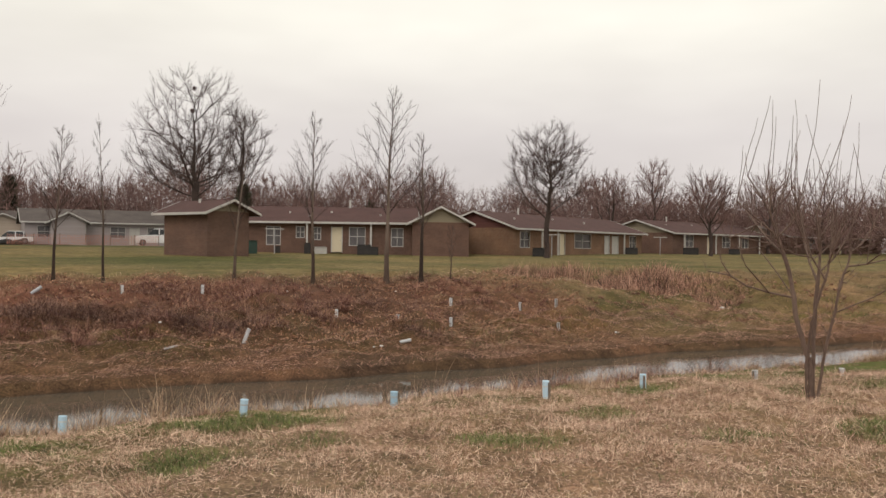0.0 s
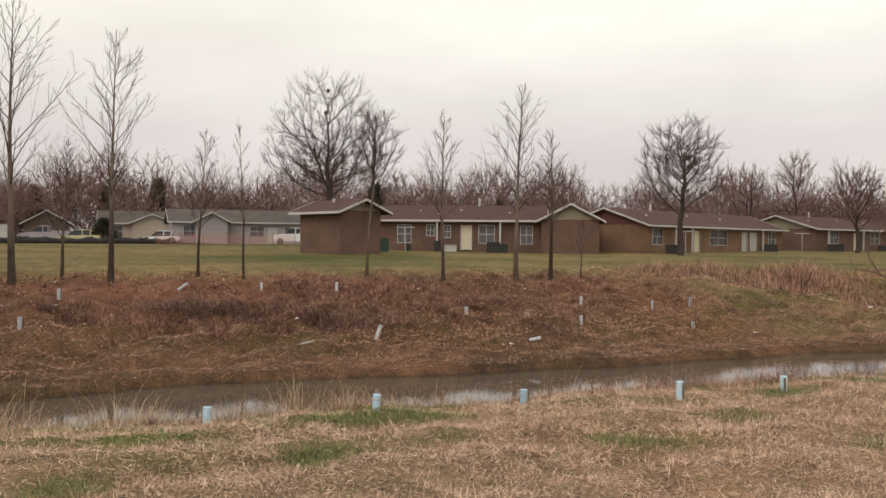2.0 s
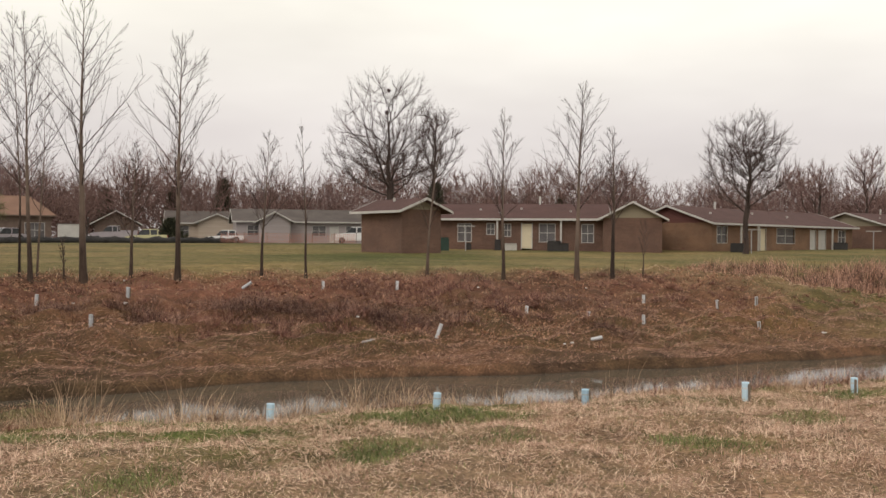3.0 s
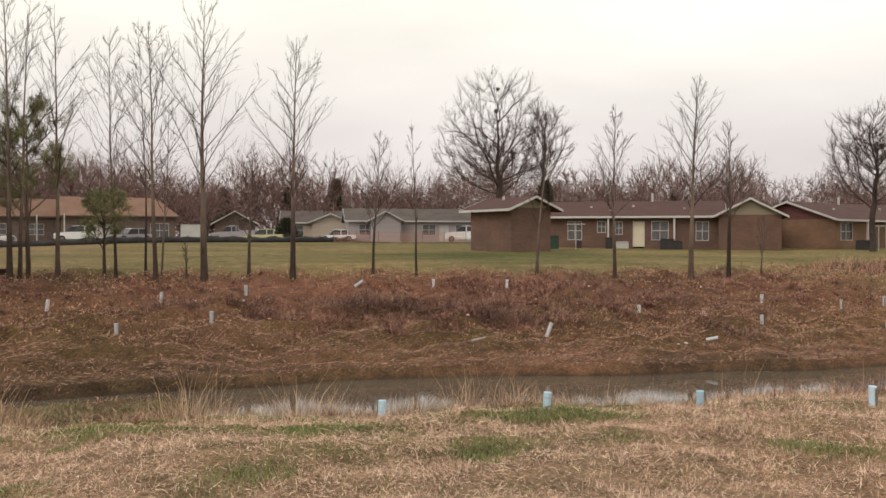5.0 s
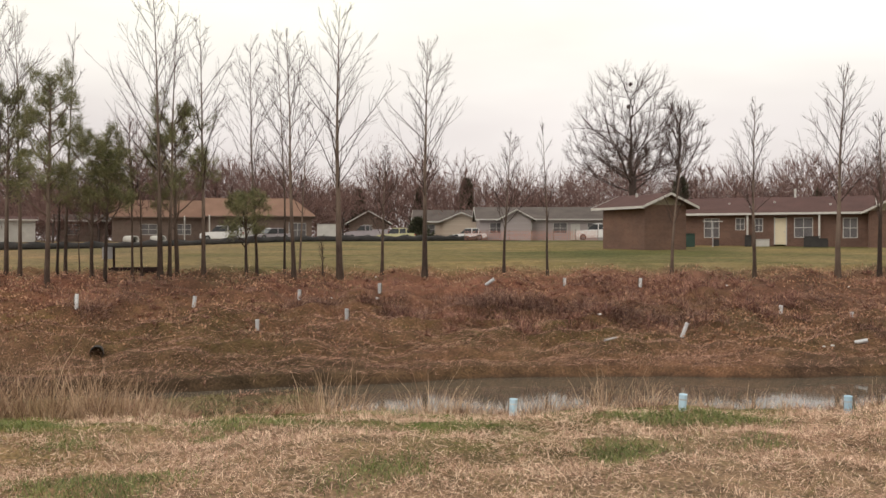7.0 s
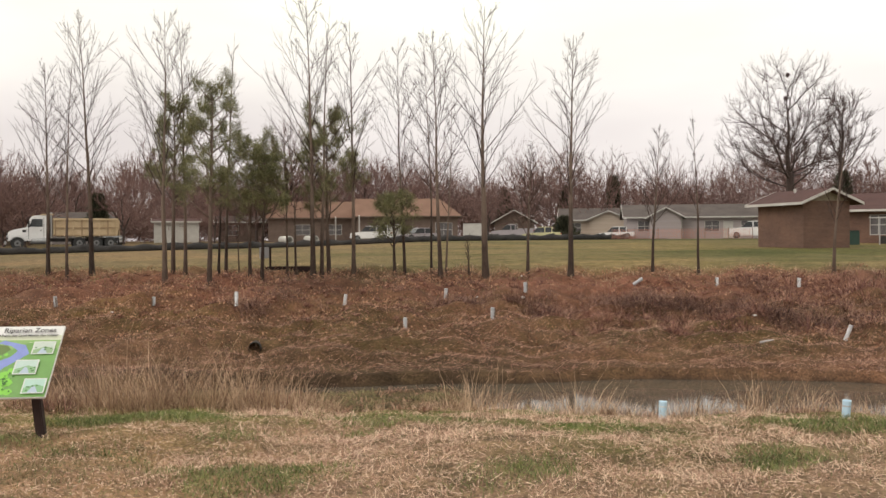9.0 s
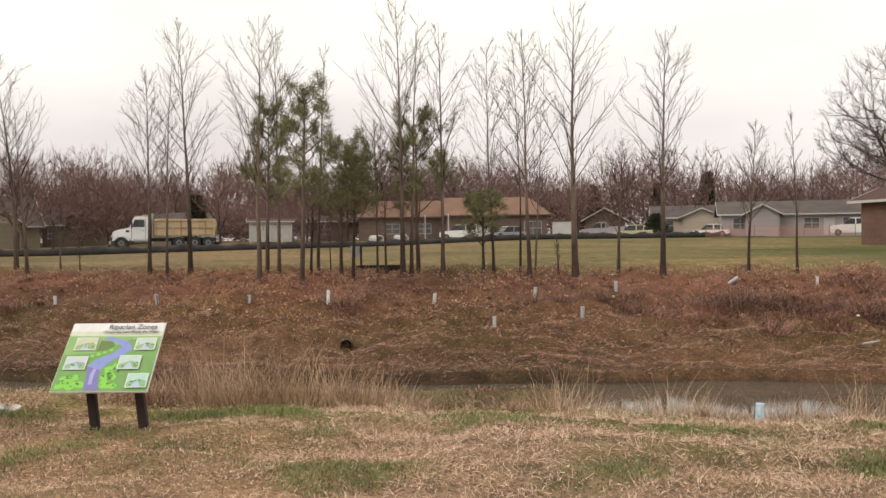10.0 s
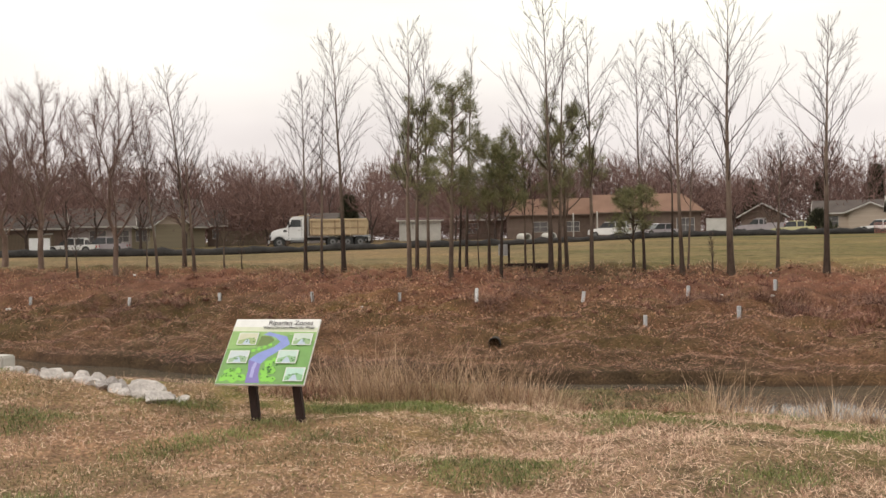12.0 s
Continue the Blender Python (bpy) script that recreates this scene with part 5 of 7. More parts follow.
def cedar(seed, az, d, height, width):
    """A dense dark evergreen far off, all small sprays."""
    rng = np.random.default_rng(seed)
    x, y = bearing(az, d)
    tree = thing("cedar_tree", "dark dense evergreen among bare trees", "evergreen tree", pose(x, y, gz(x, y) - 0.05), "evergreens behind the houses")
    trunk = shoots(rng, np.zeros((1, 3)), np.array([[0.0, 0, 1]]), np.array([height]), 8, 0.1, 0.01)
    v, q = tubes(trunk, 0.16, 0.03, 6)
    link("trunk", np_mesh("trunk", v, q), M_BARK, tree)
    n = 2600
    t = rng.uniform(0.08, 1, n) ** 0.8
    a, r = rng.uniform(0, 6.28, n), width * (1.02 - t) ** 0.6 * rng.uniform(0.35, 1.1, n) * (0.8 + 0.25 * np.sin(5 * t + 3 * rng.uniform(0, 1, n)))
    c = np.stack([np.cos(a) * r, np.sin(a) * r, t * height], 1)
    way = unit(np.stack([np.cos(a), np.sin(a), rng.uniform(0.2, 1.6, n)], 1) + rng.normal(0, 0.35, (n, 3)))
    e = unit(np.cross(way, rng.normal(0, 1, (n, 3)))) * 0.07
    tip = c + way * rng.uniform(0.3, 0.7, n)[:, None]
    v = np.stack([c - e, c + e, tip], 1).reshape(-1, 3)
    link("foliage", np_mesh("foliage", v, np.arange(n * 3).reshape(-1, 3)), M_CEDAR, tree)


for i, (az, d, h, w) in enumerate(((25.3, 136, 9.0, 2.6), (28.2, 142, 8.0, 2.4), (12.3, 122, 8.0, 3.0), (56.4, 108, 5.4, 2.2), (32.0, 140, 7.5, 2.6), (4.5, 140, 7.0, 2.6), (28.3, 115, 2.7, 2.1), (51.8, 140, 8.0, 2.6))):
    cedar(300 + i, az, d, h, w)


def twig_nest(az, d, z, size, seed):
    rng = np.random.default_rng(seed)
    x, y = bearing(az, d)
    n = 260
    c = rng.normal(0, 0.4, (n, 3)) * size
    lines = np.stack([c - unit(rng.normal(0, 1, (n, 3))) * size * 0.5, c, c + unit(rng.normal(0, 1, (n, 3))) * size * 0.5], 1)
    v, q = ribbons(lines, 0.07, 0.03, rng)
    ob = link("twig_nest", np_mesh("twig_nest", v, q), M_DARKTWIG)
    ob.matrix_world = pose(x, y, gz(x, y) + z)
    tagged(ob, "dark ball of twigs and leaves in a bare treetop", "nest", "nests in treetops")


twig_nest(15.25, 108, 18.0, 0.21, 1)
twig_nest(15.35, 108, 15.4, 0.23, 2)
twig_nest(-6.9, 73.6, 7.6, 0.2, 3)

# ---- loose things on the banks ----


def tree_shelter(x, y, h, r, tilt, turn, material, label):
    z = gz(x, y)
    ob = thing("tree_shelter", label, "tree shelter", pose(x, y, z, 0, 0, turn) @ pose(0, 0, 0, tilt), "tree shelters on the banks")
    bm = bmesh.new()
    n = 18
    rings = []
    for rr, zz in ((r, 0.0), (r, h * 0.5), (r * 1.02, h - 0.01), (r * 1.06, h), (r * 0.98, h), (r * 0.94, h - 0.02), (r * 0.92, 0.02)):
        rings.append([bm.verts.new((rr * math.cos(i * 2 * math.pi / n), rr * math.sin(i * 2 * math.pi / n), zz)) for i in range(n)])
    for a, b in zip(rings, rings[1:]):
        for i in range(n):
            bm.faces.new((a[i], a[(i + 1) % n], b[(i + 1) % n], b[i]))
    part("tube", bm, material, ob, smooth=True)
    part("stake", box(r * 1.05, r * 1.05 + 0.02, -0.012, 0.012, -0.02, h * 0.92, 0.003), M_STAKE, ob, "thin wooden stake")
    part("tie", drum(r * 1.09, 0.012, "z", 16, at=(0, 0, h * 0.7)), M_TUBE_WHITE, ob)


BLUE, PALE, FLAT = "pale blue plastic tree shelter standing in dead grass", "whitish plastic tree shelter among dead weeds", "fallen white tree shelter lying in weeds"
for az, d, h in ((22.44, 9.05, 0.17), (12.17, 9.25, 0.17), (2.95, 9.90, 0.18), (-6.49, 10.35, 0.20), (-12.38, 11.30, 0.19), (-18.84, 12.75, 0.12), (-23.55, 13.65, 0.10)):
    x, y = bearing(az, d)
    tree_shelter(x, y, h, 0.038, 4 if d < 9.6 else 1, az * 7, M_TUBE if d < 12.5 else M_TUBE_WHITE, BLUE)
for az, d, h, tilt in ((24.13, 23.6, 0.3, 55), (19.23, 24.8, 0.24, 0), (14.65, 24.8, 0.26, 4), (12.19, 20.2, 0.36, 20), (16.81, 19.6, 0.3, 78), (6.59, 22.9, 0.24, 3), (2.77, 22.9, 0.24, 0), (2.61, 21.0, 0.28, 76), (-0.53, 25.5, 0.25, 0), (-0.54, 23.4, 0.25, 0), (-4.85, 26.5, 0.26, 3), (-7.05, 27.0, 0.27, 0), (-7.24, 24.7, 0.24, 5), (41.97, 22.0, 0.28, 6), (38.22, 19.9, 0.25, 0), (35.69, 22.8, 0.29, 4), (32.77, 19.9, 0.32, 5), (30.73, 22.3, 0.27, 0), (74.82, 28.9, 0.25, 0), (69.52, 26.7, 0.27, 6), (64.32, 25.1, 0.24, 0), (58.72, 23.7, 0.27, 5), (53.34, 22.7, 0.22, 0), (48.55, 21.3, 0.36, 14)):
    x, y = bearing(az, d)
    tree_shelter(x, y, h * 0.92, 0.041, tilt, az + (90 if tilt > 15 else az * 11), M_TUBE_WHITE, FLAT if tilt > 40 else PALE)


def litter(az, d, size, seed):
    rng = np.random.default_rng(seed)
    x, y = bearing(az, d)
    bm = bmesh.new()
    bmesh.ops.create_icosphere(bm, subdivisions=2, radius=size)
    for v in bm.verts:
        v.co = Vector((v.co.x * 1.3, v.co.y * 0.8, v.co.z * 0.55)) * rng.uniform(0.7, 1.25)
    ob = part("litter_bag", bm, M_LITTER)
    ob.matrix_world = pose(x, y, gz(x, y) + size * 0.4 + 0.05, 0, 0, rng.uniform(0, 360))
    tagged(ob, "scrap of white litter caught in the weeds", "litter", "litter on the bank")


for i, (az, d, s) in enumerate(((3.77, 20.4, 0.05), (4.23, 20.4, 0.04), (-10.78, 24.6, 0.07), (-16.94, 31.3, 0.09), (-18.50, 33.0, 0.09), (2.93, 25.7, 0.05), (9.60, 24.8, 0.05), (75.96, 28.1, 0.09), (69.17, 31.5, 0.1), (55.67, 22.0, 0.05), (33.71, 23.0, 0.06), (30.88, 22.0, 0.08), (30.93, 26.9, 0.07), (17.08, 20.8, 0.06), (-23.81, 32.1, 0.07))):
    litter(az, d, s * 0.62, 50 + i)


def boulder(x, y, w, h, seed):
    rng = np.random.default_rng(seed)
    bm = bmesh.new()
    bmesh.ops.create_icosphere(bm, subdivisions=3, radius=1)
    off = Vector(rng.uniform(-50, 50, 3))
    cuts = [(Vector(unit(rng.normal(0, 1, 3))), rng.uniform(0.42, 0.75)) for _ in range(11)]
    for v in bm.verts:
        p = v.co.copy()
        for nrm, lim in cuts:
            over = p.dot(nrm) - lim
            if over > 0:
                p -= nrm * over * 0.97
        p *= 1 + 0.10 * noise.noise(p * 2.2 + off)
        v.co = Vector((p.x * w / 2, p.y * w / 2 * 0.8, p.z * h / 2))
    ob = part("boulder", bm, M_ROCK)
    ob.matrix_world = pose(x, y, gz(x, y) + h * 0.12, rng.uniform(-12, 12), rng.uniform(-12, 12), rng.uniform(0, 360))
    tagged(ob, "pale angular limestone boulder on the bank edge", "boulder", "boulders on the bank edge")


rng = random.Random(4)
for az, d, w, h in ((75.6, 11.05, 0.17, 0.12), (74.8, 10.85, 0.19, 0.15), (73.7, 10.62, 0.32, 0.24), (72.9, 10.4, 0.22, 0.13), (72.3, 10.15, 0.27, 0.17), (71.7, 10.0, 0.23, 0.17), (71.0, 9.9, 0.29, 0.19), (70.3, 9.78, 0.22, 0.13), (69.7, 9.72, 0.25, 0.15), (68.8, 9.6, 0.38, 0.27), (67.9, 9.35, 0.36, 0.22), (66.7, 9.45, 0.28, 0.07), (77.4, 11.7, 0.3, 0.2), (69.2, 9.9, 0.26, 0.17), (76.0, 11.2, 0.2, 0.14), (74.2, 10.75, 0.2, 0.16), (73.2, 10.55, 0.16, 0.12), (71.3, 10.05, 0.2, 0.2), (70.6, 9.95, 0.24, 0.2), (70.0, 9.85, 0.2, 0.2), (72.0, 10.3, 0.22, 0.2), (67.4, 9.5, 0.2, 0.14)):
    x, y = bearing(az, d)
    boulder(x, y, w * 1.2, h * 1.05, rng.randrange(9999))
x, y = bearing(76.5, 11.5)
block = part("concrete_block", box(-0.15, 0.15, -0.10, 0.10, -0.4, 0.30, 0.02), M_CONCRETE)
block.matrix_world = pose(x, y, gz(x, y) - 0.04, 0, 0, 30)
tagged(block, "pale concrete headwall block among the boulders", "concrete block")


def culvert():
    x, y = bearing(47.46, 18.8)
    ob = thing("culvert_pipe", "dark corrugated culvert pipe mouth in the bank", "culvert", pose(x, y, gz(x, y) + 0.06, 0, 0, 45))
    bm = bmesh.new()
    n, rings = 24, []
    for i in range(13):
        rr = 0.125 + (0.006 if i % 2 else 0)
        rings.append([bm.verts.new((rr * math.cos(a * 2 * math.pi / n), -0.07 + i * 0.12, rr * math.sin(a * 2 * math.pi / n))) for a in range(n)])
    for a, b in zip(rings, rings[1:]):
        for i in range(n):
            bm.faces.new((a[i], a[(i + 1) % n], b[(i + 1) % n], b[i]))
    bm.faces.new(rings[-1])
    pipe = part("pipe", bm, M_PIPE, ob)
    pipe.modifiers.new("wall", "SOLIDIFY").thickness = 0.012


culvert()


def concrete_pipe(az, d, turn, length):
    """A loose length of wide concrete drain pipe, lying on its side with an open end."""
    x, y = bearing(az, d)
    ob = thing("concrete_pipe", "pale concrete drain pipe lying beside the road", "pipe", pose(x, y, gz(x, y) + 0.43, 0, 0, turn), "loose drain pipes")
    n = 28
    rim = [(0.33, 0.0), (0.345, -0.02), (0.43, -0.02), (0.445, 0.0), (0.445, 0.16), (0.42, 0.2), (0.42, length), (0.33, length)]
    verts = [(r * math.cos(k * 2 * math.pi / n), yy, r * math.sin(k * 2 * math.pi / n)) for r, yy in rim for k in range(n)]
    m = len(rim)
    quads = [(i * n + k, i * n + (k + 1) % n, (i + 1) % m * n + (k + 1) % n, (i + 1) % m * n + k) for i in range(m) for k in range(n)]
    link("pipe", np_mesh("pipe", np.array(verts), np.array(quads)), M_CONCRETE, ob)


concrete_pipe(45.3, 97, 72, 1.9)
concrete_pipe(43.75, 97, 72, 1.9)


def info_sign():
    """The tilted information panel on two dark posts."""
    sx, sy, face = -7.42, 4.00, 41
    w, ln, tilt = 0.83, 0.765, 44
    ob = thing("information_sign", "colourful illustrated nature panel tilted on two dark posts", "sign", pose(sx, sy, gz(sx, sy), 0, 0, face))
    low = 0.34
    for px in (-0.2, 0.22):
        bm = box(px - 0.036, px + 0.036, 0.10, 0.175, -0.3, 0.56, 0.008)
        for v in bm.verts:
            v.co.x += 0.20 * (0.56 - v.co.z)
            v.co.y -= 0.26 * (0.56 - v.co.z)
        part("post", bm, M_DARKWOOD, ob, "dark brown wooden post")
    board = part("panel", box(-w / 2, w / 2, 0, ln, -0.012, 0.012, 0.004), plain("panel_white", (0.72, 0.73, 0.72), 0.35), ob, "white printed panel", pose(0, -0.162, low, tilt))
    level = [0.0125]

    def patch(name, pts, colour, label=""):
        level[0] += 0.00015
        bm = bmesh.new()
        low_v = [bm.verts.new((x * w - w / 2, y * ln, level[0])) for x, y in pts]
        bm.faces.new(low_v)
        part(name, bm, colour if not isinstance(colour, tuple) else plain(name + "_ink", colour, 0.35), board, label)

    patch("meadow_print", [(0.006, 0.006), (0.994, 0.006), (0.994, 0.80), (0.006, 0.80)], (0.16, 0.34, 0.10), "green printed meadow")
    patch("sky_print", [(0.006, 0.78), (0.994, 0.74), (0.994, 0.86), (0.006, 0.87)], (0.60, 0.64, 0.50), "pale yellow-green printed sky")
    patch("far_meadow_print", [(0.006, 0.52), (0.36, 0.55), (0.70, 0.76), (0.994, 0.66), (0.994, 0.79), (0.006, 0.80)], (0.25, 0.43, 0.15))
    patch("hill_print", [(0.34, 0.56), (0.46, 0.59), (0.53, 0.66), (0.48, 0.72), (0.36, 0.73)], (0.13, 0.20, 0.06))
    patch("river_print", [(0.30, 0.36), (0.38, 0.46), (0.55, 0.56), (0.60, 0.64), (0.52, 0.71), (0.38, 0.75), (0.44, 0.79), (0.66, 0.72), (0.72, 0.60), (0.62, 0.50), (0.51, 0.40), (0.45, 0.30)], (0.23, 0.29, 0.62), "printed blue winding river")
    patch("near_river_print", [(0.34, 0.02), (0.33, 0.20), (0.30, 0.36), (0.45, 0.30), (0.46, 0.14), (0.50, 0.02)], (0.20, 0.17, 0.44))
    patch("light_water_print", [(0.37, 0.10), (0.36, 0.24), (0.38, 0.33), (0.41, 0.31), (0.40, 0.22), (0.41, 0.10)], (0.34, 0.34, 0.62))
    blob = random.Random(2)

    def leafy(cx, cy, rr, colour, points=12):
        patch("shrub_print", [(cx + rr * blob.uniform(0.6, 1.15) * math.cos(a), cy + rr * blob.uniform(0.6, 1.15) * math.sin(a)) for a in [i * 2 * math.pi / points for i in range(points)]], colour)

    bright, leaf_dark = plain("shrub_ink", (0.22, 0.58, 0.08), 0.35), plain("shrub_shade_ink", (0.05, 0.17, 0.03), 0.35)
    for cx, cy, rr in ((0.09, 0.09, 0.065), (0.20, 0.10, 0.075), (0.28, 0.09, 0.055), (0.12, 0.18, 0.06), (0.22, 0.19, 0.055), (0.55, 0.09, 0.07), (0.62, 0.08, 0.05), (0.52, 0.20, 0.06), (0.60, 0.20, 0.06), (0.54, 0.30, 0.06), (0.60, 0.35, 0.045), (0.32, 0.50, 0.03), (0.38, 0.525, 0.028), (0.44, 0.55, 0.025), (0.50, 0.585, 0.025)):
        leafy(cx, cy, rr, bright)
    for _ in range(34):
        cx, cy = (blob.uniform(0.05, 0.31), blob.uniform(0.05, 0.22)) if blob.random() < 0.5 else (blob.uniform(0.49, 0.65), blob.uniform(0.05, 0.36))
        leafy(cx, cy, blob.uniform(0.008, 0.016), leaf_dark, 6)
    for x0, y0, x1, y1, tint in ((0.10, 0.58, 0.33, 0.77, (0.55, 0.56, 0.42)), (0.74, 0.58, 0.96, 0.76, (0.50, 0.58, 0.52)), (0.06, 0.30, 0.29, 0.49, (0.50, 0.57, 0.60)), (0.62, 0.30, 0.85, 0.50, (0.46, 0.60, 0.55)), (0.76, 0.04, 0.98, 0.24, (0.42, 0.62, 0.55))):
        patch("picture_border", [(x0, y0), (x1, y0), (x1, y1), (x0, y1)], (0.62, 0.65, 0.62))
        b = 0.012
        patch("picture_print", [(x0 + b, y0 + b), (x1 - b, y0 + b), (x1 - b, y1 - b), (x0 + b, y1 - b)], tint)
        xm, ym = (x0 + x1) / 2, (y0 + y1) / 2
        patch("picture_bank", [(x0 + b, y0 + b), (x1 - b, y0 + b), (x1 - b, ym - 0.01), (xm + 0.02, ym + 0.02), (x0 + b, ym - 0.03)], (tint[0] * 0.55, tint[1] * 0.72, tint[2] * 0.45))
        patch("picture_water", [(xm - 0.05, y0 + b), (xm + 0.05, y0 + b), (xm + 0.015, ym - 0.01), (xm - 0.01, ym)], (0.42, 0.52, 0.62))
        for _ in range(5):
            leafy(blob.uniform(x0 + 0.03, x1 - 0.03), blob.uniform(y0 + 0.04, ym + 0.01), 0.012, leaf_dark, 6)
    ink = plain("dark_lettering", (0.05, 0.045, 0.05), 0.5)
    for words, size, y in (("Riparian Zones", 0.071, 0.905), ("Where the Land Meets the Water", 0.036, 0.845)):
        cu = bpy.data.curves.new("lettering", "FONT")
        cu.body, cu.size, cu.align_x, cu.extrude, cu.offset = words, size, "RIGHT", 0.0004, 0.0009
        cu.materials.append(ink)
        txt = new("lettering", cu)
        txt.parent = board
        txt.matrix_local = pose(w / 2 - (0.058 if size > 0.05 else 0.03), y * ln - 0.012, level[0] + 0.0005)


info_sign()


def bank_marker():
    x, y = bearing(46.75, 29.6)
    ob = thing("marker_sign", "small grey marker panel on a dark post", "sign", pose(x, y, gz(x, y), 0, 0, 46))
    part("post", box(0.1, 0.17, -0.03, 0.03, -0.2, 0.78, 0.006), M_DARKWOOD, ob)
    part("panel", box(-0.2, 0.098, -0.01, 0.01, 0.42, 0.78, 0.004), M_GALV, ob, "grey panel")
    x, y = bearing(45.3, 28.6)
    log = thing("timber_edging", "low dark timber edging in the leaves", "timber", pose(x, y, gz(x, y), 0, 0, 43))
    part("beam", box(-0.75, 0.75, -0.07, 0.07, -0.05, 0.12, 0.012), M_DARKWOOD, log)


bank_marker()


def silt_fence():
    line = np.array([(-71, -8), (-69.5, 10), (-68, 25), (-65.5, 40), (-62, 54), (-55, 67.5), (-47.5, 80), (-44.5, 90), (-43.4, 95)], float)
    ob = thing("silt_fence", "low sagging black silt fence along the road", "fence", Matrix())
    seg = np.hypot(*np.diff(line, axis=0).T)
    s = np.concatenate([[0], np.cumsum(seg)])
    at = np.arange(0, s[-1], 2.4)
    px, py = np.interp(at, s, line[:, 0]), np.interp(at, s, line[:, 1])
    rng = np.random.default_rng(3)
    hs = 0.62 + rng.uniform(-0.1, 0.08, len(at))
    sub = 5
    t = np.arange((len(at) - 1) * sub + 1) / sub
    fx, fy = np.interp(t, range(len(at)), px), np.interp(t, range(len(at)), py)
    top = np.interp(t, range(len(at)), hs) - 0.14 * np.sin(np.pi * (t % 1)) * rng.uniform(0.5, 1.3, len(t))
    bulge = 0.10 * np.sin(np.pi * (t % 1))
    z = ground(fx, fy)
    rows = [np.stack([fx + bulge * b, fy, z + top * f - 0.04 * (f == 0)], -1) for f, b in ((0, 0.0), (0.35, 1.0), (0.7, 0.8), (1.0, 0.0))]
    n = len(t)
    quads = np.concatenate([np.stack([np.arange(n - 1) + r * n, np.arange(1, n) + r * n, np.arange(1, n) + (r + 1) * n, np.arange(n - 1) + (r + 1) * n], -1) for r in range(3)])
    cloth = link("fabric", np_mesh("fabric", np.vstack(rows), quads), M_FENCE, ob, "black woven fabric", smooth=True)
    cloth.modifiers.new("cloth", "SOLIDIFY").thickness = 0.012
    stake = None
    for x, y, h in zip(px, py, hs):
        m = pose(x - 0.05, y, gz(x, y), 0, 0, 20)
        if stake is None:
            stake = part("stake", box(-0.025, 0.025, -0.025, 0.025, -0.2, 0.72, 0.005), M_STAKE, ob, "", m)
        else:
            link("stake", stake.data, M_STAKE, ob, "", m)


silt_fence()


def safety_fence():
    a, b = bearing(25.4, 100), bearing(17.2, 101)
    ob = thing("safety_fence", "faded orange plastic safety netting on posts", "fence", facing(a, b))
    ln = math.dist(a, b)
    bm = bmesh.new()
    for i in range(9):
        box(0, ln, -0.012, 0.012, 0.08 + i * 0.12, 0.10 + i * 0.12, bm=bm)
    for i in range(int(ln / 0.22)):
        box(i * 0.22, i * 0.22 + 0.02, -0.008, 0.008, 0.08, 1.06, bm=bm)
    part("netting", bm, M_ORANGE, ob)
    for i in range(7):
        x = ln * i / 6
        part("post", box(x - 0.03, x + 0.03, 0.02, 0.08, -0.2, 1.2), M_STAKE, ob)


safety_fence()


def board_fence(az0, d0, az1, d1, h):
    a, b = bearing(az0, d0), bearing(az1, d1)
    ob = thing("board_fence", "weathered brown board fence behind the road", "fence", facing(a, b))
    ln = math.dist(a, b)
    plank = None
    n = int(ln / 0.3)
    for i in range(n):
        m = pose(i * 0.3, 0, 0)
        if plank is None:
            plank = part("board", box(0, 0.285, 0, 0.03, -0.2, h), M_WOODFENCE, ob, "", m)
        else:
            link("board", plank.data, M_WOODFENCE, ob, "", m)
    part("rail", box(0, ln, 0.032, 0.08, h * 0.7, h * 0.7 + 0.09), M_WOODFENCE, ob)


board_fence(78, 96, 73.4, 96, 1.9)
board_fence(64.3, 109, 59.8, 111, 1.8)

# ---- vehicles ----


def wheel(parent, x, y, r, w):
    ty = part("wheel", drum(r, w, "y", 20, at=(x, y, r)), M_TYRE, parent)
    part("rim", drum(r * 0.55, w + 0.012, "y", 14, at=(x, y, r)), M_RIM, ty)


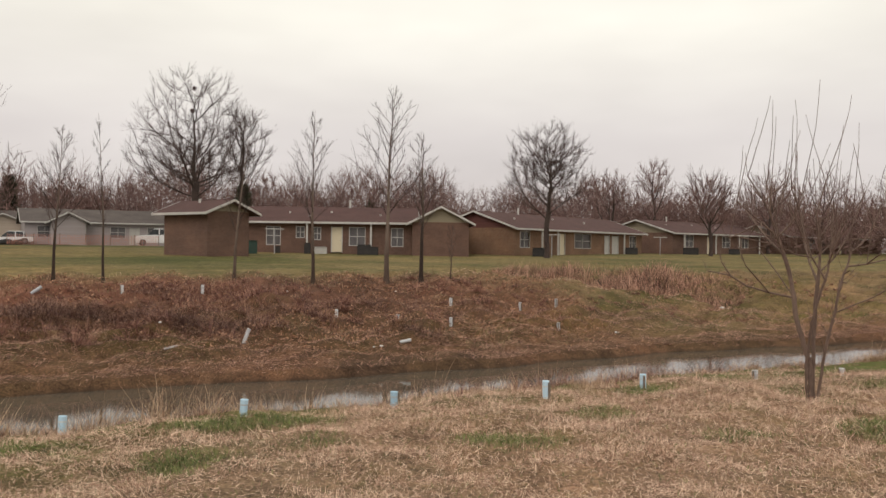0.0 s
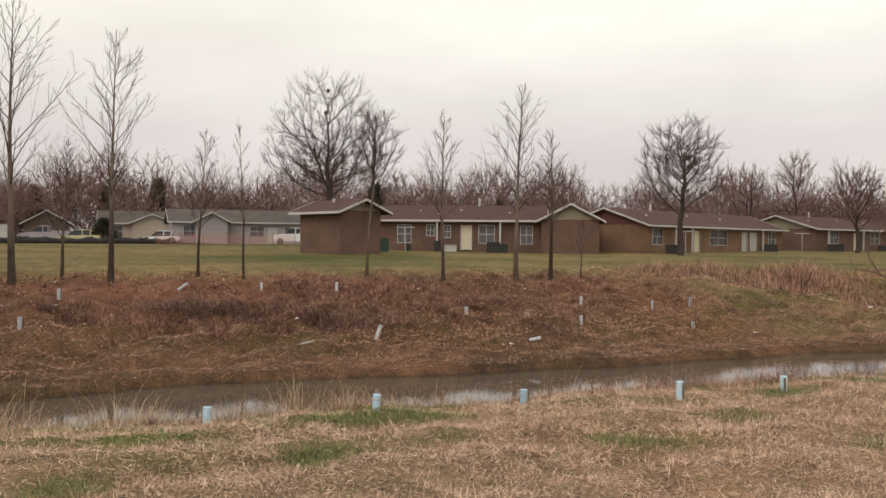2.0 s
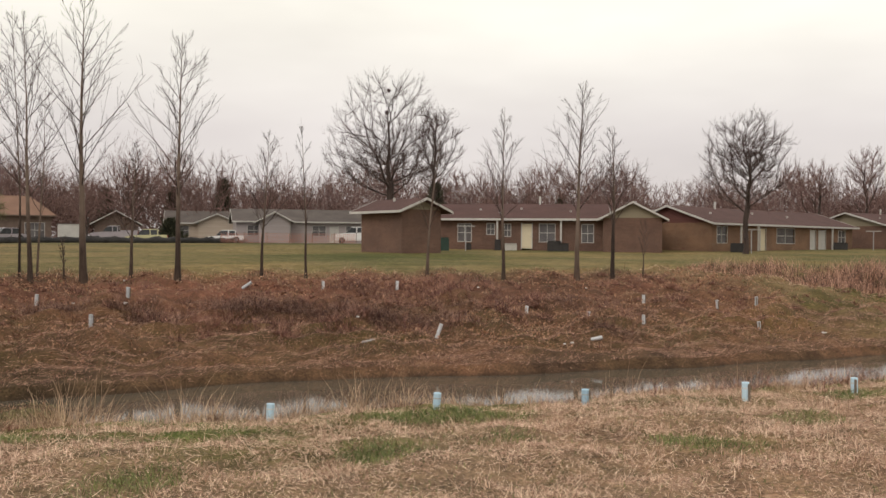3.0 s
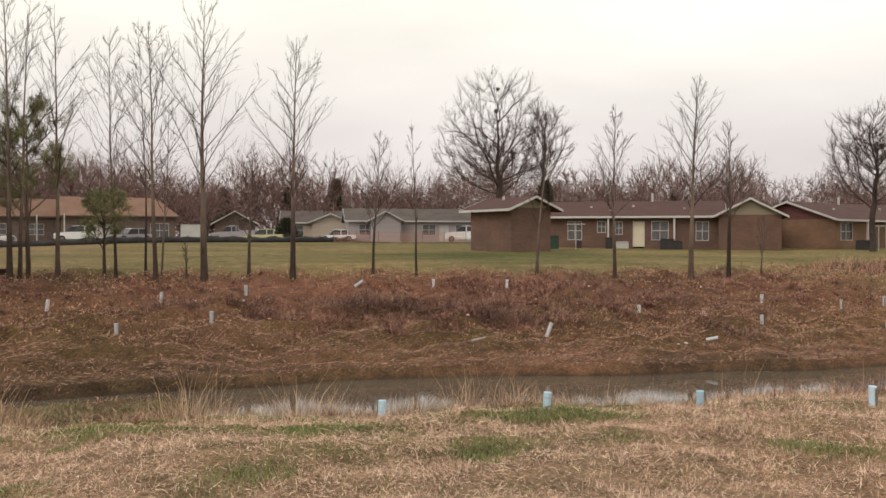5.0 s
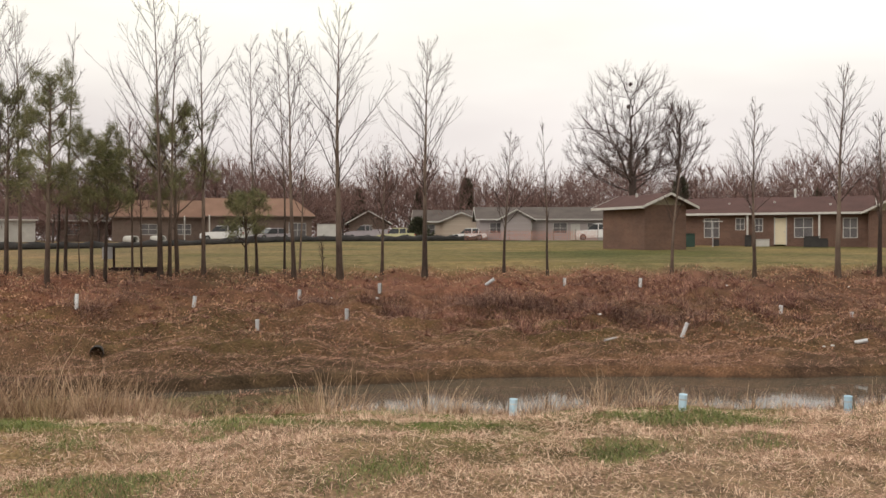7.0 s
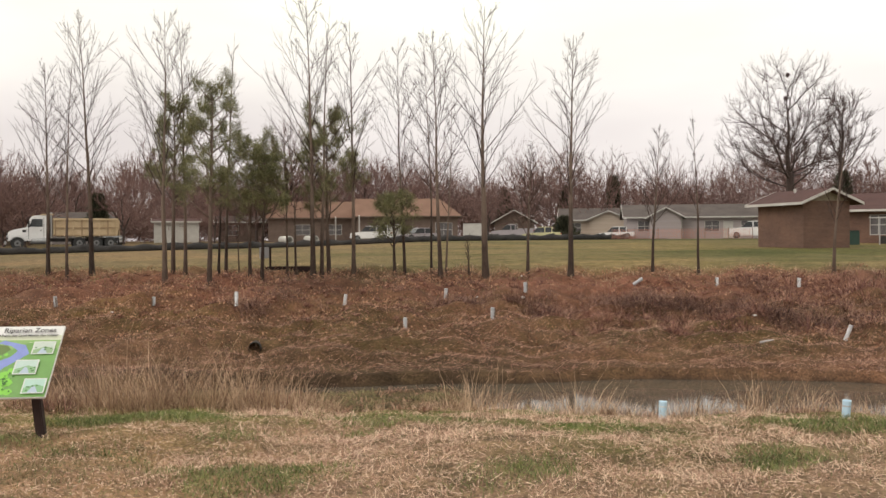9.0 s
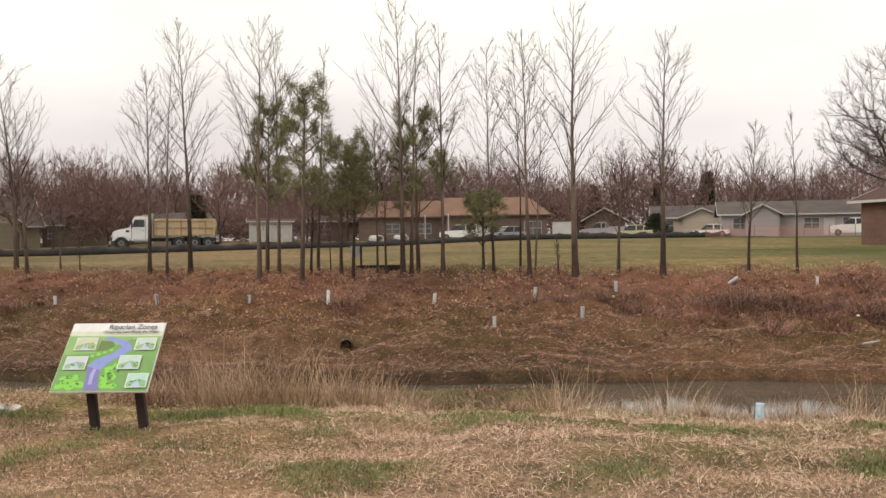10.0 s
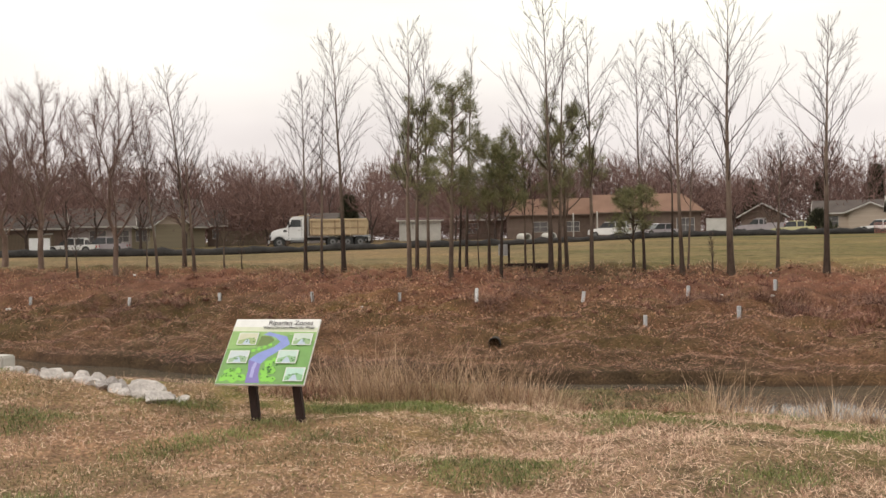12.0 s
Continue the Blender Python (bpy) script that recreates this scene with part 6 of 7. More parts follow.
def car(az, d, turn, kind, paint, label):
    """A parked car; its nose points along local -x."""
    x, y = bearing(az, d)
    name = {"pickup": "pickup_truck", "suv": "sport_utility_car", "sedan": "sedan_car"}[kind]
    ob = thing(name, label, "car", pose(x, y, gz(x, y) + 0.05, 0, 0, turn))
    ln, hw = {"pickup": 5.4, "suv": 4.7, "sedan": 4.6}[kind], 0.92
    top = {"pickup": 1.85, "suv": 1.75, "sedan": 1.45}[kind]
    belt = top - 0.62
    lo = prism([(-ln / 2, 0.35), (-ln / 2 + 0.05, belt - 0.22), (-ln / 2 + 1.2, belt - 0.08), (ln / 2 - 0.1, belt), (ln / 2, 0.4), (ln / 2 - 0.3, 0.28), (-ln / 2 + 0.3, 0.28)], -hw, hw, bevel=0.06)
    body = part("body", lo, paint, ob, smooth=False)
    c0, c1 = {"pickup": (-ln / 2 + 1.35, 0.65), "suv": (-ln / 2 + 1.2, ln / 2 - 0.1), "sedan": (-ln / 2 + 1.3, ln / 2 - 0.75)}[kind]
    part("cabin_glass", prism([(c0, belt - 0.03), (c0 + 0.62, top - 0.08), (c1 - 0.3, top - 0.08), (c1, belt)], -hw + 0.1, hw - 0.1, bevel=0.03), M_GLASS, ob, "dark car windows")
    part("roof", prism([(c0 + 0.55, top - 0.1), (c0 + 0.75, top), (c1 - 0.45, top), (c1 - 0.25, top - 0.1)], -hw + 0.14, hw - 0.14, bevel=0.02), paint, ob)
    for px in (c0 + 0.62 + (c1 - c0 - 0.9) * 0.5, c1 - 0.28):
        part("pillar", box(px - 0.05, px + 0.05, -hw + 0.09, hw - 0.09, belt - 0.02, top - 0.05), paint, ob)
    if kind == "pickup":
        part("bed_rail", box(0.7, ln / 2 - 0.05, -hw + 0.02, -hw + 0.12, belt - 0.05, belt + 0.12, bm=box(0.7, ln / 2 - 0.05, hw - 0.12, hw - 0.02, belt - 0.05, belt + 0.12)), paint, ob)
    for wx in (-ln / 2 + 0.85, ln / 2 - 0.9):
        for wy in (-hw + 0.08, hw - 0.08):
            wheel(ob, wx, wy, 0.34, 0.22)
    for wy in (-0.65, 0.65):
        part("headlight", box(-ln / 2 - 0.02, -ln / 2 + 0.06, wy - 0.15, wy + 0.15, belt - 0.42, belt - 0.28, 0.02), M_TRIM, ob)
        part("tail_light", box(ln / 2 - 0.08, ln / 2 + 0.01, wy - 0.12, wy + 0.12, belt - 0.3, belt - 0.1, 0.02), plain("tail_red", (0.35, 0.02, 0.02), 0.3), ob)
    part("bumper", box(-ln / 2 - 0.08, -ln / 2 + 0.1, -hw + 0.05, hw - 0.05, 0.35, 0.55, 0.03), M_GALV, ob)


car(17.1, 104, 20, "pickup", M_CARWHITE, "white pickup truck parked by the grey bungalow")
car(11.7, 79, 80, "suv", M_CARWHITE, "white van-like car parked behind the outbuilding")
car(40.3, 106, 35, "suv", M_CARWHITE, "white sport utility car parked under the carport")
car(37.4, 106, 70, "sedan", M_CARSILVER, "silver-mauve car parked in front of the brick bungalow")
car(55.7, 101, 150, "suv", M_CARGREY, "dark grey sport utility car on a driveway")
car(72.6, 90, 60, "sedan", M_CARWHITE, "white car parked behind the trees")
car(70.9, 91, 60, "sedan", M_CARSILVER, "pale car parked behind the trees")
car(31.5, 116, 30, "pickup", M_CARSILVER, "pale flatbed pickup beyond the fence")
car(29.7, 109, 25, "sedan", M_CARYELLOW, "pale yellow car parked beside a dark bush")
car(25.2, 112, 25, "sedan", M_CARWHITE, "small white car by the cream bungalow")


def dump_truck():
    """A conventional tandem dump truck; its nose points along local -x."""
    x, y = bearing(58.2, 88)
    ob = thing("dump_truck", "white conventional dump truck with a faded tan bed", "truck", pose(x, y, gz(x, y) + 0.06, 0, 0, 58 + 4))
    part("chassis", box(-4.5, 4.4, -0.45, 0.45, 0.65, 0.95, 0.02), M_DARKMETAL, ob)
    hood = part("hood", prism([(-4.55, 0.80), (-4.62, 1.30), (-4.5, 1.55), (-4.2, 1.68), (-3.0, 1.95), (-3.0, 0.80)], -0.80, 0.80, bevel=0.07), M_CARWHITE, ob, "white engine hood")
    part("grille", box(-4.68, -4.6, -0.48, 0.48, 0.80, 1.42, 0.03), M_DARKMETAL, hood, "dark grille")
    for i in range(5):
        part("grille_bar", box(-4.70, -4.682, -0.46, 0.46, 0.86 + i * 0.115, 0.90 + i * 0.115), M_GALV, hood)
    part("bumper", box(-4.86, -4.70, -1.12, 1.12, 0.42, 0.74, 0.04), M_GALV, ob, "bright steel bumper")
    cab = part("cab", prism([(-3.1, 0.7), (-3.1, 1.98), (-2.82, 2.72), (-2.55, 2.92), (-1.45, 2.95), (-1.3, 2.8), (-1.3, 0.7)], -1.08, 1.08, bevel=0.07), M_CARWHITE, ob, "white cab")
    part("sun_visor", prism([(-3.05, 2.66), (-2.8, 2.80), (-2.8, 2.84), (-3.05, 2.71)], -0.98, 0.98), M_DARKMETAL, cab)
    for i in range(5):
        part("marker_light", box(-2.62, -2.52, -0.72 + i * 0.36 - 0.04, -0.72 + i * 0.36 + 0.04, 2.93, 3.0, 0.01), M_BEDRIB, cab)
    part("windscreen", prism([(-3.10, 2.04), (-2.86, 2.66), (-2.80, 2.66), (-3.04, 2.04)], -0.95, 0.95), M_GLASS, cab)
    for s in (-1, 1):
        part("side_window", prism([(-2.92, 1.95), (-2.68, 2.62), (-1.85, 2.62), (-1.85, 1.95)], s * 1.085 - 0.01, s * 1.085 + 0.01), M_GLASS, cab)
        part("door_seam", box(-1.78, -1.75, s * 1.085 - 0.008, s * 1.085 + 0.008, 0.85, 2.7, bm=box(-2.98, -2.95, s * 1.085 - 0.008, s * 1.085 + 0.008, 0.85, 1.95)), M_DARKMETAL, cab)
        part("door_handle", box(-2.05, -1.9, s * 1.10 - 0.02, s * 1.10 + 0.02, 1.62, 1.67, 0.01), M_DARKMETAL, cab)
        part("mirror", box(-3.02, -2.88, s * 1.36 - 0.07, s * 1.36 + 0.07, 1.85, 2.45, 0.03), M_DARKMETAL, cab)
        part("mirror_arm", box(-2.97, -2.93, min(s * 1.08, s * 1.36), max(s * 1.08, s * 1.36), 2.38, 2.42), M_DARKMETAL, cab)
        part("step", box(-2.8, -1.6, s * 1.05 - 0.12, s * 1.05 + 0.12, 0.45, 0.52, 0.01), M_DARKMETAL, cab)
        part("fender", prism([(-4.62, 0.72), (-4.5, 1.12), (-4.25, 1.30), (-3.5, 1.30), (-3.25, 1.12), (-3.1, 0.72), (-3.28, 0.72), (-3.45, 1.02), (-3.85, 1.12), (-4.25, 1.02), (-4.42, 0.72)], s * 0.98 - 0.17, s * 0.98 + 0.17, bevel=0.02), M_CARWHITE, hood, "white wheel arch")
        part("hood_vent", box(-3.45, -3.15, s * 0.805 - 0.012, s * 0.805 + 0.012, 1.48, 1.68, 0.004), M_DARKMETAL, hood)
        part("headlight", box(-4.70, -4.58, s * 0.70 - 0.13, s * 0.70 + 0.13, 1.02, 1.22, 0.03), M_GALV, hood)
        part("exhaust_stack", drum(0.08, 2.1, "z", 12, at=(-1.15, s * 0.95, 2.15)), M_GALV, cab)
        part("fuel_tank", drum(0.3, 1.3, "x", 14, at=(-2.1, s * 0.85, 0.75)), M_GALV, ob)
    bed = part("dump_bed", prism([(-1.0, 1.12), (-1.0, 2.62), (-0.9, 2.70), (4.3, 2.62), (4.5, 2.45), (4.3, 1.12)], -1.18, 1.18, bevel=0.03), M_BED, ob, "faded tan steel dump bed")
    for s in (-1, 1):
        for i in range(8):
            rx = -0.85 + i * 0.72
            part("rib", box(rx - 0.06, rx + 0.06, s * 1.25 - 0.07, s * 1.25 + 0.07, 1.15, 2.52, 0.012), M_BED if i % 3 else M_BEDRIB, bed)
        part("top_rail", box(-1.0, 4.35, s * 1.26 - 0.09, s * 1.26 + 0.09, 2.50, 2.68, 0.015), M_BED, bed)
        part("mid_rail", box(-1.0, 4.3, s * 1.23 - 0.05, s * 1.23 + 0.05, 1.80, 1.90, 0.01), M_BEDRIB, bed)
        part("low_rail", box(-1.0, 4.3, s * 1.22 - 0.05, s * 1.22 + 0.05, 1.12, 1.24, 0.01), M_BEDRIB, bed)
        part("mud_flap", box(4.38, 4.42, s * 0.95 - 0.28, s * 0.95 + 0.28, 0.25, 0.98), M_TYRE, ob)
        for wx in (-3.85, 1.1, 2.5, 3.7):
            r, w = 0.52, 0.3 if wx < 0 else 0.5
            tyre = part("wheel", drum(r, w, "y", 22, at=(wx, s * 0.98, r)), M_TYRE, ob)
            part("rim", drum(r * 0.5, w + 0.012, "y", 16, at=(wx, s * 0.98, r)), M_RIM, tyre)
            part("hub", drum(r * 0.18, w + 0.06, "y", 10, at=(wx, s * 0.98, r)), M_DARKMETAL, tyre)
    part("cab_shield", box(-1.95, -0.95, -1.15, 1.15, 2.98, 3.05, 0.01), M_BED, bed)
    part("tailgate", box(4.42, 4.5, -1.15, 1.15, 1.15, 2.45, 0.01), M_BEDRIB, bed)


dump_truck()

# ---- things by the houses ----


def bin_box(az, d, w, h, material, label, name, category, dep=0.7):
    x, y = bearing(az, d)
    ob = thing(name, label, category, pose(x, y, gz(x, y), 0, 0, az))
    part("body", box(-w / 2, w / 2, -dep / 2, dep / 2, -0.05, h, 0.05), material, ob)
    part("lid", box(-w / 2 - 0.02, w / 2 + 0.02, -dep / 2 - 0.02, dep / 2 + 0.02, h + 0.002, h + 0.05, 0.015), material, ob)


bin_box(11.8, 70, 0.9, 0.95, M_GREENBIN, "dark green wheeled bin by the wall", "waste_bin", "bin")
for az, d, w, h in ((4.9, 72.5, 1.1, 0.75), (4.3, 72.4, 0.7, 0.6), (8.4, 72.6, 0.5, 0.8), (-6.0, 79.5, 1.2, 0.7), (-11.6, 99, 1.3, 0.65), (-15.1, 107, 1.7, 0.7), (-17.6, 116, 1.3, 0.6), (10.2, 73.2, 0.4, 0.5)):
    bin_box(az, d, w, h, M_DARKMETAL, "dark air-conditioning unit or grill on the house apron", "cooling_unit", "appliance")
for az, d, w in ((7.75, 73.0, 0.6), (7.4, 73.1, 0.5)):
    bin_box(az, d, w, 0.5, M_CONCRETE, "pale utility box by the house wall", "utility_box", "box")


def clothesline_post(az, d):
    x, y = bearing(az, d)
    ob = thing("clothesline_post", "pale metal clothesline post with a crossbar on the lawn", "clothesline post", pose(x, y, gz(x, y), 0, 0, az), "clothesline posts on the lawn")
    part("pole", drum(0.045, 2.1, "z", 10, at=(0, 0, 0.85)), M_GALV, ob)
    part("crossbar", drum(0.035, 1.4, "x", 10, at=(0, 0, 1.87)), M_TRIM, ob, "white crossbar")
    for hx in (-0.6, -0.2, 0.2, 0.6):
        part("hook", drum(0.012, 0.08, "z", 6, at=(hx, 0, 1.80)), M_GALV, ob)


for az, d in ((-6.75, 77), (10.4, 70.5), (-13.3, 101)):
    clothesline_post(az, d)
bin_box(33.9, 98, 2.3, 1.75, M_CONCRETE, "pale grey storage box beside the road", "storage_box", "storage box", 1.6)
bin_box(74.3, 84, 1.6, 1.5, M_CARWHITE, "white enclosed trailer behind trees", "enclosed_trailer", "trailer", 2.4)

# ---- grass, weeds and leaves ----


def blades(rng, x, y, length, lean, width, sink=0.0, curl=0.35, head=None):
    """Bent tapering blades: vertices and faces. lean: radians from upright."""
    n = len(x)
    z = ground(x, y) - sink
    a = rng.uniform(0, 2 * math.pi, n) if head is None else head
    way = np.stack([np.cos(a) * np.sin(lean), np.sin(a) * np.sin(lean), np.cos(lean)], 1)
    l2 = np.minimum(lean + curl, 1.65)
    way2 = np.stack([np.cos(a) * np.sin(l2), np.sin(a) * np.sin(l2), np.cos(l2)], 1)
    s = a + math.pi / 2 + rng.normal(0, 0.9, n)
    side = np.stack([np.cos(s), np.sin(s), np.zeros(n)], 1) * (np.broadcast_to(width, n)[:, None] / 2)
    p0 = np.stack([x, y, z], 1)
    p1 = p0 + way * (length * 0.55)[:, None]
    p2 = p1 + way2 * (length * 0.45)[:, None]
    v = np.stack([p0 - side, p0 + side, p1 - side * 0.8, p1 + side * 0.8, p2], 1).reshape(-1, 3)
    b = np.arange(n)[:, None] * 5
    return v, [b + np.array([[0, 1, 3, 2]]), b + np.array([[2, 3, 4]])]


def scatter(rng, n, az0, az1, r0, r1, keep):
    """Random places between two bearings and distances, thinned by keep(x, y)."""
    az, r = np.radians(rng.uniform(az0, az1, n)), np.sqrt(rng.uniform(r0 * r0, r1 * r1, n))
    x, y = -r * np.sin(az), r * np.cos(az)
    ok = rng.uniform(0, 1, n) < keep(x, y)
    return x[ok], y[ok]


def waves(x, y, f, p=0.0):
    """Soft random patches, mostly between 0 and 1."""
    r = np.random.default_rng(int(p * 10) + 77)
    out = np.zeros_like(x)
    for k in range(9):
        a, g, h = r.uniform(0, math.pi), f * r.uniform(0.45, 1.7), r.uniform(0, 6.28)
        out = out + np.sin(g * (x * math.cos(a) + y * math.sin(a)) + h + 0.8 * np.sin(0.37 * g * (y * math.cos(a) - x * math.sin(a))))
    return 0.5 + out * 0.11


def strands(rng, x, y, half, width, heading, rise, z):
    """Flat straight straws lying on the ground: vertices and quads."""
    n = len(x)
    way = np.stack([np.cos(heading) * np.cos(rise), np.sin(heading) * np.cos(rise), np.sin(rise)], 1) * half[:, None]
    side = np.stack([-np.sin(heading), np.cos(heading), rng.normal(0, 0.4, n)], 1) * (width / 2)[:, None]
    c = np.stack([x, y, z + np.abs(way[:, 2])], 1)
    v = np.stack([c - way - side, c - way + side, c + way + side * 0.5, c + way - side * 0.5], 1).reshape(-1, 3)
    return v, np.arange(n * 4).reshape(-1, 4)


def stuff(name, v, f, material, label, category):
    tagged(link(name, np_mesh(name, v, f), material), label, category, kind="stuff")


def grow_grass():
    rng = np.random.default_rng(21)

    def across(x, y):
        return along_across(x, y)[1]

    def bank(x, y):
        return from_shore(x, y)[1]

    # bearing, distance, radius along and across the view, strength of the green patches
    spots = ((-21.5, 10.3, 0.9, 0.6, 0.7), (-24.8, 9.7, 0.8, 0.7, 0.8), (-17.0, 9.1, 0.6, 0.35, 0.55), (12.5, 8.6, 0.75, 0.26, 0.9), (4.9, 8.95, 0.9, 0.28, 0.9), (-4.2, 9.6, 0.7, 0.3, 0.8), (-20.6, 9.4, 0.7, 0.5, 0.8), (-23.9, 8.7, 0.9, 0.6, 0.9), (-18.5, 9.9, 0.6, 0.4, 0.6), (30.0, 7.5, 0.24, 0.28, 1.0), (41.5, 8.1, 0.34, 0.34, 1.7), (46.8, 6.5, 0.46, 0.42, 1.4), (55.9, 7.4, 0.8, 0.42, 1.5), (62.6, 8.0, 0.8, 0.36, 1.2), (59.0, 7.7, 0.6, 0.40, 1.4), (65.5, 9.3, 1.2, 0.24, 2.0), (56.5, 7.7, 0.5, 0.4, 0.6), (52.7, 6.9, 0.5, 0.45, 1.3), (61.0, 9.0, 0.6, 0.16, 1.2), (69.3, 7.8, 0.25, 0.2, 0.5), (35.5, 8.5, 0.5, 0.2, 0.6), (20.0, 8.6, 0.5, 0.25, 0.6), (8.0, 7.6, 0.3, 0.25, 0.5), (17.5, 7.2, 0.45, 0.3, 0.45), (44.2, 7.7, 0.3, 0.14, 0.7), (-12.0, 10.6, 0.8, 0.3, 0.5), (74.0, 6.2, 0.5, 0.3, 0.5), (63.5, 6.2, 0.3, 0.2, 0.5), (-2.0, 7.9, 0.25, 0.2, 0.5))

    def green_here(x, y):
        u, w = along_across(x, y)
        edge = 0.8 * np.exp(-(((w - 8.22 + 0.15 * np.sin(1.1 * u)) / 0.24) ** 2)) * (waves(x, y, 0.9, 11) > 0.42) * (1 - step(4.6, 5.8, -u))
        away, az = np.hypot(x, y), np.degrees(np.arctan2(-x, y))
        patch = np.zeros_like(x)
        for a, d, wide, deep, much in spots:
            patch = np.maximum(patch, much * np.exp(-(((az - a) * math.pi / 180 * d / wide) ** 2) - ((away - d) / deep) ** 2))
        torn = np.clip((waves(x, y, 9.0, 2) - 0.36) * 5, 0.3, 1)
        return (w < 9.2 - 1.4 * step(6.4, 7.6, -u)) * np.clip((waves(x, y, 3.2, 4) - 0.72) * 2 + 0.8 * edge + 0.72 * patch * torn, 0.014, 0.95)

    def turf(x, y):
        slope = step(4.6, 6.4, -x) * (1 - step(3.6, 4.6, y))
        ends = 8.75 + 0.3 * waves(x, y, 2.2, 20) - 1.1 * step(5.6, 7.6, -along_across(x, y)[0])
        return (across(x, y) < ends) * np.clip(0.58 + 1.9 * (waves(x, y, 5.4, 1) - 0.45), 0.34, 1) * (1 - 0.8 * np.clip(green_here(x, y) * 1.5, 0, 1)) * (1 - 0.35 * slope)

    x, y = scatter(rng, 620000, -31, 83, 4.8, 13.8, turf)
    n = len(x)
    tuft = np.clip((waves(x, y, 8.5, 8) - 0.48) * 3, 0, 1)
    half = rng.uniform(0.010, 0.036, n) * (1 + 0.8 * (rng.uniform(0, 1, n) > 0.82)) * (0.85 + 0.5 * step(6, 10, np.hypot(x, y)))
    half = half * (1 - 0.5 * step(47, 57, np.degrees(np.arctan2(-x, y))))
    v, q = strands(rng, x, y, half, rng.uniform(0.0018, 0.0046, n), rng.uniform(0, 6.28, n), np.clip(rng.normal(0.2, 0.4, n) + 0.25 * tuft, -0.2, 1.3), ground(x, y) + rng.uniform(0.0, 0.018, n) + 0.018 * tuft)
    stuff("dry_grass", v, q, M_STRAW, "matted straw-coloured mown grass", "grass")

    x, y = scatter(rng, 900000, -32, 84, 4.8, 15, green_here)
    n = len(x)
    v, f = blades(rng, x, y, rng.uniform(0.025, 0.075, n), rng.uniform(0.2, 1.2, n), 0.005, 0.0)
    v[:, 2] += 0.012
    stuff("green_grass", v, f, M_GREEN, "patches of short green grass in dry turf", "grass")

    x, y = scatter(rng, 90000, 48, 84, 4.8, 11, lambda x, y: (across(x, y) < 7.7) * step(4.4, 6.4, -x) * (0.25 + 0.75 * (waves(x, y, 5.0, 23) > 0.48)) * 0.8)
    n = len(x)
    v, f = blades(rng, x, y, rng.uniform(0.02, 0.06, n), rng.uniform(0.2, 1.4, n), 0.004, 0.0)
    stuff("thin_turf", v, f, M_OLIVE, "thin olive turf on the near slope", "grass")

    def tufts(cx, cy, size, per, lean, width, material, name, label, category, curl=0.5):
        """Clumps: many stalks that lean out from one foot."""
        s = np.repeat(size, per)
        n = len(s)
        a, r = rng.uniform(0, 6.28, n), np.sqrt(rng.uniform(0, 1, n))
        x, y = np.repeat(cx, per) + np.cos(a) * r * s * 0.5, np.repeat(cy, per) + np.sin(a) * r * s * 0.5
        v, f = blades(rng, x, y, s * (1.2 - 0.6 * r) * rng.uniform(0.35, 1.25, n), np.clip(lean * r + np.abs(rng.normal(0, 0.22, n)), 0, 1.5), rng.uniform(0.5, 1.2, n) * width, 0.01, curl, a + rng.normal(0, 0.7, n))
        stuff(name, v, f, material, label, category)

    def shore(x, y):
        u, v = along_across(x, y)
        left = step(-7.6, -6.2, u) * (1 - step(-2.5, -1.7, u)) + 0.42 * np.exp(-(((u + 0.55) / 0.5) ** 2)) + 0.25 * np.exp(-(((u - 2.6) / 0.5) ** 2)) + 0.3 * np.exp(-(((u - 0.6) / 0.35) ** 2))
        near = step(8.7, 9.1, v) * (1 - step(9.8, 10.6 + 1.6 * left, v))
        return near * np.clip(0.10 * step(-9, -7, u) + left * (0.15 + 0.85 * (waves(x, y, 2.0, 2) > 0.47)) + 0.22 * (waves(x, y, 1.7, 6) > 0.58) * (1 - 0.8 * step(9, 11, u)) * step(-9, -7, u), 0, 1)

    cx, cy = scatter(rng, 11000, -30, 84, 8.5, 19, shore)
    u, w = along_across(cx, cy)
    tufts(cx, cy, (0.15 + 0.42 * step(-7.8, -6.4, u) * (1 - 0.75 * step(-2.5, -1.7, u)) + 0.24 * np.exp(-(((u + 0.55) / 0.5) ** 2)) + 0.2 * np.exp(-(((u - 2.6) / 0.5) ** 2)) + 0.2 * np.exp(-(((u - 0.6) / 0.35) ** 2))) * rng.uniform(0.5, 1.3, len(cx)) * (0.45 + 1.0 * waves(cx, cy, 1.6, 21)), 48, 0.5, 0.006, M_TALL, "tall_grass", "tall pale dead grass along the water", "grass", 0.28)
    cx, cy = scatter(rng, 4600, -30, 84, 8, 22, lambda x, y: step(8.5, 8.9, across(x, y)) * (1 - step(12.0, 13.0, across(x, y))) * 0.6 * (1 - step(6.0, 7.5, -along_across(x, y)[0])))
    u, w = along_across(cx, cy)
    tufts(cx, cy, rng.uniform(0.05, 0.15, len(cx)) + 0.20 * step(5, 6, u) * (1 - step(8.5, 10, u)) + 0.20 * (1 - step(-2.6, -1.8, u)), 46, 1.0, 0.007, M_RUST, "bank_weeds", "low brown weeds on the near bank", "weeds")
    cx, cy = scatter(rng, 5200, -30, 50, 8, 20, lambda x, y: np.exp(-(((across(x, y) - 9.3) / 0.36) ** 2)) * (0.25 + 0.75 * (waves(x, y, 2.4, 22) > 0.47)))
    tufts(cx, cy, rng.uniform(0.08, 0.27, len(cx)), 30, 0.8, 0.005, M_TALL, "fringe_grass", "short dead grass fringe above the water", "grass", 0.6)
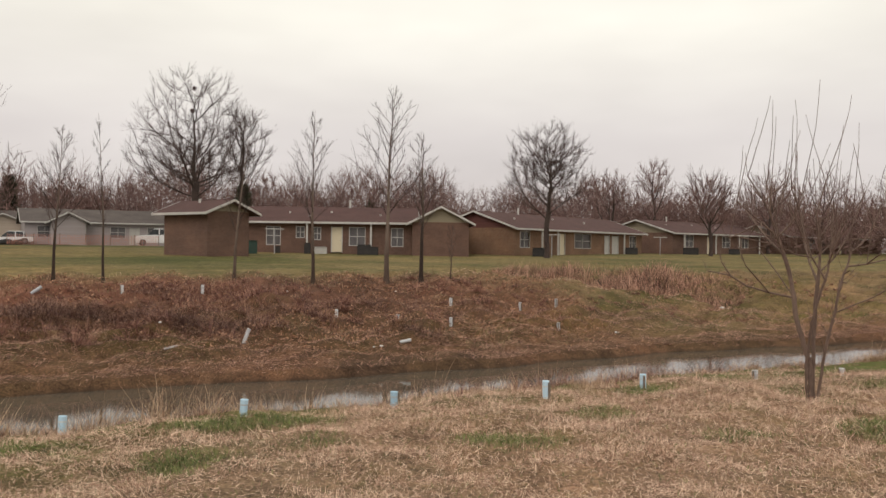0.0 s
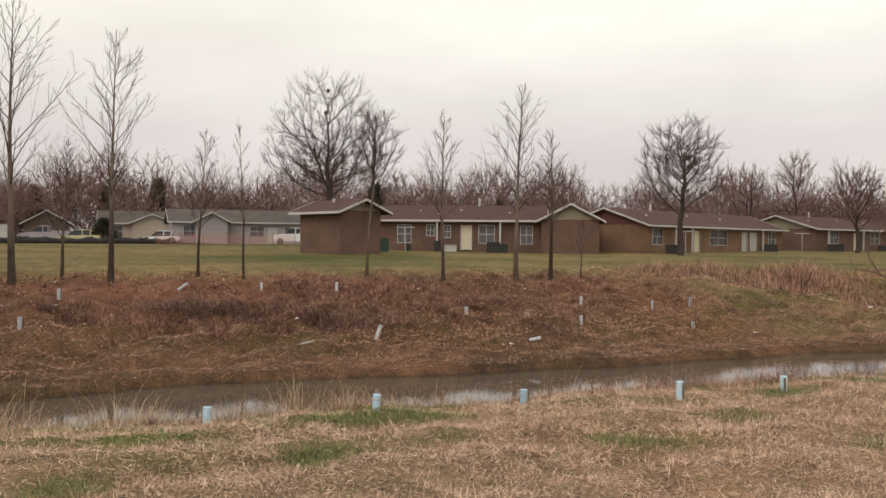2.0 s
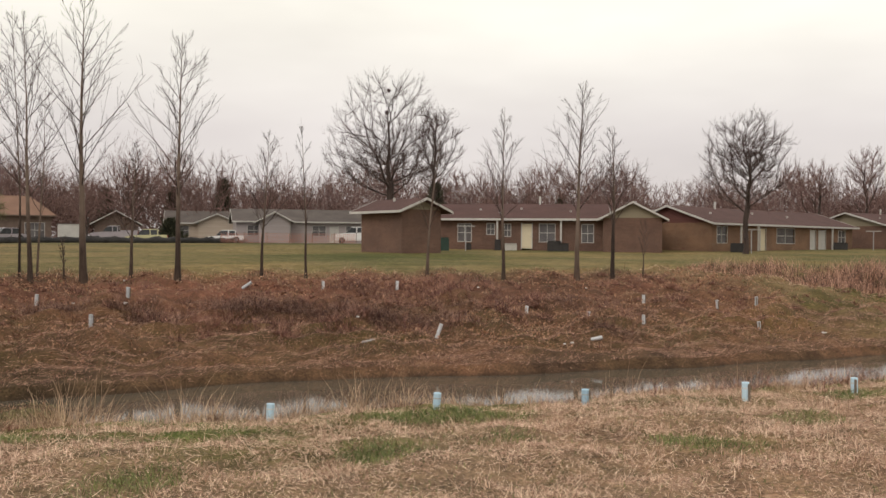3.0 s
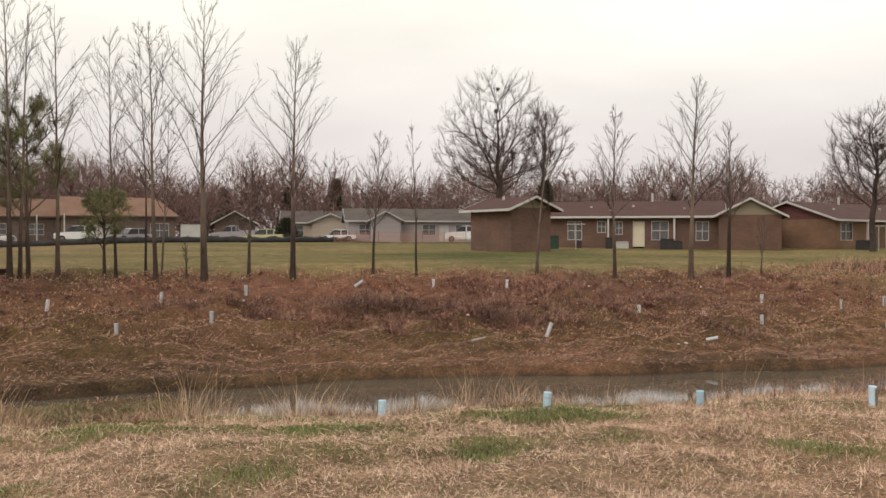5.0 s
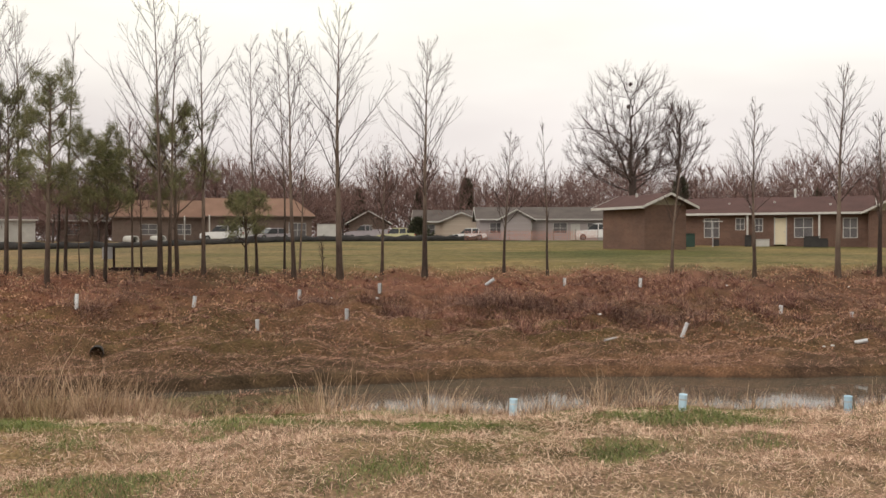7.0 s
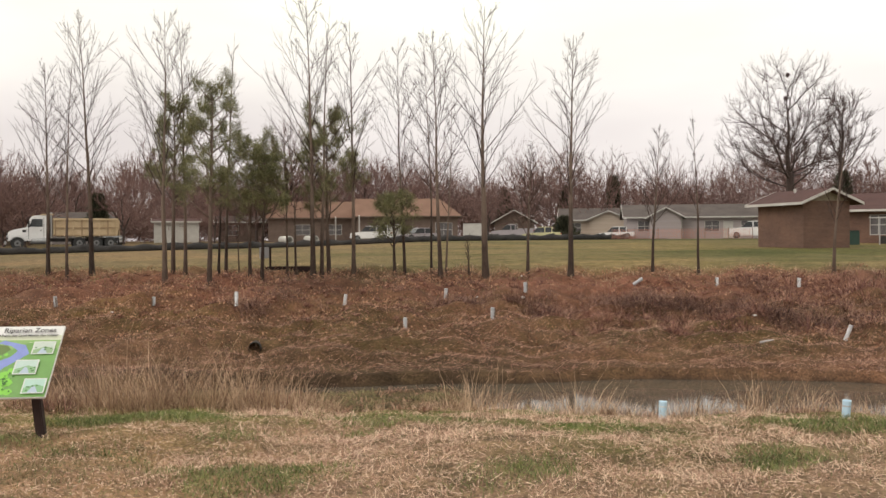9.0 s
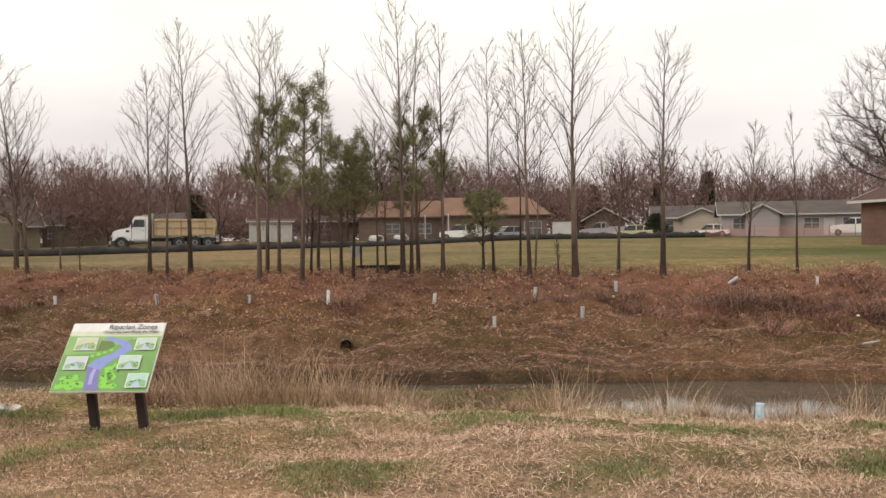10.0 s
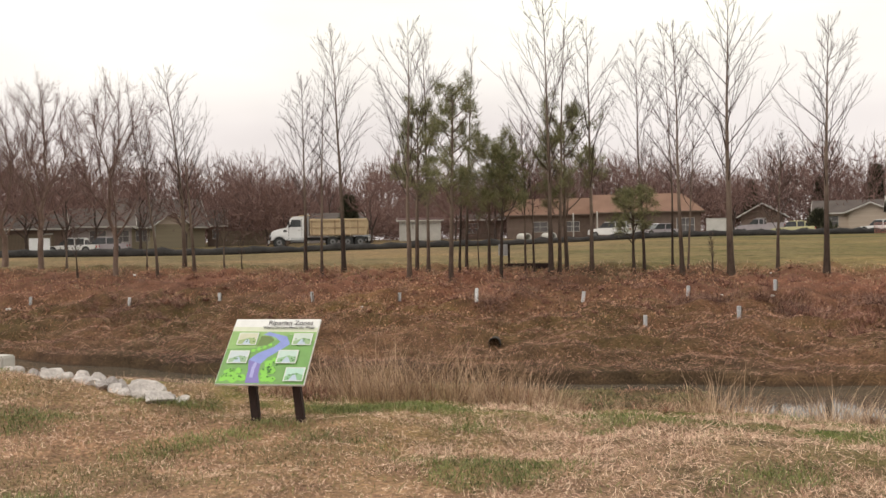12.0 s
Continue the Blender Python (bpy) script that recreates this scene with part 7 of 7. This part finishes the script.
    cx, cy = scatter(rng, 5200, 22, 64, 10, 19, lambda x, y: (ground(x, y) > -0.92) * step(10.8, 11.6, bank(x, y)) * (1 - step(15.0, 15.6, bank(x, y))) * np.clip((waves(x, y, 2.1, 28) - 0.3) * 3, 0.1, 1))
    tufts(cx, cy, rng.uniform(0.05, 0.16, len(cx)), 16, 1.2, 0.008, M_BENCH, "shelf_weeds", "low olive-brown weeds on the ditch shelf", "weeds", 0.7)

    def brush(x, y):
        u, v = along_across(x, y)
        return step(4.8, 5.8, u) * (1 - step(9.6, 11.5, u)) * step(9.2, 9.8, v) * (1 - step(11.2, 12.6, v)) * (0.3 + 0.7 * (waves(x, y, 1.6, 26) > 0.42))

    cx, cy = scatter(rng, 1500, -22, 12, 9, 17, brush)
    tufts(cx, cy, rng.uniform(0.18, 0.46, len(cx)), 46, 0.8, 0.006, M_RUST, "near_brush", "brown dead brush on the near ditch bank", "weeds", 0.6)
    cx, cy = scatter(rng, 1000, -30, 84, 8.5, 19, shore)
    tufts(cx, cy, rng.uniform(0.35, 0.75, len(cx)), 6, 0.25, 0.006, M_TALL, "tall_stalks", "single tall pale stalks at the water", "grass", 0.15)

    def bench(x, y):
        v = bank(x, y)
        return step(16.24, 16.4, v) * (1 - step(20, 22.5, v)) * (0.45 + 0.55 * (waves(x, y, 1.5, 3) > 0.45))

    x, y = scatter(rng, 700000, -30, 80, 14, 34, bench)
    n = len(x)
    v, q = strands(rng, x, y, rng.uniform(0.018, 0.062, n), rng.uniform(0.004, 0.0075, n), 0.54 + 2.2 * (waves(x, y, 1.8, 14) - 0.5) + rng.normal(0, 0.8, n), np.clip(rng.normal(0.1, 0.3, n), -0.2, 1.1), ground(x, y) + rng.uniform(0, 0.05, n) * (0.3 + waves(x, y, 2.5, 5)))
    stuff("bank_grass", v, q, M_BENCH, "flattened olive-brown grass on the ditch bank", "grass")

    def weeds(x, y):
        v = across(x, y)
        return step(18.8, 20.5, v) * (1 - step(26, 27.5, v)) * (0.15 + 0.85 * (waves(x, y, 0.9, 3) > 0.40 + 0.12 * step(12, 22, -x))) * (1 - 0.8 * step(1.0, 4.5, x))

    cx, cy = scatter(rng, 6500, -30, 80, 17, 42, weeds)
    big = np.clip((waves(cx, cy, 0.62, 2) - 0.32) * 2.2, 0, 1) * rng.uniform(0.6, 1.2, len(cx))
    tufts(cx, cy, (0.14 + 0.28 * big) * (1 - 0.55 * step(23.5, 26, across(cx, cy))) * (1 - 0.35 * step(10, 22, -cx)), 70, 1.0, 0.012, M_RUST, "dead_weeds", "tangled red-brown dead weeds on the bank", "weeds")

    cx, cy = scatter(rng, 520, -30, 80, 18.5, 36, lambda x, y: step(19.8, 21, across(x, y)) * (1 - step(24, 26, across(x, y))) * (1 - step(0, 3, x)) * (waves(x, y, 0.75, 2) > 0.52))
    # bearing, distance, spread and number of clumps of the darker thickets
    for az, d, wide, many in ((23.7, 21.8, 0.9, 26), (21.8, 22.2, 0.7, 26), (18.0, 21.8, 0.9, 24), (14.9, 21.3, 0.7, 22), (12.2, 21.7, 0.7, 26), (2.2, 21.6, 0.5, 9), (5.7, 24.0, 0.7, 10), (16.5, 24.0, 0.9, 12), (33.7, 21.6, 0.9, 18), (30.4, 21.4, 0.8, 16), (27.0, 21.6, 0.8, 14), (48.3, 21.4, 0.6, 9), (70.7, 25.7, 1.2, 20), (68.0, 24.6, 0.8, 14), (9.0, 22.6, 0.7, 10)):
        px, py = bearing(az, d)
        cx = np.concatenate([cx, px + rng.normal(0, wide * 0.6, many) * 1.5])
        cy = np.concatenate([cy, py + rng.normal(0, wide * 0.35, many)])
    tufts(cx, cy, rng.uniform(0.25, 0.62, len(cx)), 110, 1.2, 0.007, M_BRAMBLE, "brambles", "low rounded thickets of mauve-brown brambles", "brambles", 0.9)

    cx, cy = scatter(rng, 6500, -30, 80, 15, 34, lambda x, y: step(16.28, 16.4, bank(x, y)) * (1 - step(20, 22, bank(x, y))) * np.clip(waves(x, y, 1.3, 12) * 1.4 - 0.4 + 0.4 * (1 - step(16.8, 17.3, bank(x, y))), 0, 1))
    tufts(cx, cy, rng.uniform(0.07, 0.2, len(cx)), 40, 1.35, 0.007, M_BENCH, "low_weeds", "low matted brown weeds on the lower bank", "weeds", 0.7)

    x, y = scatter(rng, 60000, -30, 82, 15, 42, lambda x, y: step(16.3, 16.5, bank(x, y)) * (1 - step(24, 26, bank(x, y))) * (1 - 0.8 * step(-2.5, 3, x)) * np.clip((waves(x, y, 1.5, 17) - 0.42) * 4, 0.03, 1))
    n = len(x)
    v, f = blades(rng, x, y, rng.uniform(0.08, 0.24, n), rng.uniform(0.6, 1.4, n), rng.uniform(0.004, 0.008, n), 0.0, 0.9, 0.54 + math.pi * rng.integers(0, 2, n) + rng.normal(0, 0.7, n))
    v[:, 2] += np.repeat(0.06 * np.clip(waves(x, y, 1.5, 17) - 0.3, 0, 1), 5)
    stuff("tangled_stems", v, f, M_RUST, "tangled flattened brown stems on the ditch bank", "weeds")

    cx, cy = scatter(rng, 5200, -30, 82, 17, 42, lambda x, y: step(18.2, 19.5, bank(x, y)) * (1 - step(25.5, 27.5, bank(x, y))) * np.clip((waves(x, y, 1.9, 24) - 0.40) * 4, 0.08, 1) * (1 - 0.5 * step(1, 5, x)))
    tufts(cx, cy, rng.uniform(0.08, 0.24, len(cx)), 22, 1.0, 0.008, M_TALL, "bank_tufts", "scattered straw-coloured tufts on the bank", "grass", 0.8)

    def olive(x, y):
        v = across(x, y)
        top = step(21.5, 24, v) * (1 - step(28, 30, v)) * (0.45 + 0.55 * step(8, 20, -x))
        w = bank(x, y)
        low = step(16.9, 17.4, w) * (1 - step(18.8, 20.3, w)) * (waves(x, y, 0.9, 15) > 0.44)
        return np.clip(top + low, 0, 1) * (waves(x, y, 1.6, 16) > 0.42)

    x, y = scatter(rng, 130000, -30, 82, 15, 46, olive)
    n = len(x)
    v, f = blades(rng, x, y, rng.uniform(0.06, 0.16, n), rng.uniform(0.2, 1.3, n), 0.011, 0.0)
    x, y = scatter(rng, 150000, 24, 64, 10, 20, lambda x, y: (ground(x, y) > -0.93) * (bank(x, y) > 10.5) * (bank(x, y) < 15.3) * (waves(x, y, 2.6, 18) > 0.38))
    n = len(x)
    v2, f2 = blades(rng, x, y, rng.uniform(0.03, 0.11, n), rng.uniform(0.5, 1.5, n), 0.008, 0.0)
    f = [np.vstack([a, b + len(v)]) for a, b in zip(f, f2)]
    v = np.vstack([v, v2])
    stuff("olive_grass", v, f, M_OLIVE, "short olive-green grass among weeds on the bank", "grass")

    def lawn_edge(x, y):
        v = across(x, y)
        return step(25, 26.5, v) * (1 - step(27.5, 31, v)) * (1 - 0.8 * step(2, 5, x))

    x, y = scatter(rng, 90000, -30, 80, 24, 50, lawn_edge)
    n = len(x)
    v, f = blades(rng, x, y, rng.uniform(0.05, 0.18, n), rng.uniform(0.1, 1.0, n), 0.011, 0.01)
    stuff("edge_grass", v, f, M_TALL, "ragged tan grass at the foot of the young trees", "grass")

    def swale(x, y):
        gap, s = swale_gap(x, y - 1.3)
        return np.exp(-((gap / 2.0) ** 2)) * (s < 0.99) * (s > 0.01)

    x, y = scatter(rng, 170000, -26, 6, 26, 50, swale)
    n = len(x)
    v, f = blades(rng, x, y, rng.uniform(0.2, 0.62, n) * (0.5 + 1.0 * waves(x, y, 1.4, 3)), np.abs(rng.normal(0.45, 0.35, n)), 0.014, 0.02, 0.5)
    gap_line = lambda x, y: swale_gap(x + 1.2, y + 3.4)
    x2, y2 = scatter(rng, 60000, -24, 6, 22, 42, lambda x, y: 1.0 * np.exp(-((gap_line(x, y)[0] / 0.6) ** 2)) * (0.5 + 0.7 * (waves(x, y, 1.2, 19) > 0.4)))
    m = len(x2)
    lip_v, lip_q = strands(rng, x2, y2, rng.uniform(0.03, 0.09, m), rng.uniform(0.005, 0.010, m), rng.uniform(0, 6.28, m), np.clip(rng.normal(0.2, 0.3, m), -0.1, 1.2), ground(x2, y2) + rng.uniform(0, 0.03, m))
    stuff("lip_grass", lip_v, lip_q, M_STRAW, "pale dry grass on the lip of a side ditch", "grass")
    stuff("swale_weeds", v, f, M_BENCH, "tall tan-brown weeds in a shallow side ditch", "weeds")

    x, y = scatter(rng, 240000, -30, 80, 16, 42, lambda x, y: step(17.0, 19.5, across(x, y)) * (1 - step(26.5, 28, across(x, y))) * (1 - 0.7 * step(2, 6, x)) * np.clip(0.25 + 1.6 * (waves(x, y, 0.8, 7) - 0.35), 0.08, 1))
    n = len(x)
    z = ground(x, y) + rng.uniform(0.02, 0.16, n)
    c = np.stack([x, y, z], 1)
    e1 = unit(rng.normal(0, 1, (n, 3)))
    e2 = unit(np.cross(e1, rng.normal(0, 1, (n, 3))))
    s = rng.uniform(0.012, 0.038, n)[:, None]
    v = np.stack([c - e1 * s, c - e2 * s * 0.55 + e1 * s * 0.1, c + e1 * s, c + e2 * s * 0.55], 1).reshape(-1, 3)
    stuff("fallen_leaves", v, np.arange(n * 4).reshape(-1, 4), M_LEAF, "curled orange-brown fallen leaves on the bank", "leaves")


grow_grass()
